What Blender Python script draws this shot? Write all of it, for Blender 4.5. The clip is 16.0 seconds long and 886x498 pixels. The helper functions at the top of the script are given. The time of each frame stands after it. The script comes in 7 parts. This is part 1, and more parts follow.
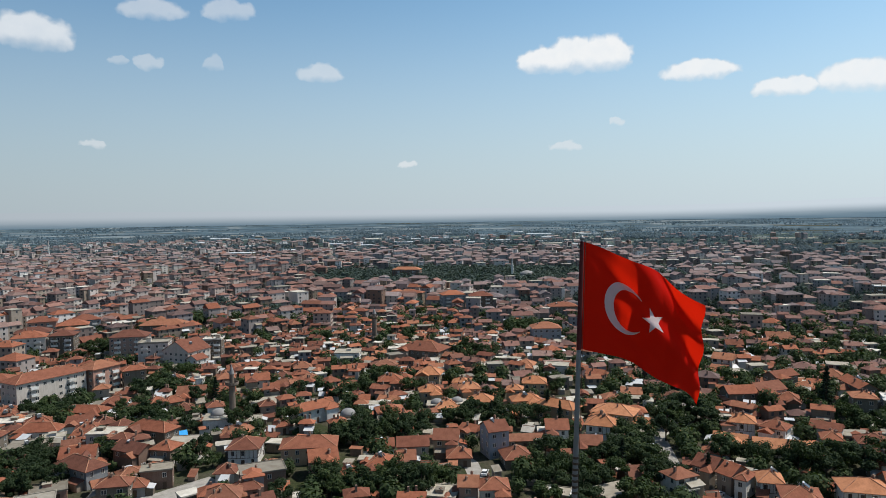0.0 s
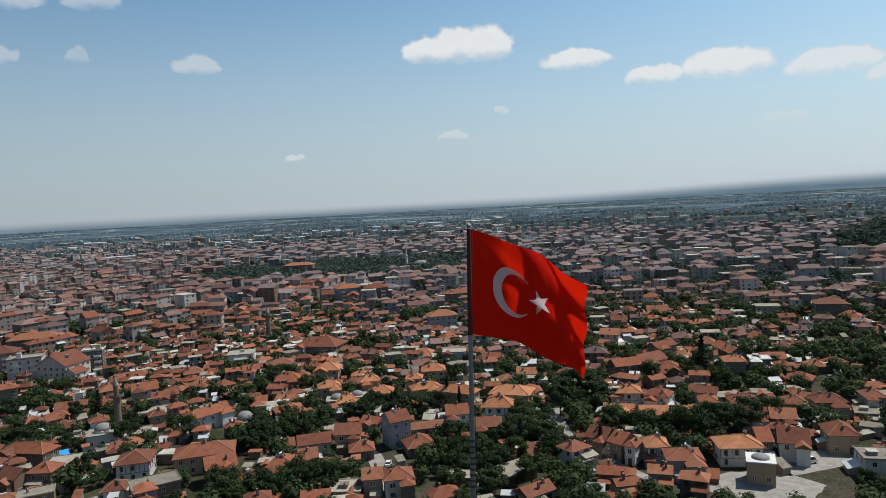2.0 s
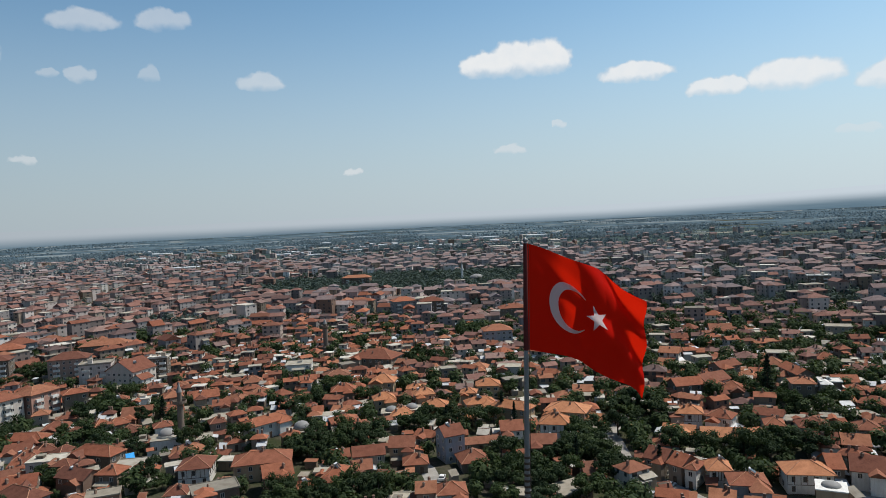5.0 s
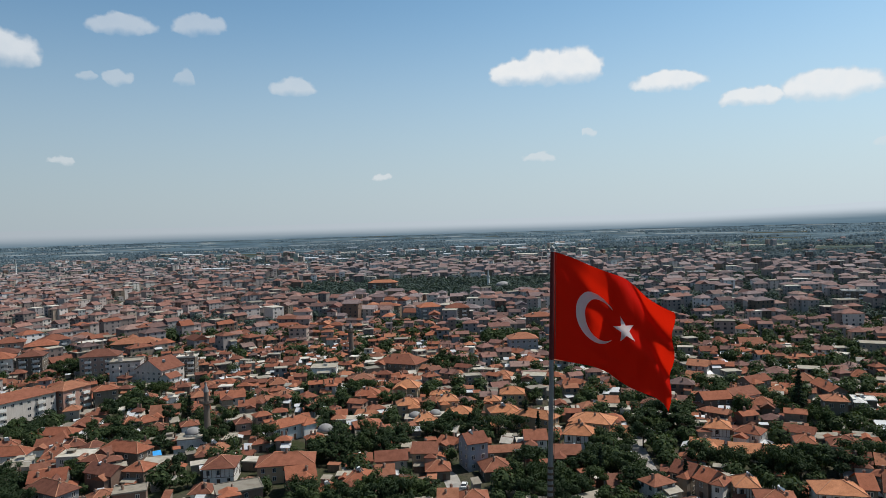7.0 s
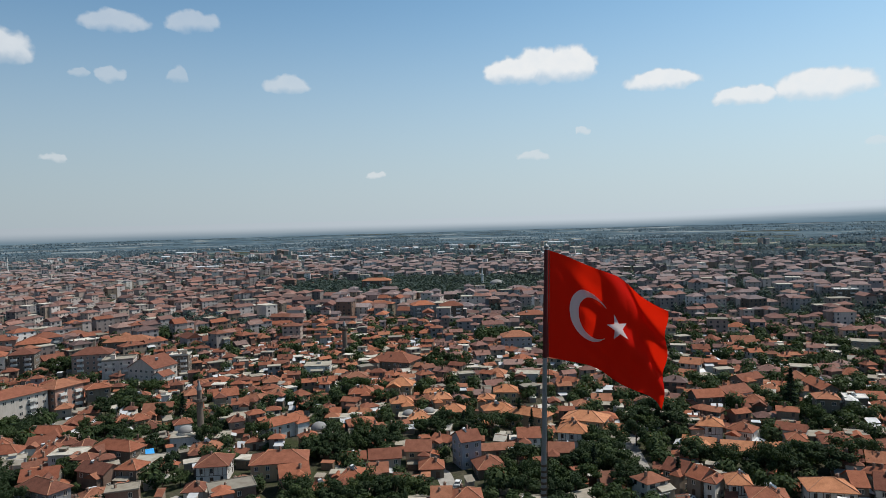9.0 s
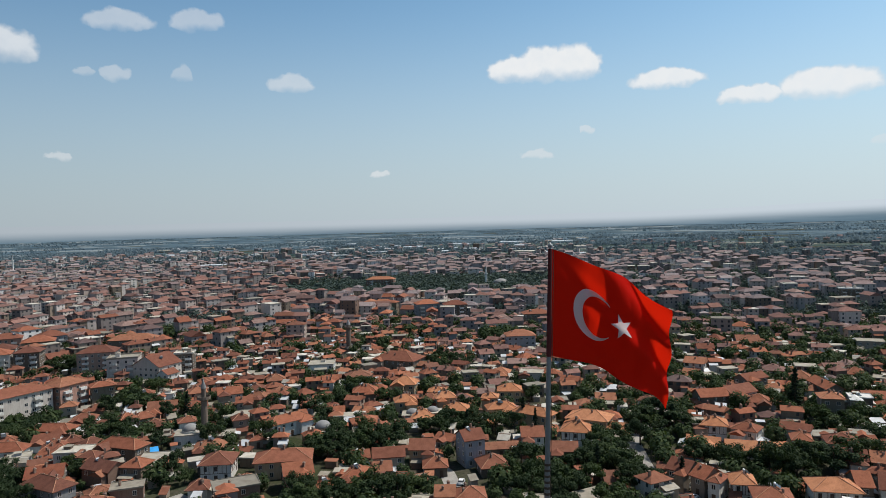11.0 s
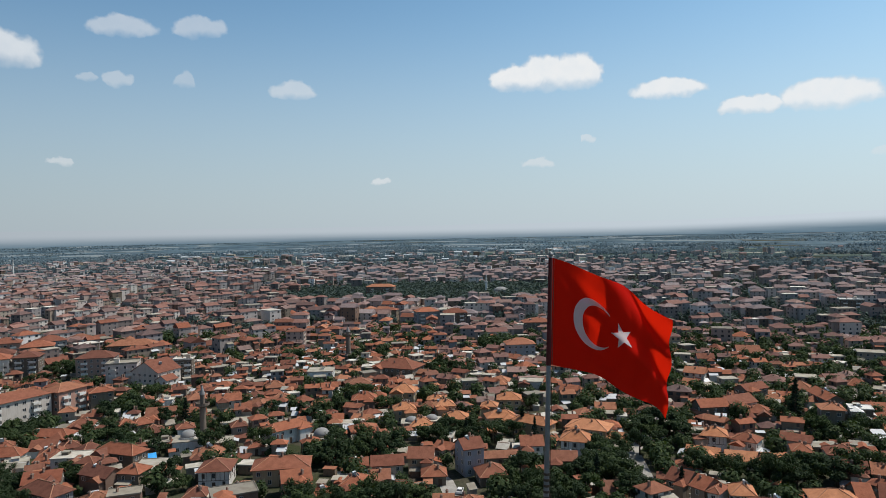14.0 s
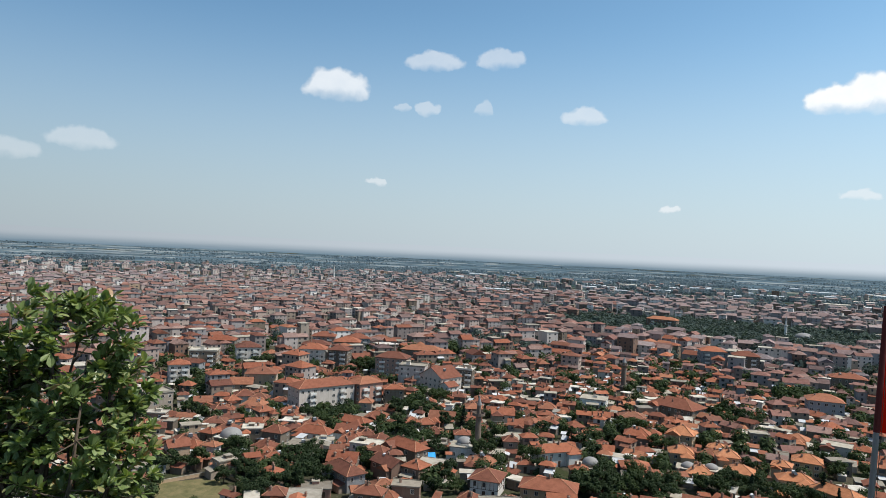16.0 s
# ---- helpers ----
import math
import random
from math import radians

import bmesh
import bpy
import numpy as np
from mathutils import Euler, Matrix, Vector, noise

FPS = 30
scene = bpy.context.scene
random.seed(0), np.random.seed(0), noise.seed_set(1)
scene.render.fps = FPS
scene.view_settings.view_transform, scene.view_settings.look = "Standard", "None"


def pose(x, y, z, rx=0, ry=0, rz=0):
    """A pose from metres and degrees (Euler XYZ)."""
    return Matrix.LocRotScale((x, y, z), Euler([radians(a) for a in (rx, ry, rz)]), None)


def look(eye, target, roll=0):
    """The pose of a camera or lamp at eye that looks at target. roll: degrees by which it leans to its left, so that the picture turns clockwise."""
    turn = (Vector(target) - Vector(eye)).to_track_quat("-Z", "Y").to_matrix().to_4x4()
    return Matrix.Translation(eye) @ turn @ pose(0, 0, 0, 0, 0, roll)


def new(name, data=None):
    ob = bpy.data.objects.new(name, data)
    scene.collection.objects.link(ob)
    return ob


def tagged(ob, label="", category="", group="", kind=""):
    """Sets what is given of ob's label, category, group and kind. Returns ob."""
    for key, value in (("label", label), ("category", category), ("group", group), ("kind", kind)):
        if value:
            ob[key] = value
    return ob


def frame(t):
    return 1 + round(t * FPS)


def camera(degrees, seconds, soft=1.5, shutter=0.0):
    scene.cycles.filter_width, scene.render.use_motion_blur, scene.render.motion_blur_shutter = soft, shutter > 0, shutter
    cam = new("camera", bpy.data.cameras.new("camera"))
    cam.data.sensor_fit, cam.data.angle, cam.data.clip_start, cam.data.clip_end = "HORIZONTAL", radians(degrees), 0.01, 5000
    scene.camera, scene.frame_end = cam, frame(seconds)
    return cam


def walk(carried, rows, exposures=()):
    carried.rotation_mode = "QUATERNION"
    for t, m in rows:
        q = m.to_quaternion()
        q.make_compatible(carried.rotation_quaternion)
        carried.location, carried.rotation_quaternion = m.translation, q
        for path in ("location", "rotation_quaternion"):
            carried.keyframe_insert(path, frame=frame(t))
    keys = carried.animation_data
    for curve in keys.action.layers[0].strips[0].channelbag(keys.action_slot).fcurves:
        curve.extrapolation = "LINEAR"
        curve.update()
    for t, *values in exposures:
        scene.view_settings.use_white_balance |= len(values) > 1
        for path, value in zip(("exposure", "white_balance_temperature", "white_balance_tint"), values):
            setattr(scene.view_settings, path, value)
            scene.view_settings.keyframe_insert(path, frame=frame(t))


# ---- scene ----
EYE = 78.0          # height of the eye above the town's plain


def aim(yaw, pitch, roll, dx=0.0, dy=0.0):
    """A view by its bearing (degrees to the right of north), tilt and lean."""
    y, p = radians(yaw), radians(pitch)
    eye = Vector((dx, dy, EYE))
    way = Vector((math.sin(y) * math.cos(p), math.cos(y) * math.cos(p), math.sin(p)))
    return look(eye, eye + 100 * way, roll)


cam = camera(65.57, 16.0, soft=0.65)
walk(cam, [
    (0, aim(-2.03, -2.71, -0.82, -0.13, 0.00)),
    (0.5, aim(5.14, -3.24, -2.29, -0.08, 0.00)),
    (1, aim(9.00, -2.93, -2.53, -0.05, 0.00)),
    (1.5, aim(8.27, -2.20, -2.39, -0.02, 0.00)),
    (2, aim(6.80, -3.76, -3.09, 0.01, 0.00)),
    (2.5, aim(5.69, -3.43, -3.40, 0.01, 0.00)),
    (3, aim(5.12, -3.13, -2.54, 0.02, 0.00)),
    (3.5, aim(3.95, -2.76, -1.94, 0.04, 0.00)),
    (4, aim(2.66, -2.66, -2.75, 0.00, 0.00)),
    (6.5, aim(0.81, -1.80, -1.85, 0.00, 0.00)),
    (7, aim(0.00, -1.74, -1.69, 0.00, 0.00)),
    (7.5, aim(0.04, -1.82, -1.73, 0.00, 0.00)),
    (8, aim(0.22, -1.88, -1.81, 0.00, 0.00)),
    (10.5, aim(0.79, -1.97, -1.32, 0.00, 0.00)),
    (11, aim(0.18, -2.00, -1.54, 0.00, 0.00)),
    (11.5, aim(0.81, -1.90, -1.50, 0.00, 0.00)),
    (12, aim(0.61, -1.59, -1.32, 0.00, 0.00)),
    (12.5, aim(0.75, -1.43, -1.14, 0.00, 0.00)),
    (13, aim(0.37, -1.32, -0.93, 0.00, 0.00)),
    (13.5, aim(0.30, -1.21, -1.01, 0.00, 0.00)),
    (14, aim(0.16, -1.35, -1.11, 0.00, 0.00)),
    (14.5, aim(-0.82, -1.25, -1.07, 0.00, 0.00)),
    (14.7, aim(-7.40, -0.43, -0.64, -0.12, -0.01)),
    (14.9, aim(-17.70, 0.39, -0.21, -0.28, -0.04)),
    (15, aim(-25.27, 0.80, -0.00, -0.39, -0.09)),
    (15.2, aim(-34.30, -0.34, 0.85, -0.52, -0.16)),
    (15.3, aim(-37.70, -0.90, 1.27, -0.56, -0.19)),
    (15.5, aim(-41.06, -2.04, 2.11, -0.60, -0.23)),
    (15.7, aim(-35.40, -1.06, 2.34, -0.53, -0.17)),
    (15.85, aim(-29.30, -0.32, 2.50, -0.45, -0.12)),
    (16, aim(-22.97, 0.41, 2.67, -0.34, -0.07)),
], exposures=[
    (0, -0.08), (0.5, -0.18), (1.5, -0.26), (3, -0.22), (7, -0.17), (12.5, -0.15), (14.5, -0.17), (15, -0.2), (15.5, -0.07), (16, 0.12)
])

# ---- world, sun, exposure ----
SUN_AZ, SUN_EL = 70.0, 58.0
scene.view_settings.exposure = 0.0
world = bpy.data.worlds.new("sky")
scene.world = world
world.use_nodes = True


class Nodes:
    """Short hand for building a node tree."""

    def __init__(self, tree):
        self.tree = tree

    def add(self, kind, inputs=None, **props):
        n = self.tree.nodes.new(kind)
        for k, v in props.items():
            setattr(n, k, v)
        for k, v in (inputs or {}).items():
            self.put(n.inputs[k], v)
        return n

    def put(self, socket, v):
        if isinstance(v, bpy.types.NodeSocket):
            self.tree.links.new(v, socket)
        elif isinstance(v, bpy.types.Node):
            self.tree.links.new(v.outputs[0], socket)
        else:
            socket.default_value = v

    def math(self, op, a, b=0.0, c=0.0, clamp=False):
        return self.add("ShaderNodeMath", {0: a, 1: b, 2: c}, operation=op, use_clamp=clamp).outputs[0]

    def vec(self, op, a, b=(0, 0, 0)):
        n = self.add("ShaderNodeVectorMath", {0: a, 1: b}, operation=op)
        return n.outputs["Value"] if op in ("LENGTH", "DOT_PRODUCT") else n.outputs[0]

    def mix(self, fac, a, b, mode="MIX"):
        n = self.add("ShaderNodeMix", data_type="RGBA", blend_type=mode)
        self.put(n.inputs[0], fac)
        self.put(n.inputs[6], a)
        self.put(n.inputs[7], b)
        return n.outputs[2]

    def noise(self, vector, scale, detail=4.0, rough=0.55):
        n = self.add("ShaderNodeTexNoise", {"Scale": scale, "Detail": detail, "Roughness": rough})
        if vector is not None:
            self.put(n.inputs["Vector"], vector)
        return n.outputs[0]

    def ramp(self, fac, stops, constant=False):
        n = self.add("ShaderNodeValToRGB", {0: fac})
        if constant:
            n.color_ramp.interpolation = "CONSTANT"
        e = n.color_ramp.elements
        for i, (p, c) in enumerate(stops):
            el = e[i] if i < 2 else e.new(p)
            el.position, el.color = p, (*c, 1)
        return n.outputs[0]

    def span(self, v, a, b, c=0.0, d=1.0, smooth=False):
        n = self.add("ShaderNodeMapRange", {0: v, 1: a, 2: b, 3: c, 4: d})
        if smooth:
            n.interpolation_type = "SMOOTHSTEP"
        return n.outputs[0]


def build_sky():
    w = Nodes(world.node_tree)
    world.node_tree.nodes.clear()
    sky = w.add("ShaderNodeTexSky", sky_type="NISHITA", sun_disc=False, sun_elevation=radians(SUN_EL),
                sun_rotation=radians(SUN_AZ), air_density=1.0, dust_density=1.6, ozone_density=2.0, altitude=1000)
    way = w.add("ShaderNodeTexCoord").outputs["Generated"]
    xyz = w.add("ShaderNodeSeparateXYZ", {0: way})
    az = w.math("MULTIPLY", w.math("ARCTAN2", xyz.outputs[0], xyz.outputs[1]), 57.2958)
    el = w.math("MULTIPLY", w.math("ARCSINE", xyz.outputs[2]), 57.2958)
    place = w.add("ShaderNodeCombineXYZ", {0: az, 1: el}).outputs[0]
    # a pale summer haze low over the plain
    clear = w.mix(1.0, sky.outputs[0], (1.09, 1.39, 1.37, 1), "MULTIPLY")
    low = w.span(el, -1.0, 20.5, 0.94, 0.02, True)
    toward = w.span(az, -80.0, 45.0, 0.58, 1.16)
    clear = w.mix(1.0, clear, w.ramp(w.span(az, -90.0, 50.0), [(0.0, (0.65, 0.69, 0.725)), (1.0, (1.09, 1.07, 1.03))]), "MULTIPLY")
    # the blue deepens overhead
    clear = w.mix(1.0, clear, w.ramp(w.span(el, 15.0, 55.0, smooth=True), [(0.0, (1.18, 1.18, 1.17)), (1.0, (0.72, 0.72, 0.75))]), "MULTIPLY")
    haze = w.vec("SCALE", (5.78, 6.68, 7.40))
    haze.node.inputs["Scale"].default_value = 1.0
    w.put(haze.node.inputs["Scale"], toward)
    air = w.mix(low, clear, haze)
    # fair-weather cumulus with level bases: bearing, height, width, depth, thickness of each
    ragged = w.add("ShaderNodeTexNoise", {"Vector": place, "Scale": 0.85, "Detail": 2.5, "Roughness": 0.5})
    puff = w.vec("SUBTRACT", ragged.outputs["Color"], (0.5, 0.5, 0.5))
    small = w.add("ShaderNodeTexNoise", {"Vector": place, "Scale": 2.1, "Detail": 5.0, "Roughness": 0.6})
    curl = w.vec("SUBTRACT", small.outputs["Color"], (0.5, 0.5, 0.5))
    bent = w.vec("ADD", w.vec("ADD", place, w.vec("MULTIPLY", puff, (1.5, 0.95, 0))), w.vec("MULTIPLY", curl, (0.26, 0.20, 0)))
    best = None
    for a, e, wide, deep, thick in CLOUDS:
        d = w.vec("MULTIPLY", w.vec("SUBTRACT", bent, (a, e - deep * 0.26, 0)), (2 / wide, 2 / deep, 0))
        part_ = w.add("ShaderNodeSeparateXYZ", {0: d})
        up = w.math("SUBTRACT", w.math("MULTIPLY", part_.outputs[1], 1.12), w.math("MULTIPLY", w.math("ABSOLUTE", part_.outputs[1]), 0.37))
        far = w.math("ADD", w.math("MULTIPLY", part_.outputs[0], part_.outputs[0]), w.math("MULTIPLY", up, up))
        base = w.span(part_.outputs[1], -0.86, 0.20, 0.0, 1.0, True)        # thin below, firm at the top
        one = w.math("MULTIPLY", w.math("MULTIPLY", w.span(far, 1.30, 0.75, 0.0, 1.0, True), base), thick)
        best = one if best is None else w.math("MAXIMUM", best, one)
    fine = w.noise(place, 0.8, 5.0, 0.55)
    cover = w.math("MULTIPLY", best, w.span(fine, 0.3, 0.6, 0.9, 1.0), clamp=True)
    lit = w.mix(w.span(best, 0.35, 0.95, smooth=True), (8.3, 8.55, 8.8, 1), (9.5, 9.7, 9.85, 1))
    full = w.mix(cover, air, lit)
    back = w.add("ShaderNodeBackground", {0: full, 1: 0.098})
    w.add("ShaderNodeOutputWorld", {0: back.outputs[0]})


CLOUDS = []


def cloud(*row):
    CLOUDS.append(row)


cloud(6.6, 12.6, 4.4, 2.2, 1)
cloud(8.8, 12.9, 4.6, 2.8, 1)
cloud(11.2, 12.9, 4.6, 2.7, 1)
cloud(18.4, 11, 5.5, 1.5, 0.95)
cloud(24.4, 9.3, 4.4, 1.4, 0.9)
cloud(29.6, 9.6, 6.5, 2.3, 0.95)
cloud(36.6, 8.8, 6.2, 2.0, 0.8)
cloud(41, 7.6, 5.3, 1.6, 0.7)
cloud(-32.4, 13.5, 5.1, 2.5, 0.75)
cloud(-24.4, 15.7, 4.6, 1.5, 0.5)
cloud(-18.9, 16.1, 4.0, 1.6, 0.46)
cloud(-24.8, 11.9, 2.0, 1.1, 0.4)
cloud(-26.9, 12, 1.4, 0.8, 0.35)
cloud(-20.1, 12.2, 1.7, 1.4, 0.32)
cloud(-11.8, 11.7, 3.5, 1.5, 0.52)
cloud(8.2, 5.7, 2.5, 0.8, 0.5)
cloud(-4.9, 4.5, 1.5, 0.6, 0.6)
cloud(12.2, 7.4, 1.3, 0.7, 0.5)
cloud(-28.7, 5.8, 1.8, 0.7, 0.5)
cloud(-72.8, 6.7, 4.6, 1.6, 0.6)
cloud(-61.1, 6.2, 5.1, 1.6, 0.5)
cloud(-55.8, 6.2, 4.3, 1.5, 0.32)
cloud(-51.1, 7.4, 4.6, 1.6, 0.36)
cloud(33.5, 5.2, 2.8, 0.8, 0.35)
build_sky()

sun_data = bpy.data.lights.new("sun", "SUN")
sun_data.energy, sun_data.angle, sun_data.color = 5.0, radians(0.53), (1.0, 0.95, 0.87)
sun = new("sun", sun_data)
sun.matrix_world = look((0, 0, 0), (-math.sin(radians(SUN_AZ)) * math.cos(radians(SUN_EL)),
                                    -math.cos(radians(SUN_AZ)) * math.cos(radians(SUN_EL)), -math.sin(radians(SUN_EL))))

# ---- materials ----


def material(name):
    m = bpy.data.materials.new(name)
    m.use_nodes = True
    m.node_tree.nodes.clear()
    return m, Nodes(m.node_tree)


def finish(n, color, rough=0.8, metal=0.0, bump=None, strength=0.4, distance=0.05, **extra):
    b = n.add("ShaderNodeBsdfPrincipled", {"Roughness": rough, "Metallic": metal, "Specular IOR Level": 0.08 if rough > 0.82 else 0.5})
    n.put(b.inputs["Base Color"], color)
    for k, v in extra.items():
        n.put(b.inputs[k.replace("_", " ").title().replace("Ior", "IOR")], v)
    if bump is not None:
        n.put(b.inputs["Normal"], n.add("ShaderNodeBump", {"Height": bump, "Strength": strength, "Distance": distance}))
    n.add("ShaderNodeOutputMaterial", {0: b.outputs[0]})
    return b


def one_of(n):
    """A chance number for each thing, and for each island of a joined mesh."""
    a = n.add("ShaderNodeObjectInfo").outputs["Random"]
    b = n.add("ShaderNodeNewGeometry").outputs["Random Per Island"]
    return n.math("FRACT", n.math("ADD", a, b))


def where(n):
    return n.add("ShaderNodeNewGeometry").outputs["Position"]


def tile_material(name, stops):
    m, n = material(name)
    pos = where(n)
    base = n.ramp(one_of(n), stops)
    patch = n.noise(pos, 0.55, 4.0, 0.65)
    grain = n.noise(pos, 5.0, 3.0, 0.7)
    c = n.mix(n.span(patch, 0.35, 0.7), base, n.mix(1.0, base, (0.62, 0.58, 0.56, 1), "MULTIPLY"))
    c = n.mix(n.span(grain, 0.4, 0.7, 0.0, 0.55), c, n.mix(1.0, base, (1.35, 1.3, 1.2, 1), "MULTIPLY"))
    rows = n.add("ShaderNodeTexWave", {"Vector": pos, "Scale": 1.6, "Distortion": 1.5, "Detail": 2.0}, bands_direction="Z")
    finish(n, c, 0.85, bump=n.math("ADD", rows.outputs[1], grain), strength=0.25, distance=0.03)
    return m


TILE = tile_material("terracotta_tiles", [(0.0, (0.280, 0.103, 0.062)), (0.16, (0.358, 0.139, 0.081)), (0.34, (0.177, 0.073, 0.051)), (0.5, (0.305, 0.116, 0.068)),
                                          (0.66, (0.219, 0.094, 0.064)), (0.84, (0.401, 0.177, 0.103)), (1.0, (0.161, 0.079, 0.060))])
TILE_NEW = tile_material("new_orange_tiles", [(0.0, (0.42, 0.180, 0.092)), (0.5, (0.49, 0.225, 0.122)), (1.0, (0.385, 0.155, 0.080))])
# the same red tiles farther out, greyed by haze mixed into the colour
TILE_HAZED = tile_material("hazed_tiles", [(0.0, (0.192, 0.101, 0.087)), (0.2, (0.271, 0.152, 0.126)), (0.4, (0.140, 0.089, 0.083)), (0.55, (0.226, 0.119, 0.097)),
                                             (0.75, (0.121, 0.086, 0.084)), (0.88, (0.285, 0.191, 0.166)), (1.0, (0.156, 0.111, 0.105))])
TILE_OLD = tile_material("dark_weathered_tiles", [(0.0, (0.219, 0.081, 0.051)), (0.2, (0.287, 0.111, 0.068)), (0.4, (0.137, 0.062, 0.047)), (0.6, (0.240, 0.094, 0.060)), (0.8, (0.169, 0.077, 0.056)),
                                                  (1.0, (0.310, 0.137, 0.083))])

m, n = material("ridge_mortar")
g_ = n.noise(where(n), 3.0)
finish(n, n.ramp(g_, [(0.3, (0.30, 0.13, 0.075)), (0.7, (0.46, 0.26, 0.17))]), 0.9)
RIDGE = m


def wall_material(name, stops):
    m, n = material(name)
    pos = where(n)
    base = n.ramp(one_of(n), stops, True)
    streak = n.noise(n.vec("MULTIPLY", pos, (1.3, 1.3, 0.25)), 1.0, 5.0, 0.65)
    fine = n.noise(pos, 6.0, 3.0, 0.6)
    c = n.mix(n.span(streak, 0.45, 0.75, 0.0, 0.6), base, n.mix(1.0, base, (0.62, 0.58, 0.52, 1), "MULTIPLY"))
    c = n.mix(n.span(fine, 0.4, 0.7, 0.0, 0.25), c, (0.30, 0.27, 0.24, 1))
    finish(n, c, 0.9, bump=fine, strength=0.3, distance=0.03)
    return m


PLASTER = wall_material("plaster", [(0.0, (0.34, 0.285, 0.235)), (0.16, (0.20, 0.155, 0.115)), (0.30, (0.58, 0.54, 0.49)), (0.42, (0.135, 0.108, 0.084)),
                                    (0.58, (0.27, 0.215, 0.17)), (0.72, (0.185, 0.115, 0.085)), (0.84, (0.24, 0.25, 0.26)), (0.90, (0.42, 0.31, 0.215))])
WHITEWASH = wall_material("whitewash", [(0.0, (0.74, 0.73, 0.70)), (0.5, (0.66, 0.64, 0.60))])
STONE = wall_material("stone_wall", [(0.0, (0.187, 0.153, 0.119)), (0.5, (0.153, 0.128, 0.102))])
# tiles of the farthest roofs, haze painted in still paler and bluer
TILE_HAZED_FAR = tile_material("far_hazed_tiles", [(0.0, (0.216, 0.160, 0.156)), (0.25, (0.277, 0.207, 0.200)), (0.5, (0.163, 0.132, 0.138)), (0.7, (0.250, 0.169, 0.156)), (0.85, (0.161, 0.141, 0.150)),
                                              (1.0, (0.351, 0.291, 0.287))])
BLOCKS = wall_material("block_render", [(0.0, (0.340, 0.292, 0.272)), (0.18, (0.240, 0.208, 0.198)), (0.32, (0.520, 0.462, 0.430)), (0.42, (0.185, 0.156, 0.145)),
                                       (0.62, (0.330, 0.264, 0.236)), (0.78, (0.290, 0.276, 0.280)), (0.9, (0.410, 0.325, 0.282))])
# pale paint of the blocks, lightened a bit more to stand in for haze
PALE = wall_material("pale_block_render", [(0.0, (0.62, 0.56, 0.52)), (0.25, (0.45, 0.39, 0.36)), (0.42, (0.80, 0.76, 0.73)), (0.52, (0.56, 0.46, 0.41)), (0.68, (0.36, 0.33, 0.32)), (0.85, (0.66, 0.58, 0.53))])
BEIGE = wall_material("beige_render", [(0.0, (0.60, 0.535, 0.475)), (0.5, (0.55, 0.495, 0.445))])
OCHRE = wall_material("ochre_plaster", [(0.0, (0.46, 0.33, 0.21)), (0.5, (0.42, 0.31, 0.20))])
PINKWASH = wall_material("pink_plaster", [(0.0, (0.408, 0.230, 0.178)), (0.5, (0.357, 0.246, 0.204))])
BLUEWASH = wall_material("blue_grey_plaster", [(0.0, (0.275, 0.305, 0.345)), (0.5, (0.300, 0.325, 0.350))])

m, n = material("concrete_roof")
pos = where(n)
a = n.noise(pos, 0.35, 5.0, 0.65)
b = n.noise(pos, 4.0, 3.0)
c = n.ramp(one_of(n), [(0.0, (0.27, 0.24, 0.195)), (0.35, (0.42, 0.385, 0.32)), (0.6, (0.20, 0.18, 0.15)), (0.8, (0.50, 0.465, 0.40)), (1.0, (0.60, 0.57, 0.51))])
c = n.mix(n.span(a, 0.4, 0.65, 0.0, 0.7), c, n.mix(1.0, c, (0.62, 0.58, 0.53, 1), "MULTIPLY"))
finish(n, c, 0.9, bump=b, strength=0.3, distance=0.03)
CONCRETE = m

m, n = material("window_glass")
finish(n, n.ramp(one_of(n), [(0.0, (0.02, 0.025, 0.03)), (1.0, (0.07, 0.075, 0.08))]), 0.12)
GLASS = m
m, n = material("window_frame_paint")
finish(n, n.mix(n.noise(where(n), 5.0), (0.70, 0.68, 0.64, 1), (0.45, 0.40, 0.34, 1)), 0.6)
FRAME = m
m, n = material("dark_timber")
finish(n, n.mix(n.noise(where(n), 4.0), (0.06, 0.035, 0.022, 1), (0.11, 0.065, 0.04, 1)), 0.7)
TIMBER = m
m, n = material("white_sheet_metal")
finish(n, n.mix(n.noise(where(n), 0.8), (0.62, 0.63, 0.64, 1), (0.42, 0.43, 0.44, 1)), 0.4)
SHEET = m
m, n = material("grey_lead")
finish(n, n.mix(n.noise(where(n), 1.2, 5.0), (0.27, 0.265, 0.26, 1), (0.17, 0.165, 0.16, 1)), 0.7, bump=n.noise(where(n), 3.0), strength=0.2)
LEAD = m
m, n = material("blue_tarpaulin")
finish(n, n.mix(n.noise(where(n), 1.5), (0.02, 0.27, 0.68, 1), (0.05, 0.36, 0.76, 1)), 0.45, bump=n.noise(where(n), 1.2), strength=0.6, distance=0.2)
TARP = m
m, n = material("galvanised_steel")
finish(n, n.mix(n.noise(where(n), 3.0, 4.0), (0.30, 0.30, 0.30, 1), (0.20, 0.20, 0.205, 1)), 0.5, 0.3)
STEEL = m
m, n = material("minaret_brick")
pos = where(n)
finish(n, n.mix(n.noise(pos, 2.0, 5.0, 0.7), (0.30, 0.19, 0.14, 1), (0.20, 0.14, 0.11, 1)), 0.9, bump=n.noise(pos, 6.0), strength=0.5)
BRICK = m


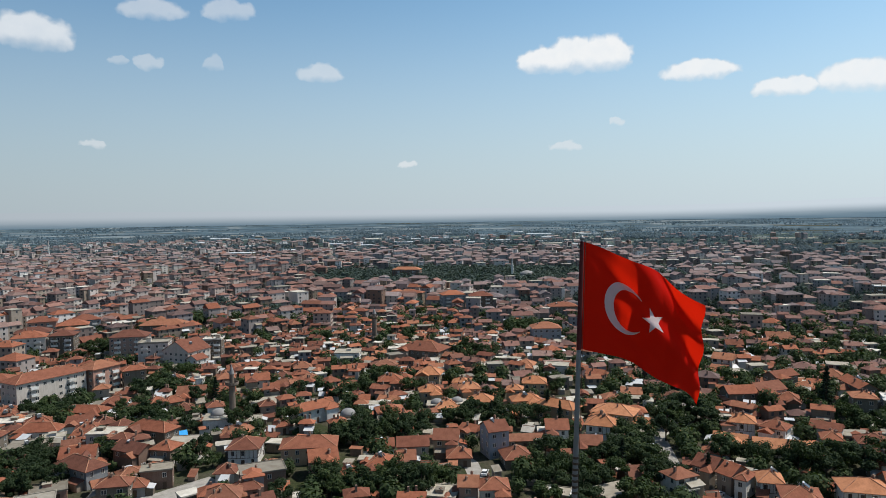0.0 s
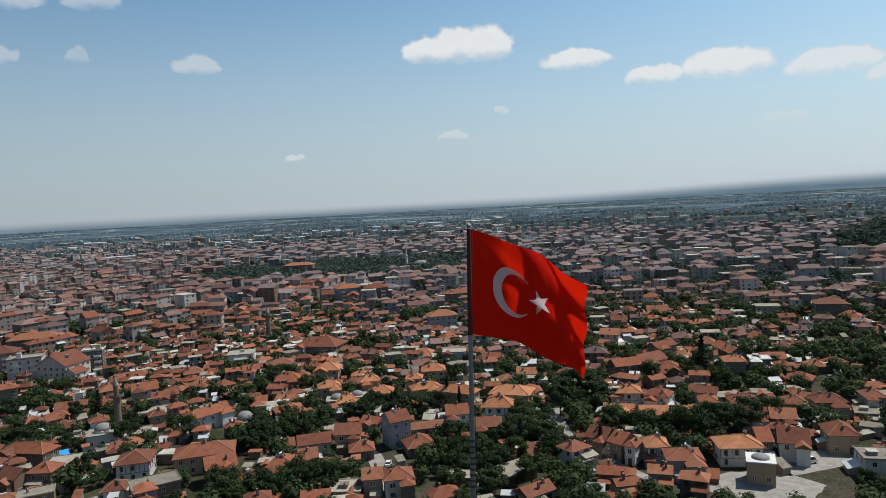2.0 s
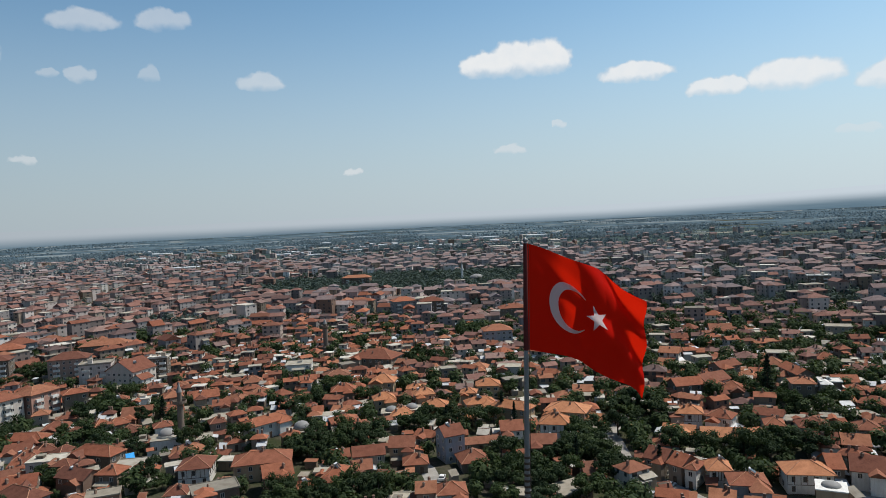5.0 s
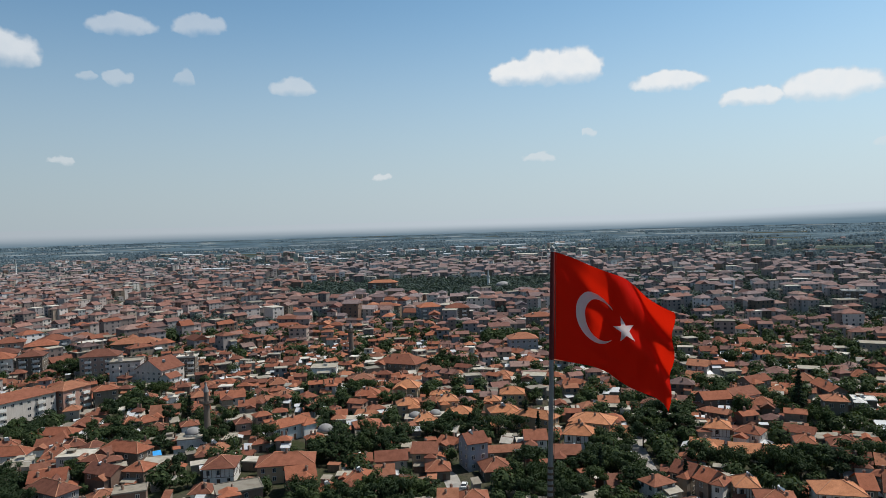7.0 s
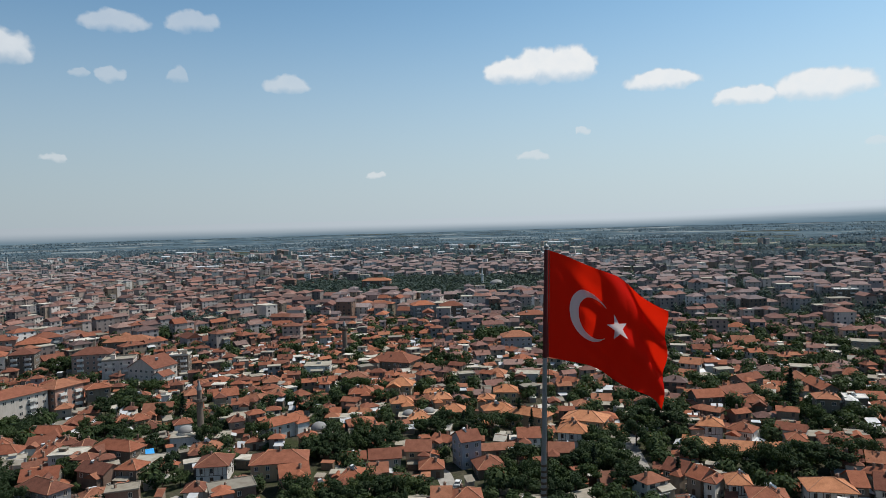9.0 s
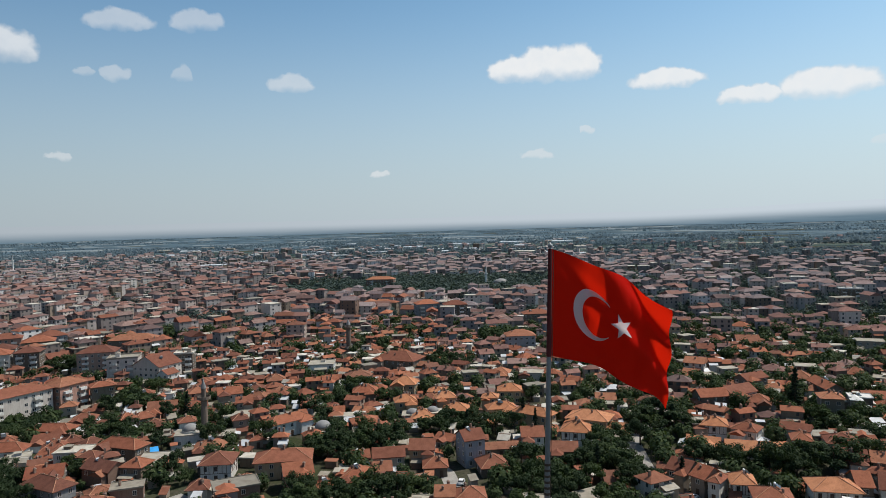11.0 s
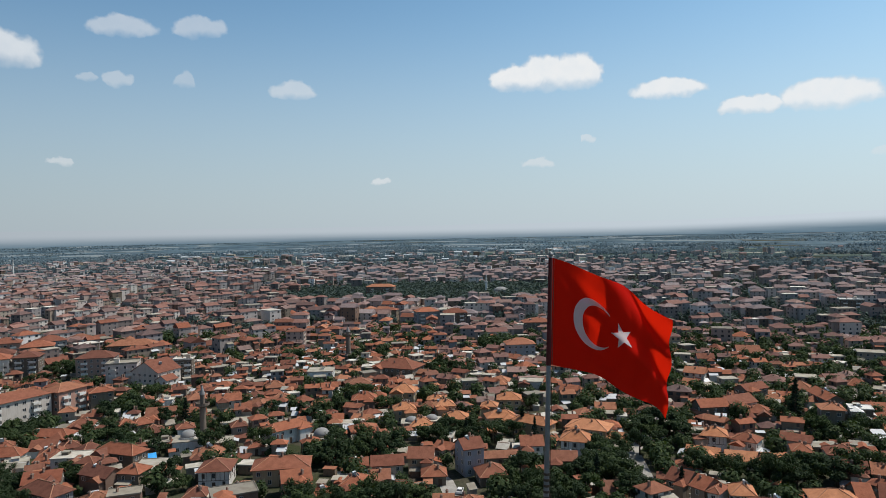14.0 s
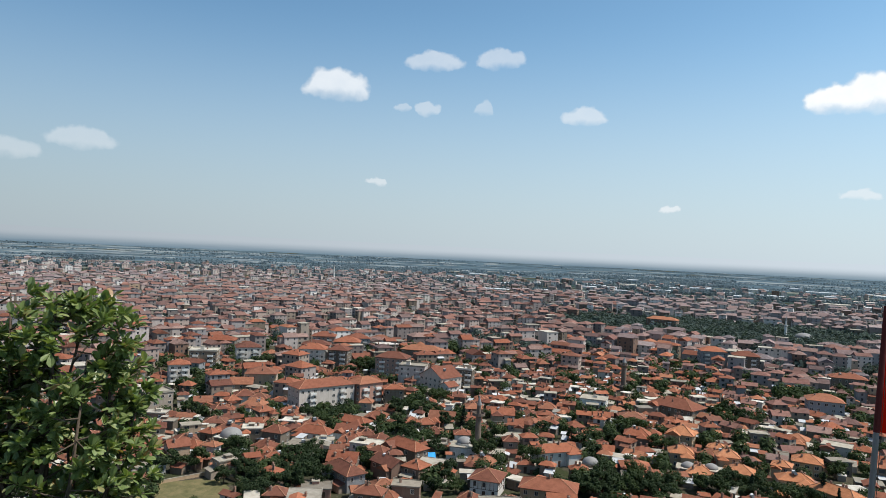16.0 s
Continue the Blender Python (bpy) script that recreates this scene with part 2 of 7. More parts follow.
def leaf_material(name, stops, rough=0.55, glow=0.35, tint=(1.2, 1.3, 0.5, 1), vary=False):
    m, n = material(name)
    c = n.ramp(one_of(n), stops)
    c = n.mix(n.span(n.noise(where(n), 0.35, 3.0), 0.35, 0.7, 0.0, 0.5), c, n.mix(1.0, c, (0.6, 0.66, 0.55, 1), "MULTIPLY"))
    if vary:                # from one tree to the next
        each = n.ramp(n.add("ShaderNodeObjectInfo").outputs["Random"], [(0.0, (0.80, 0.84, 0.86)), (0.5, (1.0, 1.0, 1.0)), (1.0, (1.4, 1.34, 1.12))])
        c = n.mix(1.0, c, each, "MULTIPLY")
    b = n.add("ShaderNodeBsdfPrincipled", {"Base Color": c, "Roughness": rough, "Specular IOR Level": 0.5 if rough < 0.5 else 0.15})
    t = n.add("ShaderNodeBsdfTranslucent", {0: n.mix(1.0, c, tint, "MULTIPLY")})
    mix = n.add("ShaderNodeMixShader", {0: glow, 1: b.outputs[0], 2: t.outputs[0]})
    n.add("ShaderNodeOutputMaterial", {0: mix.outputs[0]})
    return m


LEAF = leaf_material("town_foliage", [(0.0, (0.023, 0.039, 0.018)), (0.35, (0.031, 0.050, 0.023)), (0.7, (0.041, 0.062, 0.028)), (1.0, (0.058, 0.079, 0.036))], 0.8, 0.2, vary=True)
# three leaf copies for growing distance, paler and bluer with painted-in haze
LEAF_HAZED = leaf_material("hazed_foliage", [(0.0, (0.042, 0.063, 0.058)), (0.5, (0.060, 0.085, 0.077)), (1.0, (0.080, 0.107, 0.095))], 0.8, 0.25, (1.1, 1.15, 0.8, 1))
LEAF_HAZED_FAR = leaf_material("hazed_distant_woods", [(0.0, (0.104, 0.142, 0.162)), (0.5, (0.120, 0.160, 0.180)), (1.0, (0.140, 0.178, 0.198))], 0.8, 0.45, (1, 1, 1, 1))
LEAF_HAZED_PLAIN = leaf_material("hazed_woods_of_the_plain", [(0.0, (0.150, 0.204, 0.240)), (0.5, (0.168, 0.222, 0.258)), (1.0, (0.188, 0.242, 0.274))], 0.8, 0.5, (1, 1, 1, 1))
NEEDLE = leaf_material("dark_needles", [(0.0, (0.011, 0.022, 0.014)), (1.0, (0.025, 0.043, 0.024))], 0.8, 0.1)
LEAF_NEAR = leaf_material("shrub_leaves", [(0.0, (0.084, 0.128, 0.044)), (0.4, (0.152, 0.208, 0.072)), (0.8, (0.228, 0.282, 0.108)), (0.97, (0.30, 0.31, 0.14)),
                                           (1.0, (0.323, 0.178, 0.071))], 0.40, 0.32)
m, n = material("bark")
finish(n, n.mix(n.noise(where(n), 8.0, 5.0), (0.05, 0.038, 0.028, 1), (0.13, 0.10, 0.075, 1)), 0.9, bump=n.noise(where(n), 25.0), strength=0.6, distance=0.01)
BARK = m

m, n = material("ground_earth")
pos = where(n)
big = n.noise(pos, 0.012, 5.0, 0.6)
mid = n.noise(pos, 0.09, 5.0, 0.65)
fine = n.noise(pos, 1.1, 4.0, 0.7)
earth = n.mix(n.span(fine, 0.35, 0.65), (0.040, 0.034, 0.026, 1), (0.10, 0.085, 0.066, 1))
scrub = n.mix(n.span(fine, 0.35, 0.65), (0.016, 0.026, 0.011, 1), (0.055, 0.06, 0.027, 1))
c = n.mix(n.span(mid, 0.42, 0.58), earth, scrub)
c = n.mix(n.span(big, 0.45, 0.62, 0.0, 0.5), c, (0.05, 0.058, 0.032, 1))
finish(n, c, 0.95, bump=fine, strength=0.6, distance=0.3)
EARTH = m

def field_material(name, stops, trees):
    """Crops and stubble, one tint a field, mottled by hedges and orchards."""
    m, n = material(name)
    pos = where(n)
    c = n.ramp(one_of(n), stops, True)
    c = n.mix(n.span(n.noise(pos, 0.010, 5.0, 0.7), 0.44, 0.60, 0.0, 0.7), c, trees)
    c = n.mix(n.span(n.noise(pos, 0.0022, 3.0, 0.6), 0.50, 0.62, 0.0, 0.5), c, trees)
    fleck = n.noise(pos, 0.0065, 6.0, 0.68)
    c = n.mix(n.span(fleck, 0.54, 0.44, 0.0, 0.9), c, n.mix(1.0, c, (0.55, 0.60, 0.64, 1), "MULTIPLY"))
    c = n.mix(n.span(fleck, 0.575, 0.63, 0.0, 0.7), c, (0.25, 0.265, 0.26, 1))
    finish(n, c, 0.95)
    return m


FIELDS = [field_material("stubble_fields", [(0.0, (0.265, 0.250, 0.205)), (0.35, (0.205, 0.200, 0.165)), (0.7, (0.310, 0.295, 0.245))], (0.16, 0.165, 0.14, 1)),
          field_material("crop_fields", [(0.0, (0.085, 0.110, 0.088)), (0.35, (0.120, 0.138, 0.112)), (0.7, (0.064, 0.092, 0.078))], (0.050, 0.076, 0.068, 1)),
          field_material("orchard_land", [(0.0, (0.050, 0.076, 0.068)), (0.5, (0.042, 0.068, 0.062))], (0.036, 0.060, 0.056, 1)),
          # the same three for the far plain, blue haze painted into their colours
          field_material("hazed_stubble_fields", [(0.0, (0.235, 0.262, 0.268)), (0.35, (0.195, 0.226, 0.240)), (0.7, (0.275, 0.298, 0.300))], (0.16, 0.195, 0.212, 1)),
          field_material("hazed_crop_fields", [(0.0, (0.096, 0.136, 0.154)), (0.35, (0.112, 0.150, 0.164)), (0.7, (0.084, 0.124, 0.144))], (0.084, 0.128, 0.156, 1)),
          field_material("hazed_orchard_land", [(0.0, (0.090, 0.134, 0.162)), (0.5, (0.080, 0.124, 0.152))], (0.074, 0.118, 0.146, 1))]

m, n = material("dry_grass")
pos = where(n)
c = n.mix(n.span(n.noise(pos, 0.25, 5.0, 0.7), 0.35, 0.65), (0.20, 0.165, 0.085, 1), (0.10, 0.10, 0.045, 1))
c = n.mix(n.span(n.noise(pos, 2.5, 4.0, 0.7), 0.45, 0.7, 0.0, 0.6), c, (0.05, 0.06, 0.028, 1))
finish(n, c, 0.95, bump=n.noise(pos, 1.5), strength=0.6, distance=0.2)
DRY = m

m, n = material("stubble")
pos = where(n)
c = n.mix(n.span(n.noise(pos, 0.02, 5.0, 0.7), 0.35, 0.65), (0.34, 0.28, 0.155, 1), (0.24, 0.205, 0.115, 1))
c = n.mix(n.span(n.noise(pos, 0.25, 4.0, 0.7), 0.45, 0.7, 0.0, 0.4), c, (0.14, 0.14, 0.075, 1))
finish(n, c, 0.95, bump=n.noise(pos, 1.0), strength=0.4, distance=0.2)
STUBBLE = m

m, n = material("street_paving")
pos = where(n)
c = n.mix(n.span(n.noise(pos, 0.4, 5.0, 0.65), 0.35, 0.65), (0.36, 0.34, 0.31, 1), (0.24, 0.225, 0.205, 1))
finish(n, c, 0.9, bump=n.noise(pos, 5.0), strength=0.3)
PAVING = m

# self-glowing backdrop: haze painted as a fade from blue land to sky colour
m, n = material("distance_haze_glow")
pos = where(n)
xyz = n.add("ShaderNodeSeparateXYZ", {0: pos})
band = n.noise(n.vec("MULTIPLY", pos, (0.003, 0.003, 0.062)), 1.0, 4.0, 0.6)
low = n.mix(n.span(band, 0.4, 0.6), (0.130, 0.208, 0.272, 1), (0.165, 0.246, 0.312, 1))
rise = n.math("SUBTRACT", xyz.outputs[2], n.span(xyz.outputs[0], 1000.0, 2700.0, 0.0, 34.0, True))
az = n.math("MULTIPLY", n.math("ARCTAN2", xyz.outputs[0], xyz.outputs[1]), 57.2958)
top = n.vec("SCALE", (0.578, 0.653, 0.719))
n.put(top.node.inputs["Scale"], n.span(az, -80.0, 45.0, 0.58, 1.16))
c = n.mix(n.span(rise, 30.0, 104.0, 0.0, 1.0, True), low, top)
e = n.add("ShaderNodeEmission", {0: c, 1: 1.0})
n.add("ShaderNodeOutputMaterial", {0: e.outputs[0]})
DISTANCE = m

# ---- mesh helpers ----


def mesh_of(name, verts, faces, mats, slots=None, smooth=False):
    me = bpy.data.meshes.new(name)
    me.from_pydata(verts, [], faces)
    for mt in (mats if isinstance(mats, (list, tuple)) else [mats]):
        me.materials.append(mt)
    if slots is not None:
        me.polygons.foreach_set("material_index", slots)
    if smooth:
        me.polygons.foreach_set("use_smooth", [True] * len(faces))
    me.update()
    return me


def child(name, me, parent, m=None, label=""):
    ob = new(name, me)
    ob.parent = parent
    if m is not None:
        ob.matrix_basis = m
    if label:
        ob["label"] = label
    return ob


def empty(name, m, label, category, group="", kind=""):
    ob = new(name)
    ob.empty_display_size = 0.5
    ob.matrix_basis = m
    return tagged(ob, label, category, group, kind)


class Heap:
    """Gathers the faces of many pieces for one mesh."""

    def __init__(self):
        self.v, self.f, self.s = [], [], []

    def add(self, verts, faces, slot=0):
        k = len(self.v)
        self.v.extend(verts)
        self.f.extend([tuple(i + k for i in fc) for fc in faces])
        self.s.extend([slot] * len(faces))

    def box(self, x0, y0, z0, x1, y1, z1, slot=0):
        self.add([(x0, y0, z0), (x1, y0, z0), (x1, y1, z0), (x0, y1, z0), (x0, y0, z1), (x1, y0, z1), (x1, y1, z1), (x0, y1, z1)],
                 [(0, 3, 2, 1), (4, 5, 6, 7), (0, 1, 5, 4), (1, 2, 6, 5), (2, 3, 7, 6), (3, 0, 4, 7)], slot)

    def tube(self, points, radii, sides=6, slot=0, cap=True):
        rings = []
        for i, (p, r) in enumerate(zip(points, radii)):
            p = Vector(p)
            d = (Vector(points[min(i + 1, len(points) - 1)]) - Vector(points[max(i - 1, 0)])).normalized()
            a = d.cross(Vector((0.3, 0.9, 0.2))).normalized()
            b = d.cross(a)
            rings.append([tuple(p + r * (math.cos(t) * a + math.sin(t) * b)) for t in [2 * math.pi * k / sides for k in range(sides)]])
        faces = [(i * sides + k, i * sides + (k + 1) % sides, (i + 1) * sides + (k + 1) % sides, (i + 1) * sides + k)
                 for i in range(len(rings) - 1) for k in range(sides)]
        if cap:
            faces += [tuple(range(sides))[::-1], tuple((len(rings) - 1) * sides + k for k in range(sides))]
        self.add([v for r in rings for v in r], faces, slot)

    def lathe(self, profile, sides=16, slot=0, centre=(0, 0, 0)):
        """profile: (radius, height) pairs from the bottom up."""
        cx, cy, cz = centre
        v = [(cx + r * math.cos(2 * math.pi * k / sides), cy + r * math.sin(2 * math.pi * k / sides), cz + z) for r, z in profile for k in range(sides)]
        f = [(i * sides + k, i * sides + (k + 1) % sides, (i + 1) * sides + (k + 1) % sides, (i + 1) * sides + k)
             for i in range(len(profile) - 1) for k in range(sides)]
        f += [tuple(range(sides))[::-1], tuple((len(profile) - 1) * sides + k for k in range(sides))]
        self.add(v, f, slot)

    def tub(self, x0, y0, z0, x1, y1, z1, t, floor, slot=0, inner=0):
        """An open box: a slab with an upstand of thickness t round a sunk floor."""
        o = [(x0, y0), (x1, y0), (x1, y1), (x0, y1)]
        i = [(x0 + t, y0 + t), (x1 - t, y0 + t), (x1 - t, y1 - t), (x0 + t, y1 - t)]
        self.add([(*p, z0) for p in o] + [(*p, z1) for p in o] + [(*p, z1) for p in i] + [(*p, floor) for p in i],
                 [(3, 2, 1, 0)] + [(a, (a + 1) % 4, 4 + (a + 1) % 4, 4 + a) for a in range(4)] + [(4 + a, 4 + (a + 1) % 4, 8 + (a + 1) % 4, 8 + a) for a in range(4)]
                 + [(8 + a, 8 + (a + 1) % 4, 12 + (a + 1) % 4, 12 + a) for a in range(4)] + [(12, 13, 14, 15)], slot)
        self.s[-1] = inner

    def mesh(self, name, mats, smooth=False):
        return mesh_of(name, self.v, self.f, mats, self.s, smooth)


FOOT = []           # x, y, reach of all that stands, to keep things apart


# ---- the lie of the land ----
def height(x, y):
    r = math.hypot(x, y)
    if r < 4:
        z = 76.35 - 0.02 * r * r
    elif r < 22:
        z = 76.03 - 11.5 * ((r - 4) / 18) ** 0.8
    elif r < 158:
        u = (r - 22) / 136
        z = 64.53 * (1 - u) ** 1.35
    else:
        z = 0.0
    if y < 0:                                   # the hilltop goes on behind
        k = min(1.0, -y / max(r, 1e-6) * 1.6)
        z = z * (1 - k) + k * (76.0 + 0.05 * min(r, 300))
    if r < 158:
        z += (noise.noise((x * 0.07, y * 0.07, 3.0)) * 2.0 + noise.noise((x * 0.3, y * 0.3, 1.0)) * 0.4) * min(1, max(0, (r - 25) / 30)) * min(1, (158 - r) / 40)
    if r > 1500:
        z += 62.0 * ((min(r, 4800) - 1500) / 3300) ** 2
    # a wooded rise to the north-east
    z += 70.0 * math.exp(-(((x - 640) / 135) ** 2 + ((y - 575) / 135) ** 2))
    return z


def build_ground():
    radii = [0, 1.5, 3, 4.5, 6, 8, 10, 13, 16, 19, 22, 27, 33, 40, 48, 57, 67, 78, 90, 103, 117, 132, 146, 158, 175, 200, 240, 300, 380,
             480, 560, 640, 720, 800, 880, 960, 1060, 1200, 1400, 1600, 1850, 2150, 2500, 2900, 3300, 3700, 4000, 4200]
    k = 180
    v = [(0, 0, height(0, 0))]
    for r in radii[1:]:
        for i in range(k):
            a = 2 * math.pi * i / k
            v.append((r * math.sin(a), r * math.cos(a), height(r * math.sin(a), r * math.cos(a))))
    f = [(0, 1 + (i + 1) % k, 1 + i) for i in range(k)]
    for j in range(len(radii) - 2):
        a0, b0 = 1 + j * k, 1 + (j + 1) * k
        f += [(a0 + i, a0 + (i + 1) % k, b0 + (i + 1) % k, b0 + i) for i in range(k)]
    f = [fc[::-1] for fc in f]
    tagged(new("ground", mesh_of("ground", v, f, EARTH, smooth=True)), "dry earth and scrub of hillside and town", "ground", kind="structure")


build_ground()


def patch(name, points, mat, label, category, lift=0.05, kind="structure"):
    """A sheet of ground cover with these corners, laid on the land."""
    c = (sum(p[0] for p in points) / len(points), sum(p[1] for p in points) / len(points))
    v = [(c[0], c[1], height(*c) + lift)]
    rim = []
    for i, p in enumerate(points):
        q = points[(i + 1) % len(points)]
        for s in range(5):
            t = s / 5
            rim.append((p[0] + (q[0] - p[0]) * t + random.uniform(-.6, .6), p[1] + (q[1] - p[1]) * t + random.uniform(-.6, .6)))
    for s in (0.5, 1.0):
        v += [(c[0] + (x - c[0]) * s, c[1] + (y - c[1]) * s, height(c[0] + (x - c[0]) * s, c[1] + (y - c[1]) * s) + lift) for x, y in rim]
    k = len(rim)
    f = [(0, 1 + i, 1 + (i + 1) % k) for i in range(k)] + [(1 + i, 1 + k + i, 1 + k + (i + 1) % k, 1 + (i + 1) % k) for i in range(k)]
    ob = new(name, mesh_of(name, v, f, mat))
    if ob.data.polygons[0].normal.z < 0:
        ob.data.flip_normals()
    return tagged(ob, label, category, kind=kind)


def strip(name, points, width, mat, label, category, lift=0.06):
    """A street along a line of points."""
    v, f = [], []
    line = []
    for p, q in zip(points, points[1:]):
        n_ = max(2, int(math.dist(p, q) / 5))
        line += [(p[0] + (q[0] - p[0]) * i / n_, p[1] + (q[1] - p[1]) * i / n_) for i in range(n_)]
    line.append(points[-1])
    FOOT.extend((p[0], p[1], width * 0.5 + 0.6) for p in line)
    for i, p in enumerate(line):
        a, b = line[max(i - 1, 0)], line[min(i + 1, len(line) - 1)]
        d = Vector((b[0] - a[0], b[1] - a[1])).normalized()
        for s in (-0.5, 0.5):
            x, y = p[0] - d.y * width * s, p[1] + d.x * width * s
            v.append((x, y, height(x, y) + lift))
    f = [(2 * i, 2 * i + 2, 2 * i + 3, 2 * i + 1) for i in range(len(line) - 1)]
    ob = new(name, mesh_of(name, v, f, mat))
    if ob.data.polygons[0].normal.z < 0:
        ob.data.flip_normals()
    return tagged(ob, label, category, kind="structure")


def build_farmland():
    """Strips of fields beyond the town, each with a tint of its own; past 2500 m in haze-tinted copies."""
    rnd = random.Random(11)
    h = Heap()
    r = 1250.0
    while r < 4185:
        deep = rnd.uniform(0.010, 0.034) * r * 0.8 if r < 1900 else rnd.uniform(0.014, 0.040) * r
        a = -95.0
        while a < 60:
            wide = rnd.uniform(0.6, 4.2) if r < 1900 else rnd.choice((rnd.uniform(0.8, 3.0), rnd.uniform(2.0, 9.0)))
            if r > 1900 or a < -58 or a > 30 or (-14 < a < 22 and r > 1750):
                if rnd.random() < 0.98:
                    tilt = rnd.uniform(-0.02, 0.02) * r
                    n_ = max(1, int(wide / 2))
                    v, f = [], []
                    for i in range(n_ + 1):
                        b = radians(a + wide * i / n_)
                        for rr in (r, r + deep):
                            q = rr + tilt * (i / n_ - 0.5)
                            x, y = q * math.sin(b), q * math.cos(b)
                            v.append((x, y, height(x, y) + 0.7))
                    f = [(2 * i, 2 * i + 2, 2 * i + 3, 2 * i + 1) for i in range(n_)]
                    pale = 0.34 if a < -34 else 0.10
                    k = rnd.random()
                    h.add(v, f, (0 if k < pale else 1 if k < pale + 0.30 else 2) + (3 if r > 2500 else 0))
            a += wide
        r += deep
    tagged(new("field", h.mesh("field", FIELDS)), "patchwork of pale and green farm fields, the far ones tinted blue for haze", "field", kind="stuff")


build_farmland()


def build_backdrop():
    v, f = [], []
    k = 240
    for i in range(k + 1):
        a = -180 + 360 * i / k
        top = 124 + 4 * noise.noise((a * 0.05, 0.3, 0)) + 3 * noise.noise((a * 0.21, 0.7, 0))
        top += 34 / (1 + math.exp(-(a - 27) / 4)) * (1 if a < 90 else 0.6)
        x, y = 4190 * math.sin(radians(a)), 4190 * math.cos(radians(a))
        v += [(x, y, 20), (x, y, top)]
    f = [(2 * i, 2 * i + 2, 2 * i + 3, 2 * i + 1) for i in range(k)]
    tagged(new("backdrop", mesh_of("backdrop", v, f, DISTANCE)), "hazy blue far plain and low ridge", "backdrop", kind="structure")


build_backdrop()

# ---- houses ----
def free(x, y, reach):
    return all((x - a) ** 2 + (y - b) ** 2 > (reach + c) ** 2 for a, b, c in FOOT)


def hip_roof(w, d, over, rise, ridge=None):
    """Hip roof over a w x d plan; z 0 at the eaves. ridge: length of the ridge."""
    a, b = w / 2 + over, d / 2 + over
    if w >= d:
        k = max(0.15, a - b) if ridge is None else ridge / 2
        top = [(-k, 0, rise), (k, 0, rise)]
        up = [(4, 5, 9, 8), (5, 6, 9), (6, 7, 8, 9), (7, 4, 8)]
    else:
        k = max(0.15, b - a) if ridge is None else ridge / 2
        top = [(0, -k, rise), (0, k, rise)]
        up = [(4, 5, 8), (5, 6, 9, 8), (6, 7, 9), (7, 4, 8, 9)]
    v = [(-a, -b, -0.16), (a, -b, -0.16), (a, b, -0.16), (-a, b, -0.16), (-a, -b, 0), (a, -b, 0), (a, b, 0), (-a, b, 0), *top]
    f = [(3, 2, 1, 0), (0, 1, 5, 4), (1, 2, 6, 5), (2, 3, 7, 6), (3, 0, 4, 7), *up]
    return v, f


def ridge_lines(v, f):
    lines = set()
    for fc in f[5:]:
        for i in range(len(fc)):
            e = tuple(sorted((fc[i], fc[(i + 1) % len(fc)])))
            if max(e) >= 8:
                lines.add(e)
    h = Heap()
    for i, j in sorted(lines):
        p, q = Vector(v[i]), Vector(v[j])
        if (q - p).length > 0.4:
            h.tube([p + Vector((0, 0, 0.03)), q + Vector((0, 0, 0.03))], [0.13, 0.13], 5)
    return h


def window_mesh(wide, tall, frame_mat):
    """A framed window in one piece: casing, reveal, two sashes and panes."""
    t, a = 0.09, wide / 2
    xs = [-a, -a + t, -0.04, 0.04, a - t, a]
    zs = [0, t, tall - t, tall]
    v = [(x, -0.08, z) for z in zs for x in xs] + [(x, -0.02, z) for z in zs for x in xs]
    v += [(-a, 0.05, 0), (a, 0.05, 0), (a, 0.05, tall), (-a, 0.05, tall)]
    f, s = [], []

    def q(i, j, back=0):
        return back * 24 + j * 6 + i

    for j in range(3):
        for i in range(5):
            pane = j == 1 and i in (1, 3)
            f.append((q(i, j, pane), q(i + 1, j, pane), q(i + 1, j + 1, pane), q(i, j + 1, pane)))
            s.append(1 if pane else 0)
            if pane:
                for (i0, j0), (i1, j1) in (((i, j), (i + 1, j)), ((i + 1, j), (i + 1, j + 1)), ((i + 1, j + 1), (i, j + 1)), ((i, j + 1), (i, j))):
                    f.append((q(i0, j0), q(i1, j1), q(i1, j1, 1), q(i0, j0, 1)))
                    s.append(0)
    f += [(48, 49, q(5, 0), q(0, 0)), (49, 50, q(5, 3), q(5, 0)), (50, 51, q(0, 3), q(5, 3)), (51, 48, q(0, 0), q(0, 3))]
    s += [0] * 4
    me = mesh_of("window", v, f, [frame_mat, GLASS], s)
    return me


WINDOWS = [window_mesh(1.15, 1.45, FRAME), window_mesh(1.5, 1.35, FRAME), window_mesh(0.9, 1.5, TIMBER)]


def door_mesh():
    h = Heap()
    h.box(-0.55, -0.06, 0, 0.55, 0.04, 2.15, 0)
    h.box(-0.45, -0.10, 0.15, -0.05, -0.06, 1.95, 0)
    h.box(0.05, -0.10, 0.15, 0.45, -0.06, 1.95, 0)
    return h.mesh("door", TIMBER)


DOOR = door_mesh()


def chimney_mesh():
    """Square stack with a projecting cap, in one piece."""
    h = Heap()
    h.lathe([(0.42, -0.9), (0.42, 1.05), (0.56, 1.07), (0.56, 1.19), (0.3, 1.2), (0.28, 1.42)], 4)
    h.s[4 * 2:4 * 3] = [1] * 4
    return h.mesh("chimney", [BRICK, CONCRETE])


CHIMNEY = chimney_mesh()


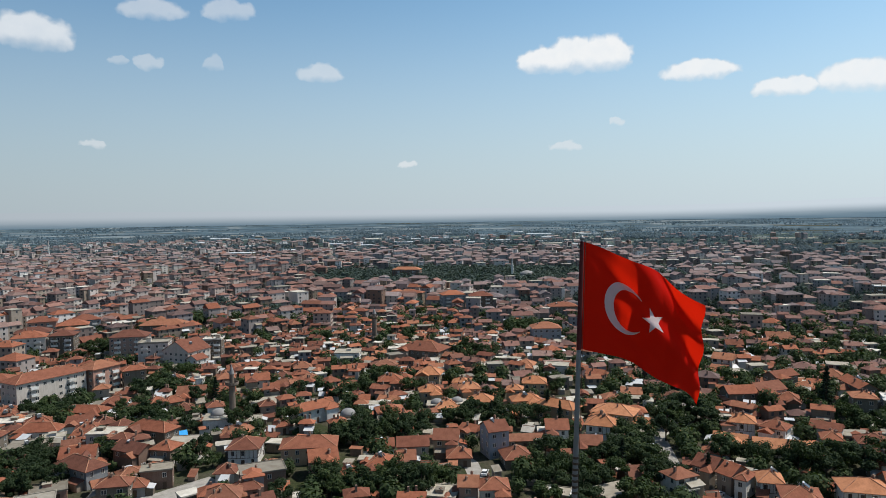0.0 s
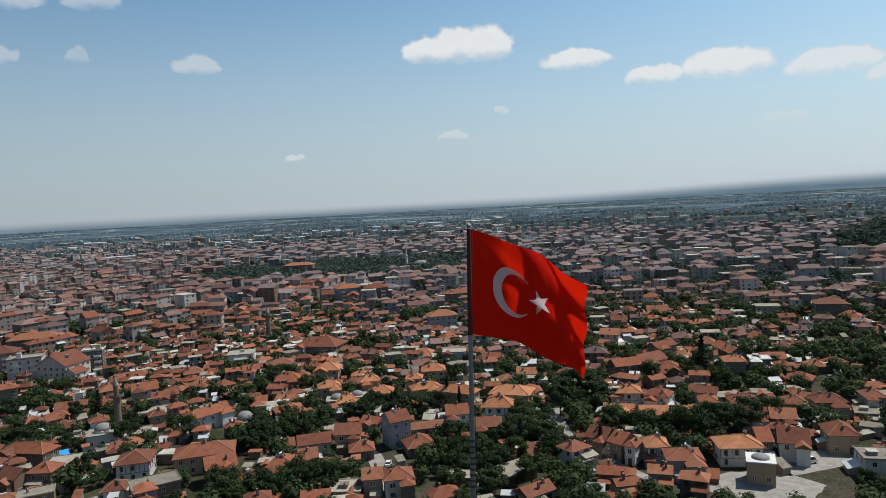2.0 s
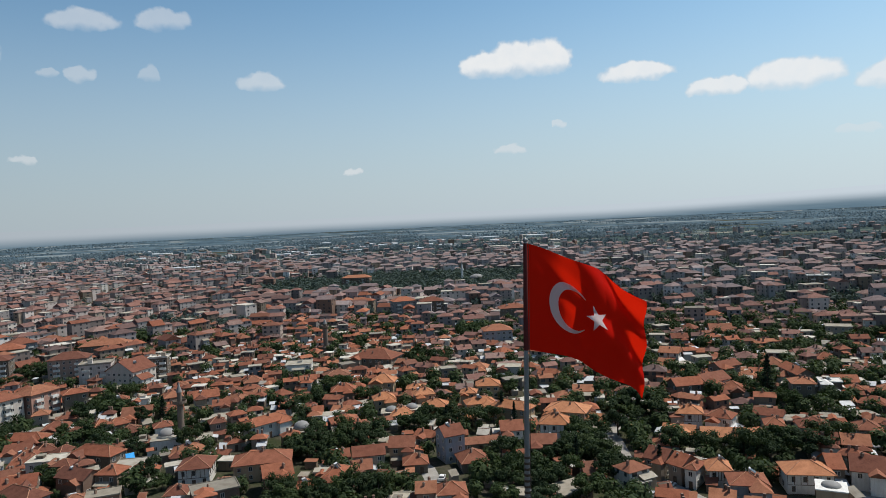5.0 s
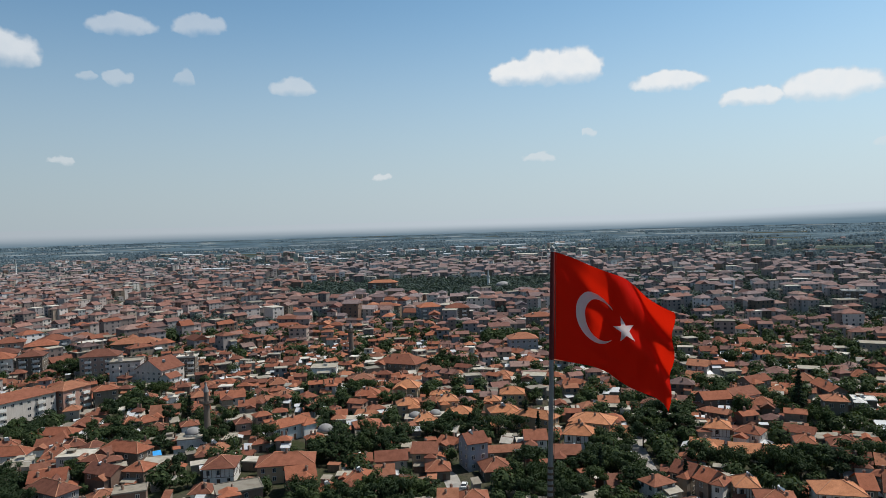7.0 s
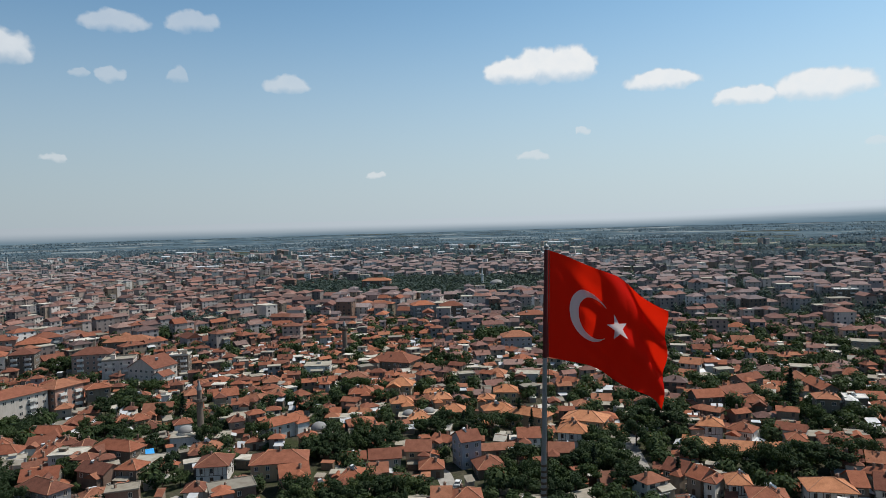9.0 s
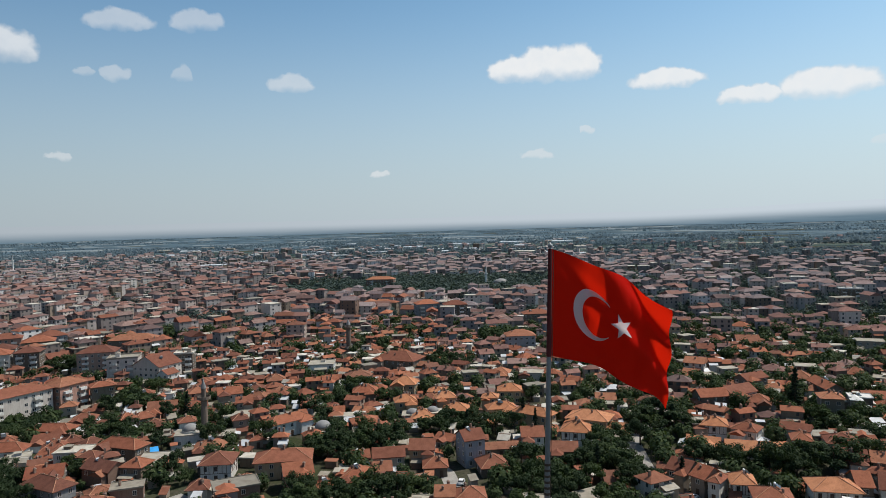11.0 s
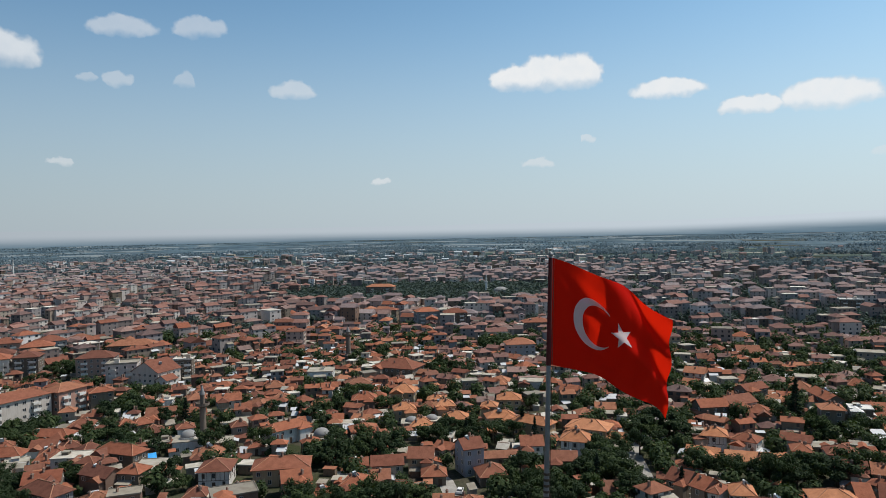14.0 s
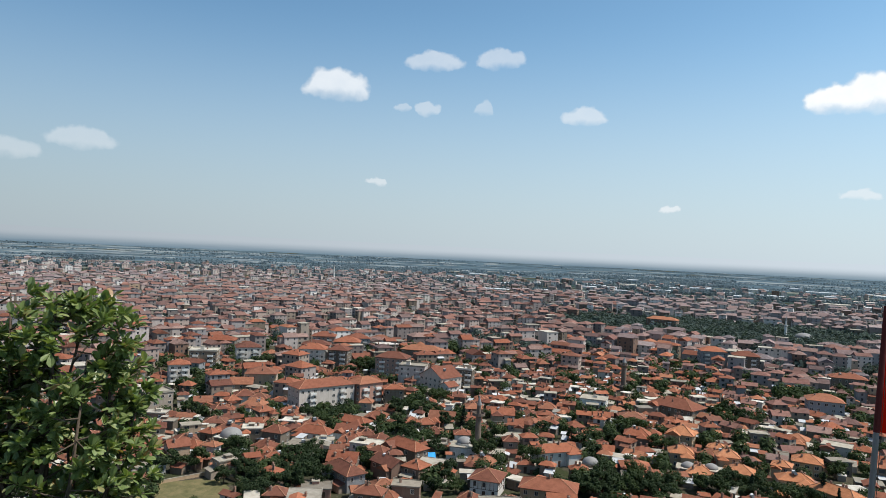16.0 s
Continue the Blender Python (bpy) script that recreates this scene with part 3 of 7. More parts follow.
def tank_mesh():
    h = Heap()
    h.tube([(-0.6, 0, 0.75), (0.6, 0, 0.75)], [0.27, 0.27], 10)
    for x in (-0.4, 0.4):
        h.box(x - 0.04, -0.25, -0.4, x + 0.04, 0.25, 0.5)
    h.add([(-0.8, -1.5, -0.1), (0.8, -1.5, -0.1), (0.8, -0.2, 0.75), (-0.8, -0.2, 0.75), (-0.8, -1.5, -0.18), (0.8, -1.5, -0.18), (0.8, -0.2, 0.67), (-0.8, -0.2, 0.67)],
          [(0, 1, 2, 3), (7, 6, 5, 4), (0, 4, 5, 1), (1, 5, 6, 2), (2, 6, 7, 3), (3, 7, 4, 0)], 1)
    return h.mesh("water_heater", [SHEET, GLASS])


TANK = tank_mesh()
hrand = random.Random(23)
WALLS = [(PLASTER, "plastered"), (PLASTER, "plastered"), (PLASTER, "weathered"), (STONE, "rough stone"), (WHITEWASH, "whitewashed"), (PINKWASH, "pink-plastered"),
         (BLUEWASH, "blue-grey plastered")]


def add_wings(root, w, d, tall, peak, mat, tiles):
    """The bits an old house has grown: a cross wing under its own roof and lean-tos along its sides."""
    a, b = w / 2, d / 2
    if w > 6 and hrand.random() < 0.6:
        # the ridge of the wing runs into the main roof
        ww, dd = min(w * hrand.uniform(0.38, 0.55), 5.5), hrand.uniform(1.8, 3.4)
        wx = hrand.choice((-1, 1)) * (w - ww) / 2 * hrand.uniform(0.8, 1.0)
        low = hrand.choice((0.0, 0.25, 0.5, 0.9))
        top_, rise = tall - low, min(peak * 0.85, ww * hrand.uniform(0.24, 0.32))
        x0, x1, y0 = wx - ww / 2, wx + ww / 2, -b - dd
        gabled = hrand.random() < 0.4
        h = Heap()
        if gabled:
            h.add([(x0, y0, -3), (x1, y0, -3), (x1, -b + 0.1, -3), (x0, -b + 0.1, -3), (x0, y0, top_), (x1, y0, top_), (x1, -b + 0.1, top_), (x0, -b + 0.1, top_), (wx, y0, top_ + rise)],
                  [(3, 2, 1, 0), (0, 1, 5, 8, 4), (1, 2, 6, 5), (3, 0, 4, 7), (4, 8, 7), (5, 6, 8), (6, 7, 8)])
        else:
            h.box(x0, y0, -3, x1, -b + 0.1, top_)
        child("wing", h.mesh("wing", mat), root)
        o, back = 0.4, -b + b * min(1.0, rise / max(peak, 0.1)) * 0.9
        tip = y0 - o if gabled else y0 - o + ww / 2
        e = rise * o / (ww / 2)
        v = [(x0 - o, y0 - o, top_ - e), (x1 + o, y0 - o, top_ - e), (x1 + o, back, top_ - e), (x0 - o, back, top_ - e), (wx, tip, top_ + rise), (wx, back, top_ + rise)]
        v = [(p, q, r + 0.18) for p, q, r in v] + [(p, q, r + 0.02) for p, q, r in v[:4]]
        h = Heap()
        h.add(v, [(0, 4, 5, 3), (1, 2, 5, 4), (0, 1, 4), (6, 7, 1, 0), (7, 8, 2, 1), (9, 6, 0, 3), (9, 8, 7, 6)] if not gabled else
              [(0, 4, 5, 3), (1, 2, 5, 4), (6, 4, 0), (7, 1, 4), (6, 7, 4), (7, 8, 2, 1), (9, 6, 0, 3), (9, 8, 7, 6)])
        child("wing_roof", h.mesh("wing_roof", tiles), root)
    for side in hrand.sample((0, 1, 2), hrand.choice((0, 1, 1, 2))):
        # a lean-to: one slope falling away from the house
        span_, off = ((w, b), (d, a), (d, a))[side]
        e, out_ = min(span_, hrand.uniform(2.4, 6.0)) / 2, hrand.uniform(1.6, 3.0)
        u = hrand.uniform(-1, 1) * (span_ / 2 - e)
        hi = min(tall - 0.35, hrand.choice((2.5, 2.9, 3.4)))
        lo = hi - out_ * hrand.uniform(0.18, 0.32)
        turn = pose(0, 0, 0, rz=(0, 90, 270)[side])
        h = Heap()
        h.add([(u - e, -off - out_, -3), (u + e, -off - out_, -3), (u + e, -off, -3), (u - e, -off, -3), (u - e, -off - out_, lo), (u + e, -off - out_, lo), (u + e, -off, hi), (u - e, -off, hi)],
              [(0, 1, 5, 4), (1, 2, 6, 5), (3, 0, 4, 7), (3, 2, 1, 0)])
        child("annex", h.mesh("annex", mat), root, turn)
        e += 0.3
        q = -off - out_ - 0.35
        v = [(u - e, q, lo - 0.08), (u + e, q, lo - 0.08), (u + e, -off, hi + 0.03), (u - e, -off, hi + 0.03)]
        h = Heap()
        h.add(v + [(p, r, t + 0.16) for p, r, t in v], [(3, 2, 1, 0), (4, 5, 6, 7), (0, 1, 5, 4), (1, 2, 6, 5), (2, 3, 7, 6), (3, 0, 4, 7)])
        child("annex_roof", h.mesh("annex_roof", hrand.choice((tiles, tiles, CONCRETE, SHEET))), root, turn)


def house(x, y, w, d, storeys, rot, roof="hip", timber=False, walls=None, top=None, name=None):
    """One house of its own: walls, roof with ridge tiles, windows, door, chimneys."""
    z = height(x, y)
    sh = 2.6 if storeys < 3 else 2.9
    tall = sh * storeys + 0.3
    mat, word = walls or (WALLS[hrand.choices(range(7), (5, 4, 4, 4, 3, 1, 0.5))[0]] if storeys < 4 else (hrand.choice(WALLS[:3] + WALLS[4:6])))
    if timber:
        mat, word = WHITEWASH, "white and dark-timbered"
    if roof == "hip" and storeys < 3 and not timber and top is None and hrand.random() < 0.22:
        roof = "gable"
    kind = name or ("apartment_block" if storeys > 3 else "house")
    if top is None and roof != "flat" and x < -25 - 0.15 * y:
        top = TILE_OLD
    rooftop = {"hip": "hipped red tile roof", "gable": "gabled red tile roof", "flat": "flat concrete roof"}[roof]
    root = empty(kind, pose(x, y, z, rz=rot), f"{word} {('one two three four five six'.split())[storeys - 1]}-storey {kind.replace('_', ' ')} with {rooftop}",
                 "apartment block" if storeys > 3 else "house", "houses of the town")
    FOOT.append((x, y, 0.5 * math.hypot(w, d) * 0.92))
    far = math.hypot(x, y)
    if timber:
        FOOT.append((x * (1 - 10 / far), y * (1 - 10 / far), 5.0))
    elif storeys == 2 and w > 7.5:
        FOOT.append((x * (1 - (d / 2 + 2.4) / far), y * (1 - (d / 2 + 2.4) / far), 1.8))
    h = Heap()
    a, b = w / 2, d / 2
    if roof == "gable":
        rise = 0.29 * d
        v = [(-a, -b, -3), (a, -b, -3), (a, b, -3), (-a, b, -3), (-a, -b, tall), (a, -b, tall), (a, b, tall), (-a, b, tall), (-a, 0, tall + rise), (a, 0, tall + rise)]
        h.add(v, [(3, 2, 1, 0), (0, 1, 5, 4), (1, 2, 6, 9, 5), (2, 3, 7, 6), (3, 0, 4, 8, 7), (4, 5, 9, 8), (6, 7, 8, 9)])
    else:
        h.box(-a, -b, -3, a, b, tall)
    child("wall", h.mesh("wall", mat), root)
    if roof == "flat":
        h = Heap()
        h.tub(-a - 0.3, -b - 0.3, tall, a + 0.3, b + 0.3, tall + (0.42 if storeys < 3 else 0.9), 0.22, tall + 0.2)
        child("roof", h.mesh("roof", top or CONCRETE), root, label="flat slab roof with low parapet")
        if hrand.random() < 0.6:
            h = Heap()
            hx, hy = hrand.uniform(-0.25, 0.25) * w, hrand.uniform(-0.2, 0.25) * d
            h.box(hx - 1.1, hy - 1.1, tall + 0.2, hx + 1.1, hy + 1.1, tall + (2.3 if storeys > 2 else 1.1), 0)
            h.box(hx - 1.3, hy - 1.3, tall + (2.3 if storeys > 2 else 1.1), hx + 1.3, hy + 1.3, tall + (2.45 if storeys > 2 else 1.25), 1)
            child("stair_head", h.mesh("stair_head", [mat, CONCRETE]), root)
        peak = 0.2
    elif roof == "gable":
        over = 0.5
        k = rise / b
        v = [(-a - over, -b - over, tall - over * k + 0.02), (a + over, -b - over, tall - over * k + 0.02), (a + over, 0, tall + rise + 0.02), (-a - over, 0, tall + rise + 0.02),
             (-a - over, b + over, tall - over * k + 0.02), (a + over, b + over, tall - over * k + 0.02)]
        v += [(p, q, r + 0.2) for p, q, r in v]
        h = Heap()
        h.add(v, [(3, 2, 1, 0), (4, 5, 2, 3), (6, 7, 8, 9), (9, 8, 11, 10), (0, 1, 7, 6), (5, 4, 10, 11), (1, 2, 8, 7), (2, 5, 11, 8), (3, 0, 6, 9), (4, 3, 9, 10)])
        child("roof", h.mesh("roof", top or TILE), root)
        peak = rise
    else:
        over = hrand.uniform(0.45, 0.8)
        peak = (min(w, d) / 2 + over) * (hrand.uniform(0.50, 0.64) if storeys < 3 and min(w, d) < 9 else hrand.uniform(0.40, 0.48))
        v, f = hip_roof(w, d, over, peak)
        child("roof", mesh_of("roof", v, f, top or TILE), root, pose(0, 0, tall + 0.14))
        if math.hypot(x, y) < 380:
            child("ridge_tiles", ridge_lines(v, f).mesh("ridge_tiles", RIDGE), root, pose(0, 0, tall + 0.14))
    if storeys < 3 and not timber and far < 420 and name is None:
        add_wings(root, w, d, tall, peak if roof != "flat" else 1.0, mat, top or TILE)
    # chimneys and water heaters
    for _ in range(hrand.choice((1, 1, 2, 3) if roof != "flat" else (0, 1))):
        cx, cy = hrand.uniform(-0.3, 0.3) * w, hrand.uniform(-0.3, 0.3) * d
        cz = tall + peak * (1 - max(abs(cx) / a, abs(cy) / b)) + 0.15 if roof != "flat" else tall + 0.3
        child("chimney", CHIMNEY, root, pose(cx, cy, cz) @ Matrix.Scale(hrand.uniform(0.75, 1.1), 4))
    if hrand.random() < 0.22:
        cx, cy = hrand.uniform(-0.3, 0.3) * w, hrand.uniform(-0.25, 0.1) * d
        cz = tall + (peak * (1 - max(abs(cx) / a, abs(cy) / b)) if roof != "flat" else 0.1) + 0.35
        child("water_heater", TANK, root, pose(cx, cy, cz, rz=hrand.uniform(20, 80) - rot))
    # windows on the street sides; the backs stand against yards and slopes
    win = WINDOWS[2] if timber else WINDOWS[hrand.choice((0, 0, 1))]
    for side, (span_, off) in enumerate(((w, b), (d, a), (w, b), (d, a))):
        if side == 2:
            continue
        k = max(1, int(span_ / (2.5 if timber else 3.1)))
        turn = pose(0, 0, 0, rz=(0, 90, 180, 270)[side])
        face = radians(rot + (0, 90, 180, 270)[side])
        if (math.sin(face) * x - math.cos(face) * y) / far > 0.15:
            continue
        for s in range(storeys):
            for i in range(k):
                u = (i + 0.5) / k * span_ - span_ / 2
                if s == 0 and side == 0 and i == k // 2:
                    child("door", DOOR, root, turn @ pose(u, -off, 0))
                elif hrand.random() < (0.9 if storeys > 2 else 0.8):
                    child("window", win, root, turn @ pose(u, -off, s * sh + 0.85))
    if storeys > 3:
        # balconies along the front
        for s in range(1, storeys):
            for u in (-0.27, 0.27):
                child("balcony", BALCONY, root, pose(u * w, -b, s * 2.9 + 0.1))
    if timber:
        h = Heap()
        for zz in (0.05, 2.6, tall - 0.2):
            h.box(-a - 0.04, -b - 0.05, zz, a + 0.04, -b, zz + 0.16)
            h.box(a, -b, zz, a + 0.05, b, zz + 0.16)
        for u in [i / 7 * w - a for i in range(8)]:
            h.box(u - 0.07, -b - 0.05, 2.76, u + 0.07, -b, tall - 0.2)
        for u in [i / 5 * d - b for i in range(6)]:
            h.box(a, u - 0.07, 2.76, a + 0.05, u + 0.07, tall - 0.2)
        child("timber_frame", h.mesh("timber_frame", TIMBER), root, label="dark timber framing")
    return root


def balcony_mesh():
    h = Heap()
    h.tub(-1.6, -1.25, -0.15, 1.6, 0.02, 0.95, 0.08, 0.0, 0, 1)
    return h.mesh("balcony", [WHITEWASH, CONCRETE])


BALCONY = balcony_mesh()

house(-180.8, 259.8, 5.5, 5.0, 1, 20, "hip")
house(-173.1, 251.7, 10.1, 6.9, 1, 17, "flat")
house(-152.9, 265.3, 17.0, 6.8, 1, -1, "hip")
house(-155.9, 241.0, 14.3, 6.8, 1, 7, "hip")
house(-138.8, 242.2, 8.1, 7.3, 1, 22, "hip")
house(-146.1, 233.4, 7.0, 5.5, 1, 27, "flat")
house(-134.7, 224.5, 5.0, 5.5, 1, 24, "hip")
house(-149.4, 224.5, 11.9, 9.5, 1, 17, "flat")
house(-125.3, 230.3, 11.0, 7.8, 2, 5, "flat")
house(-136.3, 249.2, 6.2, 5.5, 1, 34, "hip")
house(-110.9, 234.4, 16.3, 6.8, 2, -20, "hip")
house(-107.1, 212.9, 11.4, 6.8, 2, -24, "hip")
house(-97.3, 214.1, 6.9, 6.8, 2, -10, "hip")
house(-122.5, 208.4, 9.9, 8.0, 2, 18, "hip")
house(-116.0, 198.5, 14.3, 6.8, 2, -28, "hip")
house(-136.3, 215.0, 7.8, 6.0, 1, 40, "flat")
house(-142.4, 208.9, 7.8, 5.0, 1, 26, "hip")
house(-96.1, 226.9, 11.6, 11.8, 1, 7, "flat")
house(-82.4, 238.2, 9.6, 9.3, 1, 10, "hip")
house(-73.1, 200.6, 5.4, 5.5, 1, 6, "hip")
house(-60.8, 195.4, 12.4, 8.5, 2, 24, "flat")
house(-62.7, 187.9, 7.7, 5.1, 1, 18, "hip")
house(-65.1, 175.8, 8.3, 7.7, 2, 14, "hip")
house(-98.6, 183.9, 8.2, 5.4, 2, 12, "hip")
house(-95.3, 189.7, 5.2, 5.0, 1, 14, "hip")
house(-92.0, 195.8, 8.6, 6.1, 2, 19, "flat")
house(-119.1, 186.7, 9.1, 7.7, 1, 30, "flat")
house(-60.8, 205.3, 5.5, 5.5, 1, 8, "hip")
house(-113.8, 267.2, 7.4, 7.1, 1, 25, "hip")
house(-139.7, 319.5, 7.1, 5.9, 1, 22, "hip")
house(-128.7, 315.8, 7.8, 7.0, 1, 29, "hip")
house(-120.6, 292.4, 11.3, 10.6, 1, 13, "hip")
house(-117.2, 321.2, 8.8, 8.8, 1, 6, "hip")
house(-99.4, 262.5, 5.8, 5.5, 2, 25, "hip")
house(-103.1, 254.5, 8.4, 6.8, 1, 18, "flat")
house(-96.5, 307.2, 10.1, 8.0, 2, 20, "hip")
house(-85.4, 291.1, 6.4, 6.1, 2, 16, "hip")
house(-89.4, 324.0, 7.1, 6.9, 1, 8, "hip")
house(-84.1, 278.2, 12.7, 11.9, 1, 17, "flat")
house(-83.1, 252.8, 9.1, 8.3, 1, 14, "flat")
house(-68.4, 246.1, 5.4, 5.5, 1, 26, "hip")
house(-84.3, 342.8, 8.5, 7.5, 1, 16, "hip")
house(-75.6, 317.8, 8.7, 6.9, 1, 17, "hip")
house(-58.4, 291.1, 6.4, 5.9, 1, 23, "hip")
house(-60.2, 260.0, 17.0, 6.8, 2, 42, "hip", walls=(WHITEWASH, "whitewashed"))
house(-65.8, 369.1, 13.2, 12.7, 2, 3, "flat")
house(-41.8, 336.0, 11.0, 9.5, 2, 11, "hip")
house(-35.3, 303.4, 9.9, 7.8, 2, 5, "hip")
house(-18.3, 316.5, 10.3, 8.5, 2, -8, "hip", top=TILE_NEW, walls=(OCHRE, "ochre-plastered"))
house(-16.6, 284.6, 8.5, 6.8, 2, 10, "hip", top=TILE_NEW, walls=(OCHRE, "ochre-plastered"))
house(-3.8, 310.3, 6.8, 5.5, 1, -6, "hip", top=TILE_NEW, walls=(OCHRE, "ochre-plastered"))
house(-0.0, 289.1, 7.9, 6.8, 2, 10, "hip", top=TILE_NEW, walls=(OCHRE, "ochre-plastered"))
house(4.5, 278.7, 9.9, 7.9, 1, -2, "hip", top=TILE_NEW, walls=(OCHRE, "ochre-plastered"))
house(-31.0, 264.2, 10.1, 9.1, 1, 16, "hip")
house(-9.1, 270.4, 8.9, 8.5, 1, 12, "hip", top=TILE_NEW, walls=(OCHRE, "ochre-plastered"))
house(-44.7, 281.4, 6.2, 5.5, 1, 5, "hip")
house(12.6, 336.3, 7.6, 6.5, 2, 9, "flat")
house(28.7, 345.9, 8.4, 8.4, 1, -14, "hip")
house(42.6, 332.8, 10.7, 8.8, 2, -14, "flat")
house(28.4, 298.6, 9.7, 8.1, 2, -5, "hip", top=TILE_NEW, walls=(OCHRE, "ochre-plastered"))
house(19.0, 286.7, 6.2, 5.7, 2, -10, "hip", top=TILE_NEW, walls=(OCHRE, "ochre-plastered"))
house(22.0, 269.8, 11.1, 6.8, 2, 7, "hip", top=TILE_NEW, walls=(OCHRE, "ochre-plastered"))
house(33.9, 260.6, 15.4, 6.8, 2, -38, "hip", top=TILE_NEW, walls=(OCHRE, "ochre-plastered"))
house(16.0, 259.5, 6.4, 5.5, 1, -5, "hip", top=TILE_NEW, walls=(OCHRE, "ochre-plastered"))
house(7.9, 222.0, 6.8, 8.0, 3, 21, "gable", walls=(BLUEWASH, "blue-grey plastered"))
house(29.7, 234.9, 7.3, 8.0, 2, -1, "gable")
house(18.1, 229.7, 12.1, 5.0, 1, 5, "gable")
house(14.4, 213.5, 8.7, 9.0, 1, 10, "hip")
house(-18.5, 217.7, 9.7, 7.0, 2, 6, "gable")
house(-7.7, 224.4, 7.9, 8.0, 2, -5, "gable")
house(-3.6, 213.8, 7.3, 7.0, 1, 2, "hip")
house(-28.2, 223.6, 5.3, 7.0, 1, 10, "gable")
house(-26.1, 200.5, 7.0, 8.0, 2, -11, "hip")
house(-45.1, 205.3, 8.3, 8.1, 2, 18, "hip")
house(-35.5, 199.5, 5.0, 5.5, 1, 17, "hip")
house(-0.6, 184.7, 5.0, 6.4, 2, -2, "hip")
house(6.2, 182.7, 7.5, 7.3, 2, 2, "hip")
house(-7.7, 184.6, 8.2, 8.2, 1, -11, "flat")
house(23.4, 184.6, 6.6, 5.5, 1, -16, "flat")
house(-149.7, 293.0, 7.3, 6.2, 1, 10, "hip")
house(-147.4, 278.9, 8.5, 6.6, 1, 14, "hip")
house(-159.8, 290.9, 5.8, 5.5, 2, 21, "hip")
house(-156.7, 313.3, 9.5, 8.0, 3, 33, "hip")
house(-151.5, 362.0, 16.0, 17.5, 3, 68, "gable", walls=(BEIGE, "beige-rendered"))
house(-142.8, 353.6, 7.6, 7.0, 2, 68, "gable", walls=(WHITEWASH, "whitewashed"))
house(-254.3, 387.4, 17.4, 13.0, 4, 24, "hip")
house(-238.3, 394.5, 13.0, 12.6, 4, 16, "hip")
house(-259.7, 454.7, 16.8, 13.0, 4, 39, "hip")
house(-285.1, 448.5, 16.7, 13.0, 4, 27, "hip")
house(-195.5, 388.4, 19.6, 13.0, 4, 12, "hip")
house(-171.4, 367.5, 15.2, 13.0, 4, 15, "flat", walls=(PALE, "pale-rendered"))
house(-203.3, 450.2, 28.7, 13.0, 3, 11, "hip")
house(-156.0, 470.8, 15.3, 12.0, 2, 28, "flat", top=WHITEWASH)
house(-141.6, 374.9, 9.5, 8.6, 4, 8, "flat")
house(-73.4, 828.4, 33.9, 13.0, 5, -9, "hip")
house(-12.9, 557.4, 18.4, 13.0, 5, 15, "hip")
house(9.9, 547.1, 18.0, 13.0, 5, 5, "hip")
house(-128.2, 649.5, 20.0, 15.0, 3, 62, "gable", walls=(WHITEWASH, "whitewashed"))
house(71.7, 523.9, 21.3, 13.0, 3, 1, "hip")
house(47.5, 424.2, 17.3, 13.0, 3, 2, "hip")
house(-182.4, 286.6, 30.0, 11.8, 4, 62, "hip", walls=(BEIGE, "beige-rendered"))
house(-169.2, 305.8, 14.2, 10.8, 4, 67, "hip", walls=(PINKWASH, "pink-plastered"))
house(-72.2, 216.2, 9.3, 9.8, 2, 5, "hip", timber=True)
house(-51.9, 217.4, 17.1, 9.8, 2, 8, "hip", walls=(OCHRE, "ochre-plastered"))
house(-24.7, 376.6, 24.2, 14.8, 2, -24, "hip")
house(53.7, 253.2, 14.6, 10.0, 2, -27, "hip", top=TILE_NEW, walls=(OCHRE, "ochre-plastered"))
house(45.9, 238.1, 9.7, 8.0, 2, -19, "hip", timber=True, top=TILE_NEW)
house(37.9, 218.6, 8.0, 7.0, 2, -8, "hip")
house(61.7, 247.8, 8.2, 6.0, 1, -27, "gable", top=TILE_NEW, walls=(OCHRE, "ochre-plastered"))
house(68.3, 289.8, 8.1, 6.7, 1, -11, "hip")
house(84.5, 284.5, 6.4, 5.5, 1, -27, "hip")
house(109.3, 280.5, 11.9, 8.0, 2, 6, "gable")
house(121.9, 285.1, 13.7, 9.0, 2, 24, "gable")
house(128.1, 278.7, 8.8, 8.7, 1, -22, "hip")
house(91.6, 243.4, 8.5, 8.4, 2, -4, "flat")
house(94.8, 241.1, 8.4, 8.0, 2, -18, "hip", timber=True, top=TILE_NEW)
house(103.4, 233.6, 7.9, 7.0, 2, -40, "hip", walls=(WHITEWASH, "whitewashed"))
house(86.7, 229.0, 10.0, 6.0, 1, -27, "gable", top=TILE_NEW)
house(100.9, 221.3, 18.3, 7.0, 1, -18, "gable", top=TILE_NEW)
house(76.4, 216.8, 5.2, 5.5, 1, -20, "hip")
house(69.2, 198.5, 6.3, 8.0, 2, -47, "gable")
house(73.6, 192.5, 4.3, 8.0, 2, -57, "gable")
house(81.3, 187.1, 5.6, 7.0, 2, -15, "hip", timber=True, top=TILE_NEW)
house(84.5, 176.6, 9.3, 9.0, 2, -16, "hip", walls=(BLUEWASH, "blue-grey plastered"))
house(80.8, 197.2, 4.6, 5.5, 1, -27, "flat", top=WHITEWASH)
house(115.9, 221.8, 5.7, 7.0, 2, -20, "hip")
house(126.6, 217.7, 9.0, 8.0, 2, -18, "hip")
house(121.1, 203.8, 8.1, 7.5, 2, -23, "gable")
house(141.1, 212.1, 7.1, 7.8, 2, -21, "hip")
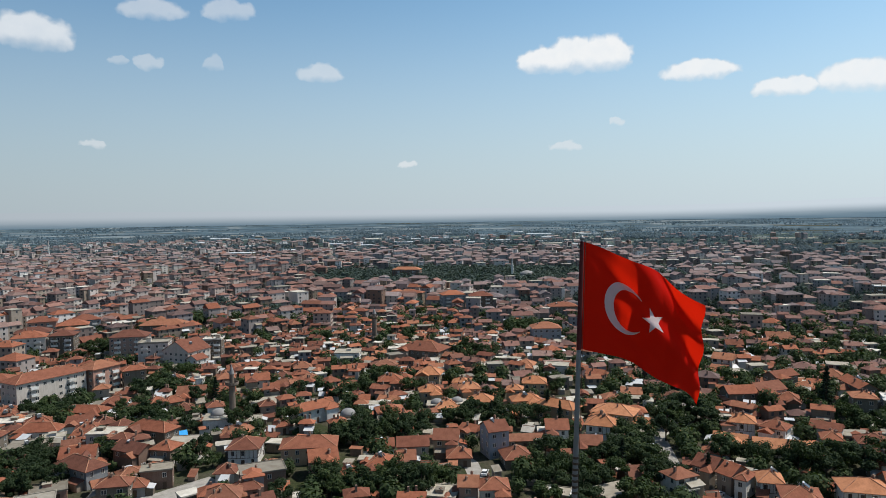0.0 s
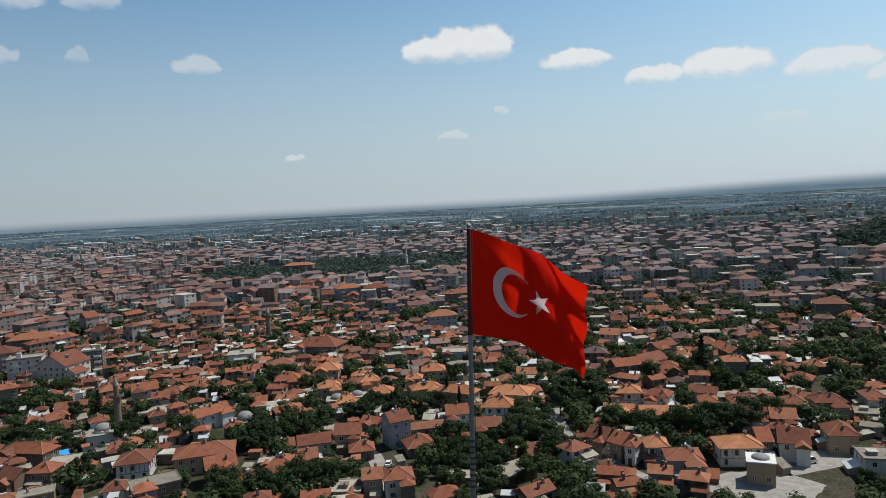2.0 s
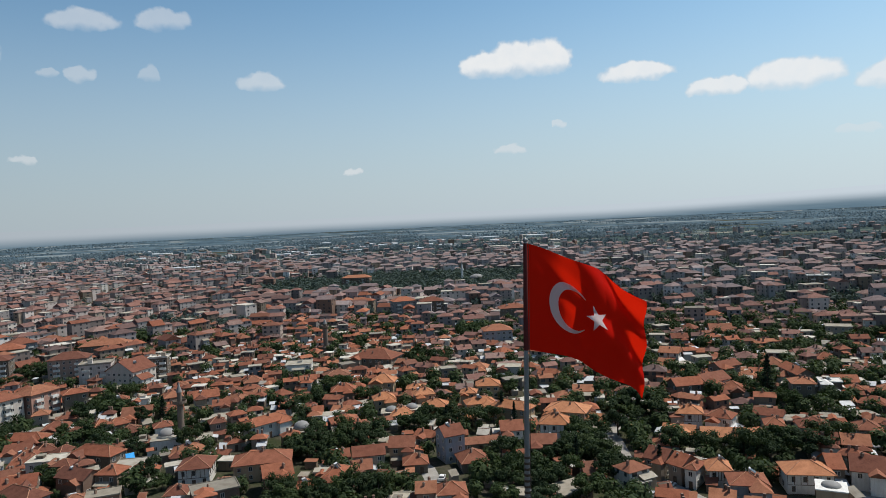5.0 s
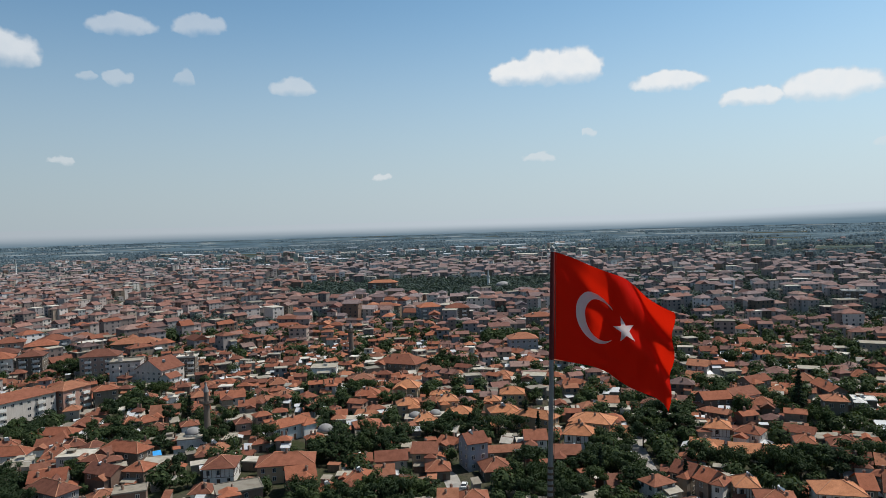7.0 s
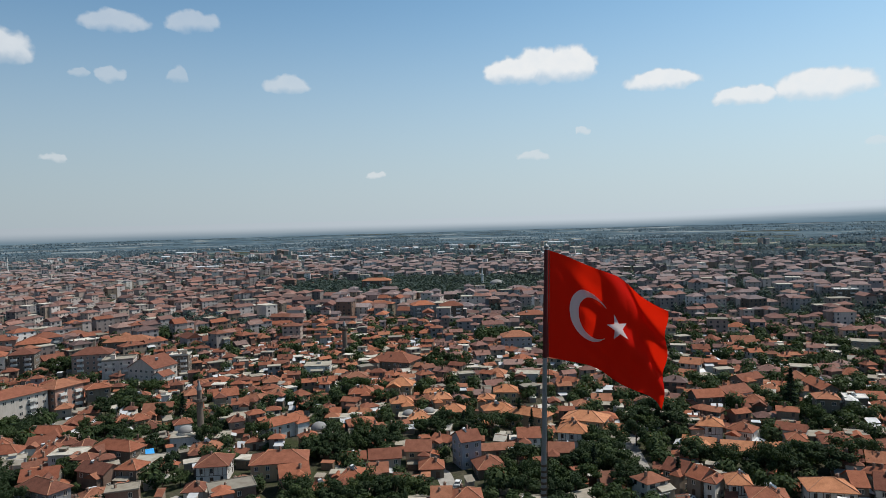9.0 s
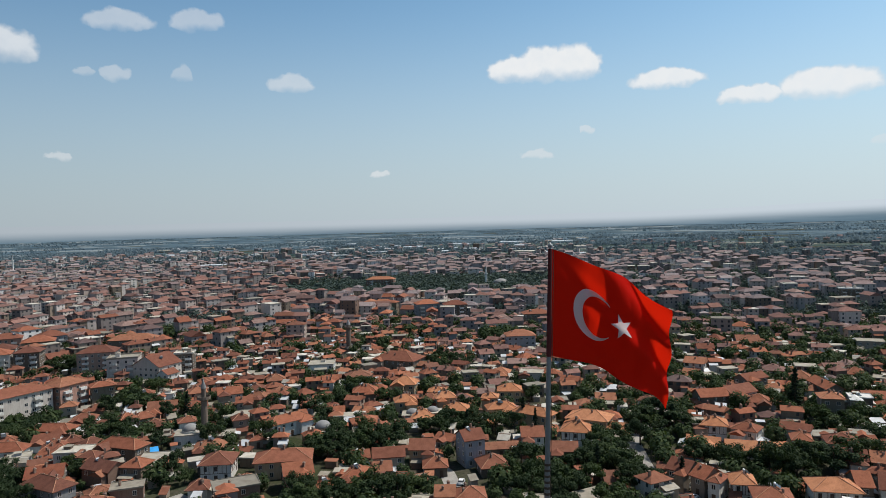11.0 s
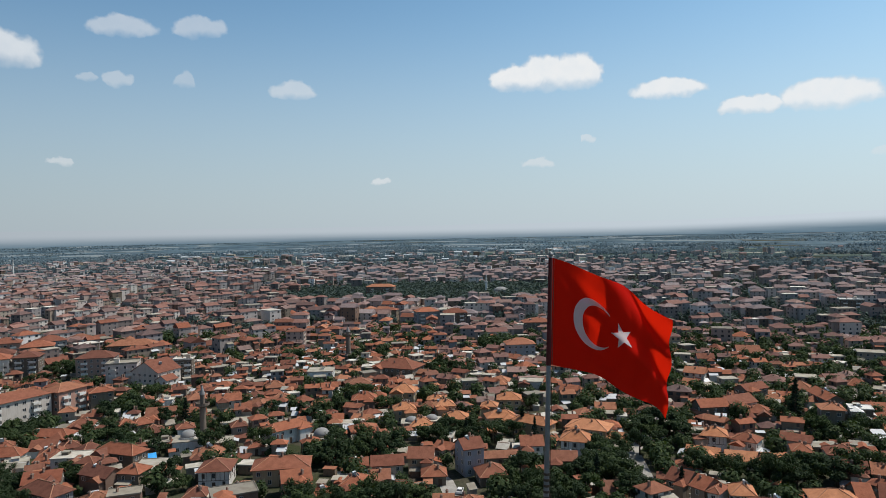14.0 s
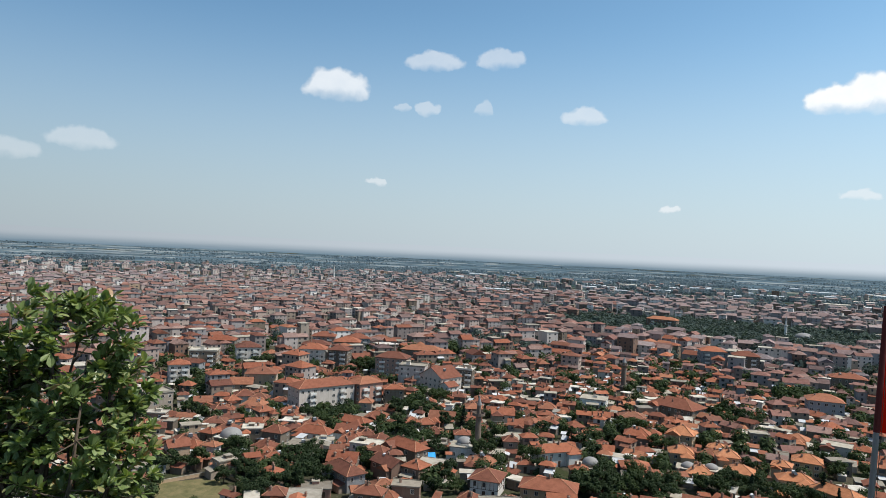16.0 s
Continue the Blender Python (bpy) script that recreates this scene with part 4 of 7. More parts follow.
house(129.3, 200.2, 7.1, 7.5, 2, -25, "gable")
house(152.1, 209.9, 9.5, 6.8, 2, -16, "hip")
house(169.2, 211.1, 6.2, 7.8, 2, -21, "hip")
house(175.4, 206.2, 5.0, 5.5, 1, -23, "hip")
house(135.8, 182.8, 7.7, 9.8, 2, -21, "hip")
house(103.1, 181.2, 11.5, 9.0, 2, -14, "hip", timber=True, top=TILE_NEW)
house(119.9, 180.8, 7.7, 10.0, 2, -29, "gable", walls=(WHITEWASH, "whitewashed"))
house(133.0, 163.9, 9.1, 8.8, 2, -21, "flat")
house(161.3, 203.1, 7.8, 8.1, 1, -33, "flat")
house(142.5, 172.1, 5.1, 5.5, 1, -25, "hip")
house(165.2, 271.2, 8.0, 7.2, 2, -22, "flat", top=WHITEWASH)
house(172.2, 266.4, 5.0, 5.5, 1, -20, "hip")
house(184.0, 262.3, 7.0, 6.6, 1, -30, "hip")
house(146.5, 258.7, 7.6, 8.0, 3, -17, "hip")
house(159.0, 293.5, 6.8, 5.8, 1, -16, "hip")
house(165.8, 317.9, 8.3, 8.2, 1, -26, "hip")
house(194.2, 322.4, 8.5, 7.4, 1, -14, "hip")
house(201.2, 311.7, 8.7, 8.2, 1, -37, "flat")
house(198.9, 456.4, 10.4, 8.4, 2, -30, "hip")
house(183.7, 413.6, 13.0, 12.7, 1, -12, "hip")
house(146.5, 383.4, 8.7, 7.1, 2, -9, "hip")
house(267.3, 366.0, 16.4, 13.0, 3, -26, "hip")
house(244.1, 390.8, 13.6, 11.6, 2, -26, "flat")
house(271.1, 354.6, 10.6, 8.6, 1, -45, "hip")
house(343.4, 576.1, 17.5, 13.0, 5, -22, "flat", top=WHITEWASH)
house(313.9, 851.1, 20.8, 13.0, 5, -5, "flat", top=WHITEWASH)
house(356.6, 413.8, 15.2, 13.0, 3, -24, "hip")
house(383.4, 490.7, 25.4, 13.0, 3, -40, "flat")
house(-340.2, 397.1, 22.4, 13.0, 3, 29, "hip")
house(-236.3, 293.9, 11.2, 9.4, 2, 35, "hip")
house(-299.7, 336.1, 16.2, 13.0, 4, 33, "flat")
house(-275.8, 289.8, 10.6, 8.5, 4, 49, "hip")
house(-235.3, 309.2, 15.9, 13.0, 3, 31, "hip")
house(-290.4, 365.9, 15.4, 13.0, 4, 44, "hip")
house(-216.1, 271.4, 9.0, 7.9, 2, 44, "hip")
house(-210.8, 252.1, 7.1, 6.4, 1, 35, "hip")
house(-199.4, 257.2, 9.2, 8.2, 2, 19, "hip")
house(-200.6, 280.5, 5.3, 5.5, 1, 21, "hip")
house(-185.0, 265.5, 8.4, 5.3, 1, 38, "hip")
house(-173.3, 259.0, 8.3, 6.4, 1, 28, "flat")
house(-174.5, 225.0, 7.7, 7.2, 2, 34, "flat")
house(-155.3, 208.1, 5.7, 5.5, 1, 32, "hip")
house(-147.3, 202.2, 9.0, 7.3, 1, 39, "hip")
house(-139.0, 143.2, 6.6, 5.5, 2, 39, "hip")
house(-126.1, 175.1, 6.0, 5.5, 1, 24, "hip")
house(-113.8, 172.1, 9.4, 8.9, 2, 29, "flat")
house(-101.0, 160.1, 7.7, 7.0, 2, 35, "hip")
house(-263.7, 405.3, 19.0, 13.0, 4, 27, "hip")
house(-255.2, 432.8, 17.9, 13.0, 4, 26, "hip")
house(-414.7, 218.3, 26.0, 13.0, 4, 58, "hip")
house(-376.1, 231.1, 13.9, 12.2, 4, 51, "hip")
house(-486.4, 184.2, 18.2, 13.0, 4, 71, "hip")
house(-488.1, 210.9, 19.0, 13.0, 4, 67, "hip")
house(-545.6, 229.1, 14.6, 13.0, 5, 50, "flat")
house(-443.5, 174.6, 16.8, 13.0, 4, 71, "hip")
house(-405.8, 182.2, 16.0, 13.0, 3, 46, "hip")
house(-459.5, 291.5, 24.1, 13.0, 4, 47, "hip")
house(162.8, 291.4, 17.6, 7.0, 2, -94, "gable")
house(138.7, 308.7, 13.4, 7.0, 2, 26, "gable")
house(-20.5, 212.6, 6.0, 6.5, 1, 7, "hip")
house(47.4, 197.8, 3.9, 8.0, 1, 1, "gable")
house(75.3, 188.6, 3.0, 7.0, 2, -41, "hip")
house(112.3, 184.4, 3.7, 9.0, 2, -14, "gable")


# ---- landmarks ----


def dome_profile(r, rise, steps=7):
    return [(r * math.cos(i / steps * math.pi / 2) + 0.02, rise * math.sin(i / steps * math.pi / 2)) for i in range(steps + 1)]


def minaret(x, y, tall, r, mat, label, balcony_at=0.62, gallery=1.6):
    z = height(x, y)
    root = empty("minaret", pose(x, y, z), label, "minaret")
    FOOT.append((x, y, r + 1))
    h = Heap()
    h.lathe([(r * 1.7, -1), (r * 1.7, tall * 0.14), (r * 1.05, tall * 0.2), (r, tall * balcony_at)], 14)
    child("shaft", h.mesh("shaft", mat), root)
    h = Heap()
    b = tall * balcony_at
    h.lathe([(r, b), (r * 1.25, b + 0.4), (r * gallery, b + 0.9), (r * gallery, b + 1.9), (r * (gallery - 0.12), b + 1.9), (r * (gallery - 0.12), b + 1.0)], 14)
    child("balcony", h.mesh("balcony", mat), root)
    h = Heap()
    h.lathe([(r * 0.78, b + 0.95), (r * 0.74, tall * 0.84)], 12)
    child("upper_shaft", h.mesh("upper_shaft", mat), root)
    h = Heap()
    h.lathe([(r * 0.95, tall * 0.84), (r * 0.5, tall * 0.92), (0.05, tall)], 12)
    child("spire", h.mesh("spire", LEAD), root, label="grey lead-covered cone")
    return root


def domed(x, y, w, d, tall, r, rise, rot, mat, label, name="mosque", parapet=None, drum=True):
    z = height(x, y)
    root = empty(name, pose(x, y, z, rz=rot), label, name)
    FOOT.append((x, y, 0.5 * math.hypot(w, d)))
    h = Heap()
    h.box(-w / 2, -d / 2, -2, w / 2, d / 2, tall)
    child("wall", h.mesh("wall", mat), root)
    h = Heap()
    h.box(-w / 2 - 0.25, -d / 2 - 0.25, tall, w / 2 + 0.25, d / 2 + 0.25, tall + 0.3)
    child("roof", h.mesh("roof", parapet or CONCRETE), root)
    k = tall + 0.3
    if drum:
        h = Heap()
        h.lathe([(r * 1.04, k), (r * 1.04, k + 0.7), (r * 0.98, k + 0.8)], 16)
        child("drum", h.mesh("drum", mat), root)
        k += 0.75
    h = Heap()
    h.lathe(dome_profile(r, rise), 20, centre=(0, 0, k))
    child("dome", h.mesh("dome", LEAD, True), root, label="weathered grey dome")
    for i in range(max(2, int(w / 3.2))):
        u = (i + 0.5) / max(2, int(w / 3.2)) * w - w / 2
        child("window", WINDOWS[0], root, pose(u, -d / 2, 1.3))
    return root


BROWNSTONE = wall_material("brown_stone", [(0.0, (0.200, 0.152, 0.118)), (0.5, (0.175, 0.138, 0.110))])
minaret(-91.0, 258.0, 22.5, 1.15, BROWNSTONE, "brown stone minaret with grey conical cap", 0.62, 2.2)
domed(-93.5, 250.0, 10, 9, 4.6, 2.9, 2.2, 12, WHITEWASH, "small white mosque with grey dome")
minaret(-59.0, 427.0, 21.0, 1.5, BROWNSTONE, "stout brown stone minaret", 0.7)
minaret(52.0, 803.0, 30.0, 1.3, WHITEWASH, "slender white stone minaret")
domed(70.0, 812.0, 24, 22, 7.0, 9.0, 5.0, 8, WHITEWASH, "white mosque with broad grey dome")
minaret(-940.0, 1511.0, 38.0, 1.6, WHITEWASH, "tall white stone minaret")
minaret(-583.0, 520.0, 24.0, 1.2, WHITEWASH, "white minaret among apartment blocks")
domed(-45.0, 250.0, 9, 8, 4.3, 2.9, 2.3, 10, STONE, "old stone bath house with grey dome", "bath_house")
domed(-13.0, 272.0, 8, 7, 3.2, 2.6, 1.8, 0, STONE, "old stone bath with pale dome", "bath_house", drum=False)
domed(-5.0, 273.0, 7, 7, 3.6, 2.4, 1.8, 0, STONE, "old stone bath with pale dome", "bath_house", drum=False)
domed(101.5, 167.0, 6.8, 6.8, 6.2, 2.3, 1.1, -29, wall_material("tomb_stone", [(0.0, (0.40, 0.30, 0.20)), (0.5, (0.42, 0.31, 0.21))]),
      "square stone tomb with white roof and low dome", "tomb", WHITEWASH, drum=False)
domed(-176.0, 214.0, 9, 9, 4.0, 4.2, 3.2, 0, STONE, "round grey stone tomb with pointed dome", "tomb", drum=False)


def hall(x, y, w, d, tall, rot, label, mat=SHEET, walls=WHITEWASH, arch=1.5, name="hall"):
    """A long shed with a low curved sheet roof."""
    root = empty(name, pose(x, y, height(x, y), rz=rot), label, "hall")
    FOOT.append((x, y, 0.45 * math.hypot(w, d)))
    h = Heap()
    h.box(-w / 2, -d / 2, -2, w / 2, d / 2, tall)
    child("wall", h.mesh("wall", walls), root)
    k = 8
    v = []
    for zz in (0.02, 0.25):
        for sx in (-w / 2 - 0.4, w / 2 + 0.4):
            v += [(sx, (i / k - 0.5) * (d + 0.8), tall + zz + arch * math.sin(math.pi * i / k)) for i in range(k + 1)]
    n1 = k + 1
    f = []
    for i in range(k):
        f += [(i, i + 1, n1 + i + 1, n1 + i), (2 * n1 + i, 3 * n1 + i, 3 * n1 + i + 1, 2 * n1 + i + 1),
              (i, 2 * n1 + i, 2 * n1 + i + 1, i + 1), (n1 + i, n1 + i + 1, 3 * n1 + i + 1, 3 * n1 + i)]
    f += [(0, n1, 3 * n1, 2 * n1), (k, 2 * n1 + k, 3 * n1 + k, n1 + k)]
    child("roof", mesh_of("roof", v, f, mat), root, label="curved pale sheet roof")
    for i in range(max(2, int(w / 5))):
        child("window", WINDOWS[1], root, pose((i + 0.5) / max(2, int(w / 5)) * w - w / 2, -d / 2, tall * 0.5))
    return root


hall(-480, 1436, 48, 18, 7, 8, "long white warehouse with low curved roof")
hall(-400, 1540, 40, 16, 7, 12, "long white warehouse with low curved roof")
hall(-834, 2296, 60, 24, 8, 5, "long white warehouse with low curved roof")
hall(-760, 2000, 55, 24, 8, -6, "long white warehouse with low curved roof")
hall(60, 2350, 70, 30, 8, 3, "long white warehouse with low curved roof")
hall(250, 2420, 85, 30, 8, 2, "long white warehouse with low curved roof")
hall(-90, 2200, 60, 26, 8, 0, "long white warehouse with low curved roof")
hall(420, 2380, 70, 26, 8, 5, "long white warehouse with low curved roof")

def yard_shelter(x, y, z, rot, size, label):
    """A low shed with a crumpled blue sheet pulled over it."""
    h = Heap()
    kx, ky = 11, 9
    v = [((i / (kx - 1) - 0.5) * 7.2, (j / (ky - 1) - 0.5) * 6.4, 4.3 - 2.6 * abs(j / (ky - 1) - 0.55) + 0.35 * noise.noise((i * 0.9, j * 0.9, 2.0)) - 0.4 * max(0, abs(i / (kx - 1) - 0.5) - 0.3))
         for j in range(ky) for i in range(kx)]
    f = [(j * kx + i, j * kx + i + 1, (j + 1) * kx + i + 1, (j + 1) * kx + i) for j in range(ky - 1) for i in range(kx - 1)]
    root = empty("yard_shelter", pose(x, y, z, rz=rot) @ Matrix.Scale(size, 4), label, "shed")
    h.box(-3.2, -2.6, -1, 3.2, 2.6, 2.7)
    child("wall", h.mesh("wall", STONE), root)
    child("tarpaulin", mesh_of("tarpaulin", v, f, TARP, smooth=True), root, label="bright blue crumpled tarpaulin")
    FOOT.append((x, y, 4.5 * size))


yard_shelter(-103.2, 237.0, 0, 28, 0.8, "low shed covered with a bright blue tarpaulin")

# ---- streets and open ground ----
strip("road_east", [(-2, 150), (3, 195), (0, 214), (-9, 232), (-14, 250)], 5.0, PAVING, "pale dusty street between the houses", "street")
strip("road_north", [(74, 175), (62, 205), (66, 240), (80, 262), (92, 300)], 4.5, PAVING, "grey paved lane beside dark trees", "street")
strip("road_west", [(-190, 140), (-137, 158), (-104, 176), (-88, 186), (-76, 200)], 9.0, PAVING, "pale paved road at the foot of the hill", "road")
strip("road_far", [(250, 640), (314, 572), (360, 520)], 9.0, PAVING, "pale town road", "road")
strip("road_field", [(200, 395), (242, 372), (300, 352)], 5.0, PAVING, "pale lane along gardens", "street")
strip("road_town", [(-300, 260), (-310, 420), (-330, 640), (-420, 950)], 9.0, PAVING, "long straight town street", "road")
patch("yard_square", [(110, 168), (134, 172), (138, 184), (112, 182)], PAVING, "pale paved square beside the tomb", "square")
patch("terrace", [(84, 167), (97, 175), (110, 171), (116, 161), (106, 153), (90, 157)], PAVING, "pale paved terrace round the stone tomb", "terrace")
patch("meadow", [(-169, 168), (-158, 183), (-146, 178), (-141, 168), (-154, 156)], DRY, "dry yellow meadow below the houses", "meadow")
patch("meadow_north", [(243, 296), (256, 291), (236, 262), (225, 270)], DRY, "dry yellow meadow beside dark trees", "meadow")
patch("meadow_east", [(218, 314), (234, 317), (229, 296), (222, 288), (214, 300)], DRY, "dry yellow meadow among gardens", "meadow")
WEST_FIELD = [(-985, 285), (-990, 368), (-1279, 511), (-1590, 565), (-1521, 430)]


def in_field(x, y):
    """Whether a place lies in the broad yellow field."""
    inside = False
    for (ax, ay), (bx, by) in zip(WEST_FIELD, WEST_FIELD[1:] + WEST_FIELD[:1]):
        if (ay > y) != (by > y) and x < ax + (y - ay) / (by - ay) * (bx - ax):
            inside = not inside
    return inside


patch("meadow_west", WEST_FIELD, STUBBLE, "broad dry yellow field beyond the town", "field", 0.9)

patch("yard_west", [(-204, 130), (-203, 144), (-180, 142), (-174, 136), (-180, 115)], PAVING, "pale dusty open yard below the hill", "yard")
patch("square_west", [(-137, 136), (-145, 146), (-140, 159), (-124, 163), (-119, 154)], PAVING, "pale paved square beside the road", "square")


def yard_wall(p, q, tall, label):
    """A low wall with a coping between two points on the ground."""
    ln, rot = math.dist(p, q), math.degrees(math.atan2(q[1] - p[1], q[0] - p[0]))
    root = empty("garden_wall", pose((p[0] + q[0]) / 2, (p[1] + q[1]) / 2, height((p[0] + q[0]) / 2, (p[1] + q[1]) / 2), rz=rot), label, "wall")
    h = Heap()
    h.box(-ln / 2, -0.14, -0.8, ln / 2, 0.14, tall)
    child("wall", h.mesh("wall", OCHRE), root)
    h = Heap()
    h.box(-ln / 2 - 0.05, -0.2, tall, ln / 2 + 0.05, 0.2, tall + 0.1)
    child("coping", h.mesh("coping", CONCRETE), root)


yard_wall((-167, 170), (-159, 187), 1.1, "low ochre garden wall along the meadow")
yard_wall((-159, 187.4), (-141, 181), 1.1, "low ochre garden wall behind the meadow")
yard_wall((112, 186), (139, 188), 1.2, "low ochre wall round the paved square")
FOOT.extend([(-195, 137, 9), (-184, 132, 9), (-190, 125, 8), (-133, 150, 10), (-128, 156, 7), (-155, 170, 10), (-160, 175, 8), (-148, 170, 8)])
FOOT.extend([(90, 163, 6), (100, 157, 6), (110, 158, 7), (120, 160, 7), (93, 172, 4), (108, 150, 6), (224, 302, 8), (226, 310, 7), (232, 270, 6), (238, 279, 8), (247, 290, 7), (116, 174, 6), (126, 177, 7), (134, 180, 5), (104, 176, 5)])

# clumps of tall trees among the far houses
GROVES = []


def grove(x, y, reach):
    GROVES.append((x, y, reach))
    FOOT.append((x, y, reach * 0.8))


grove(-405, 713, 13)
grove(-391, 614, 11)
grove(-206, 528, 9)
grove(-187, 564, 11)
grove(237, 671, 9)
grove(260, 523, 9)
grove(304, 541, 9)
grove(121, 442, 9)
grove(-83, 734, 21)
grove(-127, 677, 11)
grove(-445, 922, 12)
grove(-217, 784, 10)
grove(34, 457, 9)
grove(-707, 1152, 13)


# ---- vehicles ----


def paint(name, color):
    m, n = material(name)
    finish(n, n.mix(n.span(n.noise(where(n), 2.0), 0.4, 0.7, 0.0, 0.3), (*color, 1), (color[0] * 0.7, color[1] * 0.7, color[2] * 0.7, 1)), 0.3)
    return m


m, n = material("tyre_rubber")
finish(n, n.mix(n.noise(where(n), 5.0), (0.015, 0.015, 0.015, 1), (0.03, 0.03, 0.03, 1)), 0.9)
RUBBER = m


def vehicle(x, y, rot, color, kind="car"):
    """Body with wheel line, glazed cabin, roof and four wheels."""
    word = {"car": "parked saloon car", "minibus": "parked minibus"}[kind]
    root = empty(kind, pose(x, y, height(x, y) + 0.08, rz=rot), f"{color} {word} on the street", kind, "parked vehicles")
    mat = PAINTS[color]
    ln, wd = (4.3, 1.72) if kind == "car" else (5.9, 2.0)
    sec = [(-0.5, 0.35, 0.62), (-0.49, 0.28, 0.82), (-0.3, 0.25, 0.92), (0.2, 0.25, 0.92), (0.4, 0.27, 0.82), (0.49, 0.3, 0.72), (0.5, 0.35, 0.6)] if kind == "car" else \
          [(-0.5, 0.4, 1.0), (-0.49, 0.32, 1.15), (0.3, 0.3, 1.15), (0.42, 0.32, 1.1), (0.49, 0.35, 0.95), (0.5, 0.4, 0.8)]
    v = []
    for u, lo, hi in sec:
        v += [(u * ln, -wd / 2, lo), (u * ln, wd / 2, lo), (u * ln, wd / 2 * 0.97, hi), (u * ln, -wd / 2 * 0.97, hi)]
    k = len(sec)
    f = [(i * 4 + j, i * 4 + (j + 1) % 4, (i + 1) * 4 + (j + 1) % 4, (i + 1) * 4 + j) for i in range(k - 1) for j in range(4)]
    f += [(3, 2, 1, 0), tuple((k - 1) * 4 + j for j in range(4))]
    child("body", mesh_of("body", v, [c[::-1] for c in f], mat), root)
    lo, hi, x0, x1, t0, t1 = (0.9, 1.38, -0.40, 0.26, -0.30, 0.10) if kind == "car" else (1.13, 1.95, -0.49, 0.42, -0.47, 0.30)
    q = wd / 2
    v = [(x0 * ln, -q * 0.95, lo), (x1 * ln, -q * 0.95, lo), (x1 * ln, q * 0.95, lo), (x0 * ln, q * 0.95, lo),
         (t0 * ln, -q * 0.78, hi), (t1 * ln, -q * 0.78, hi), (t1 * ln, q * 0.78, hi), (t0 * ln, q * 0.78, hi)]
    child("cabin", mesh_of("cabin", v, [(0, 1, 5, 4), (1, 2, 6, 5), (2, 3, 7, 6), (3, 0, 4, 7), (4, 5, 6, 7)], GLASS), root, label="dark glazed cabin")
    v = [(t0 * ln - 0.03, -q * 0.8, hi), (t1 * ln + 0.03, -q * 0.8, hi), (t1 * ln + 0.03, q * 0.8, hi), (t0 * ln - 0.03, q * 0.8, hi),
         (t0 * ln + 0.1, -q * 0.7, hi + 0.07), (t1 * ln - 0.1, -q * 0.7, hi + 0.07), (t1 * ln - 0.1, q * 0.7, hi + 0.07), (t0 * ln + 0.1, q * 0.7, hi + 0.07)]
    child("roof", mesh_of("roof", v, [(3, 2, 1, 0), (0, 1, 5, 4), (1, 2, 6, 5), (2, 3, 7, 6), (3, 0, 4, 7), (4, 5, 6, 7)], mat), root)
    h = Heap()
    h.tube([(0, -0.11, 0), (0, 0.11, 0)], [0.32, 0.32], 12)
    tyre = h.mesh("wheel", RUBBER)
    h = Heap()
    h.tube([(0, -0.125, 0), (0, 0.125, 0)], [0.19, 0.19], 10)
    rim = h.mesh("rim", STEEL)
    for sx in (-0.31, 0.31):
        for sy in (-1, 1):
            wheel = child("wheel", tyre, root, pose(sx * ln, sy * (wd / 2 - 0.1), 0.27))
            child("rim", rim, wheel, label="grey steel rim")
    FOOT.append((x, y, 2.0))


PAINTS = {"white": paint("white_car_paint", (0.75, 0.75, 0.75)), "grey": paint("grey_car_paint", (0.22, 0.23, 0.24)), "red": paint("red_car_paint", (0.30, 0.03, 0.025)),
          "silver": paint("silver_car_paint", (0.48, 0.49, 0.50))}
vehicle(120.0, 174.8, 8, "white", "minibus")
vehicle(67.9, 188.4, 35, "white", "car")
vehicle(61.2, 182.4, 35, "silver", "car")
vehicle(4.3, 204.6, 80, "white", "car")
vehicle(-134.1, 151.2, -20, "white", "minibus")
vehicle(176.2, 243.9, 20, "silver", "car")
vehicle(182.9, 250.7, 15, "grey", "car")
vehicle(-123.5, 157.4, -15, "white", "car")
vehicle(-125.8, 206.0, -15, "white", "car")
for x, y, rot, color, kind in ((-198.5, 372.5, 25, "white", "minibus"), (-193.0, 370.5, 70, "white", "car"), (-189.5, 371.5, 70, "grey", "car"), (-186.0, 371.0, 70, "white", "car"),
                               (-183.5, 366.5, 15, "white", "minibus")):
    vehicle(x, y, rot, color, kind)
vehicle(-265.8, 338.9, 40, "white", "car")
vehicle(-259.2, 335.1, 40, "grey", "car")
vehicle(-252.8, 331.4, 40, "red", "car")

# ---- trees ----
trand = random.Random(5)


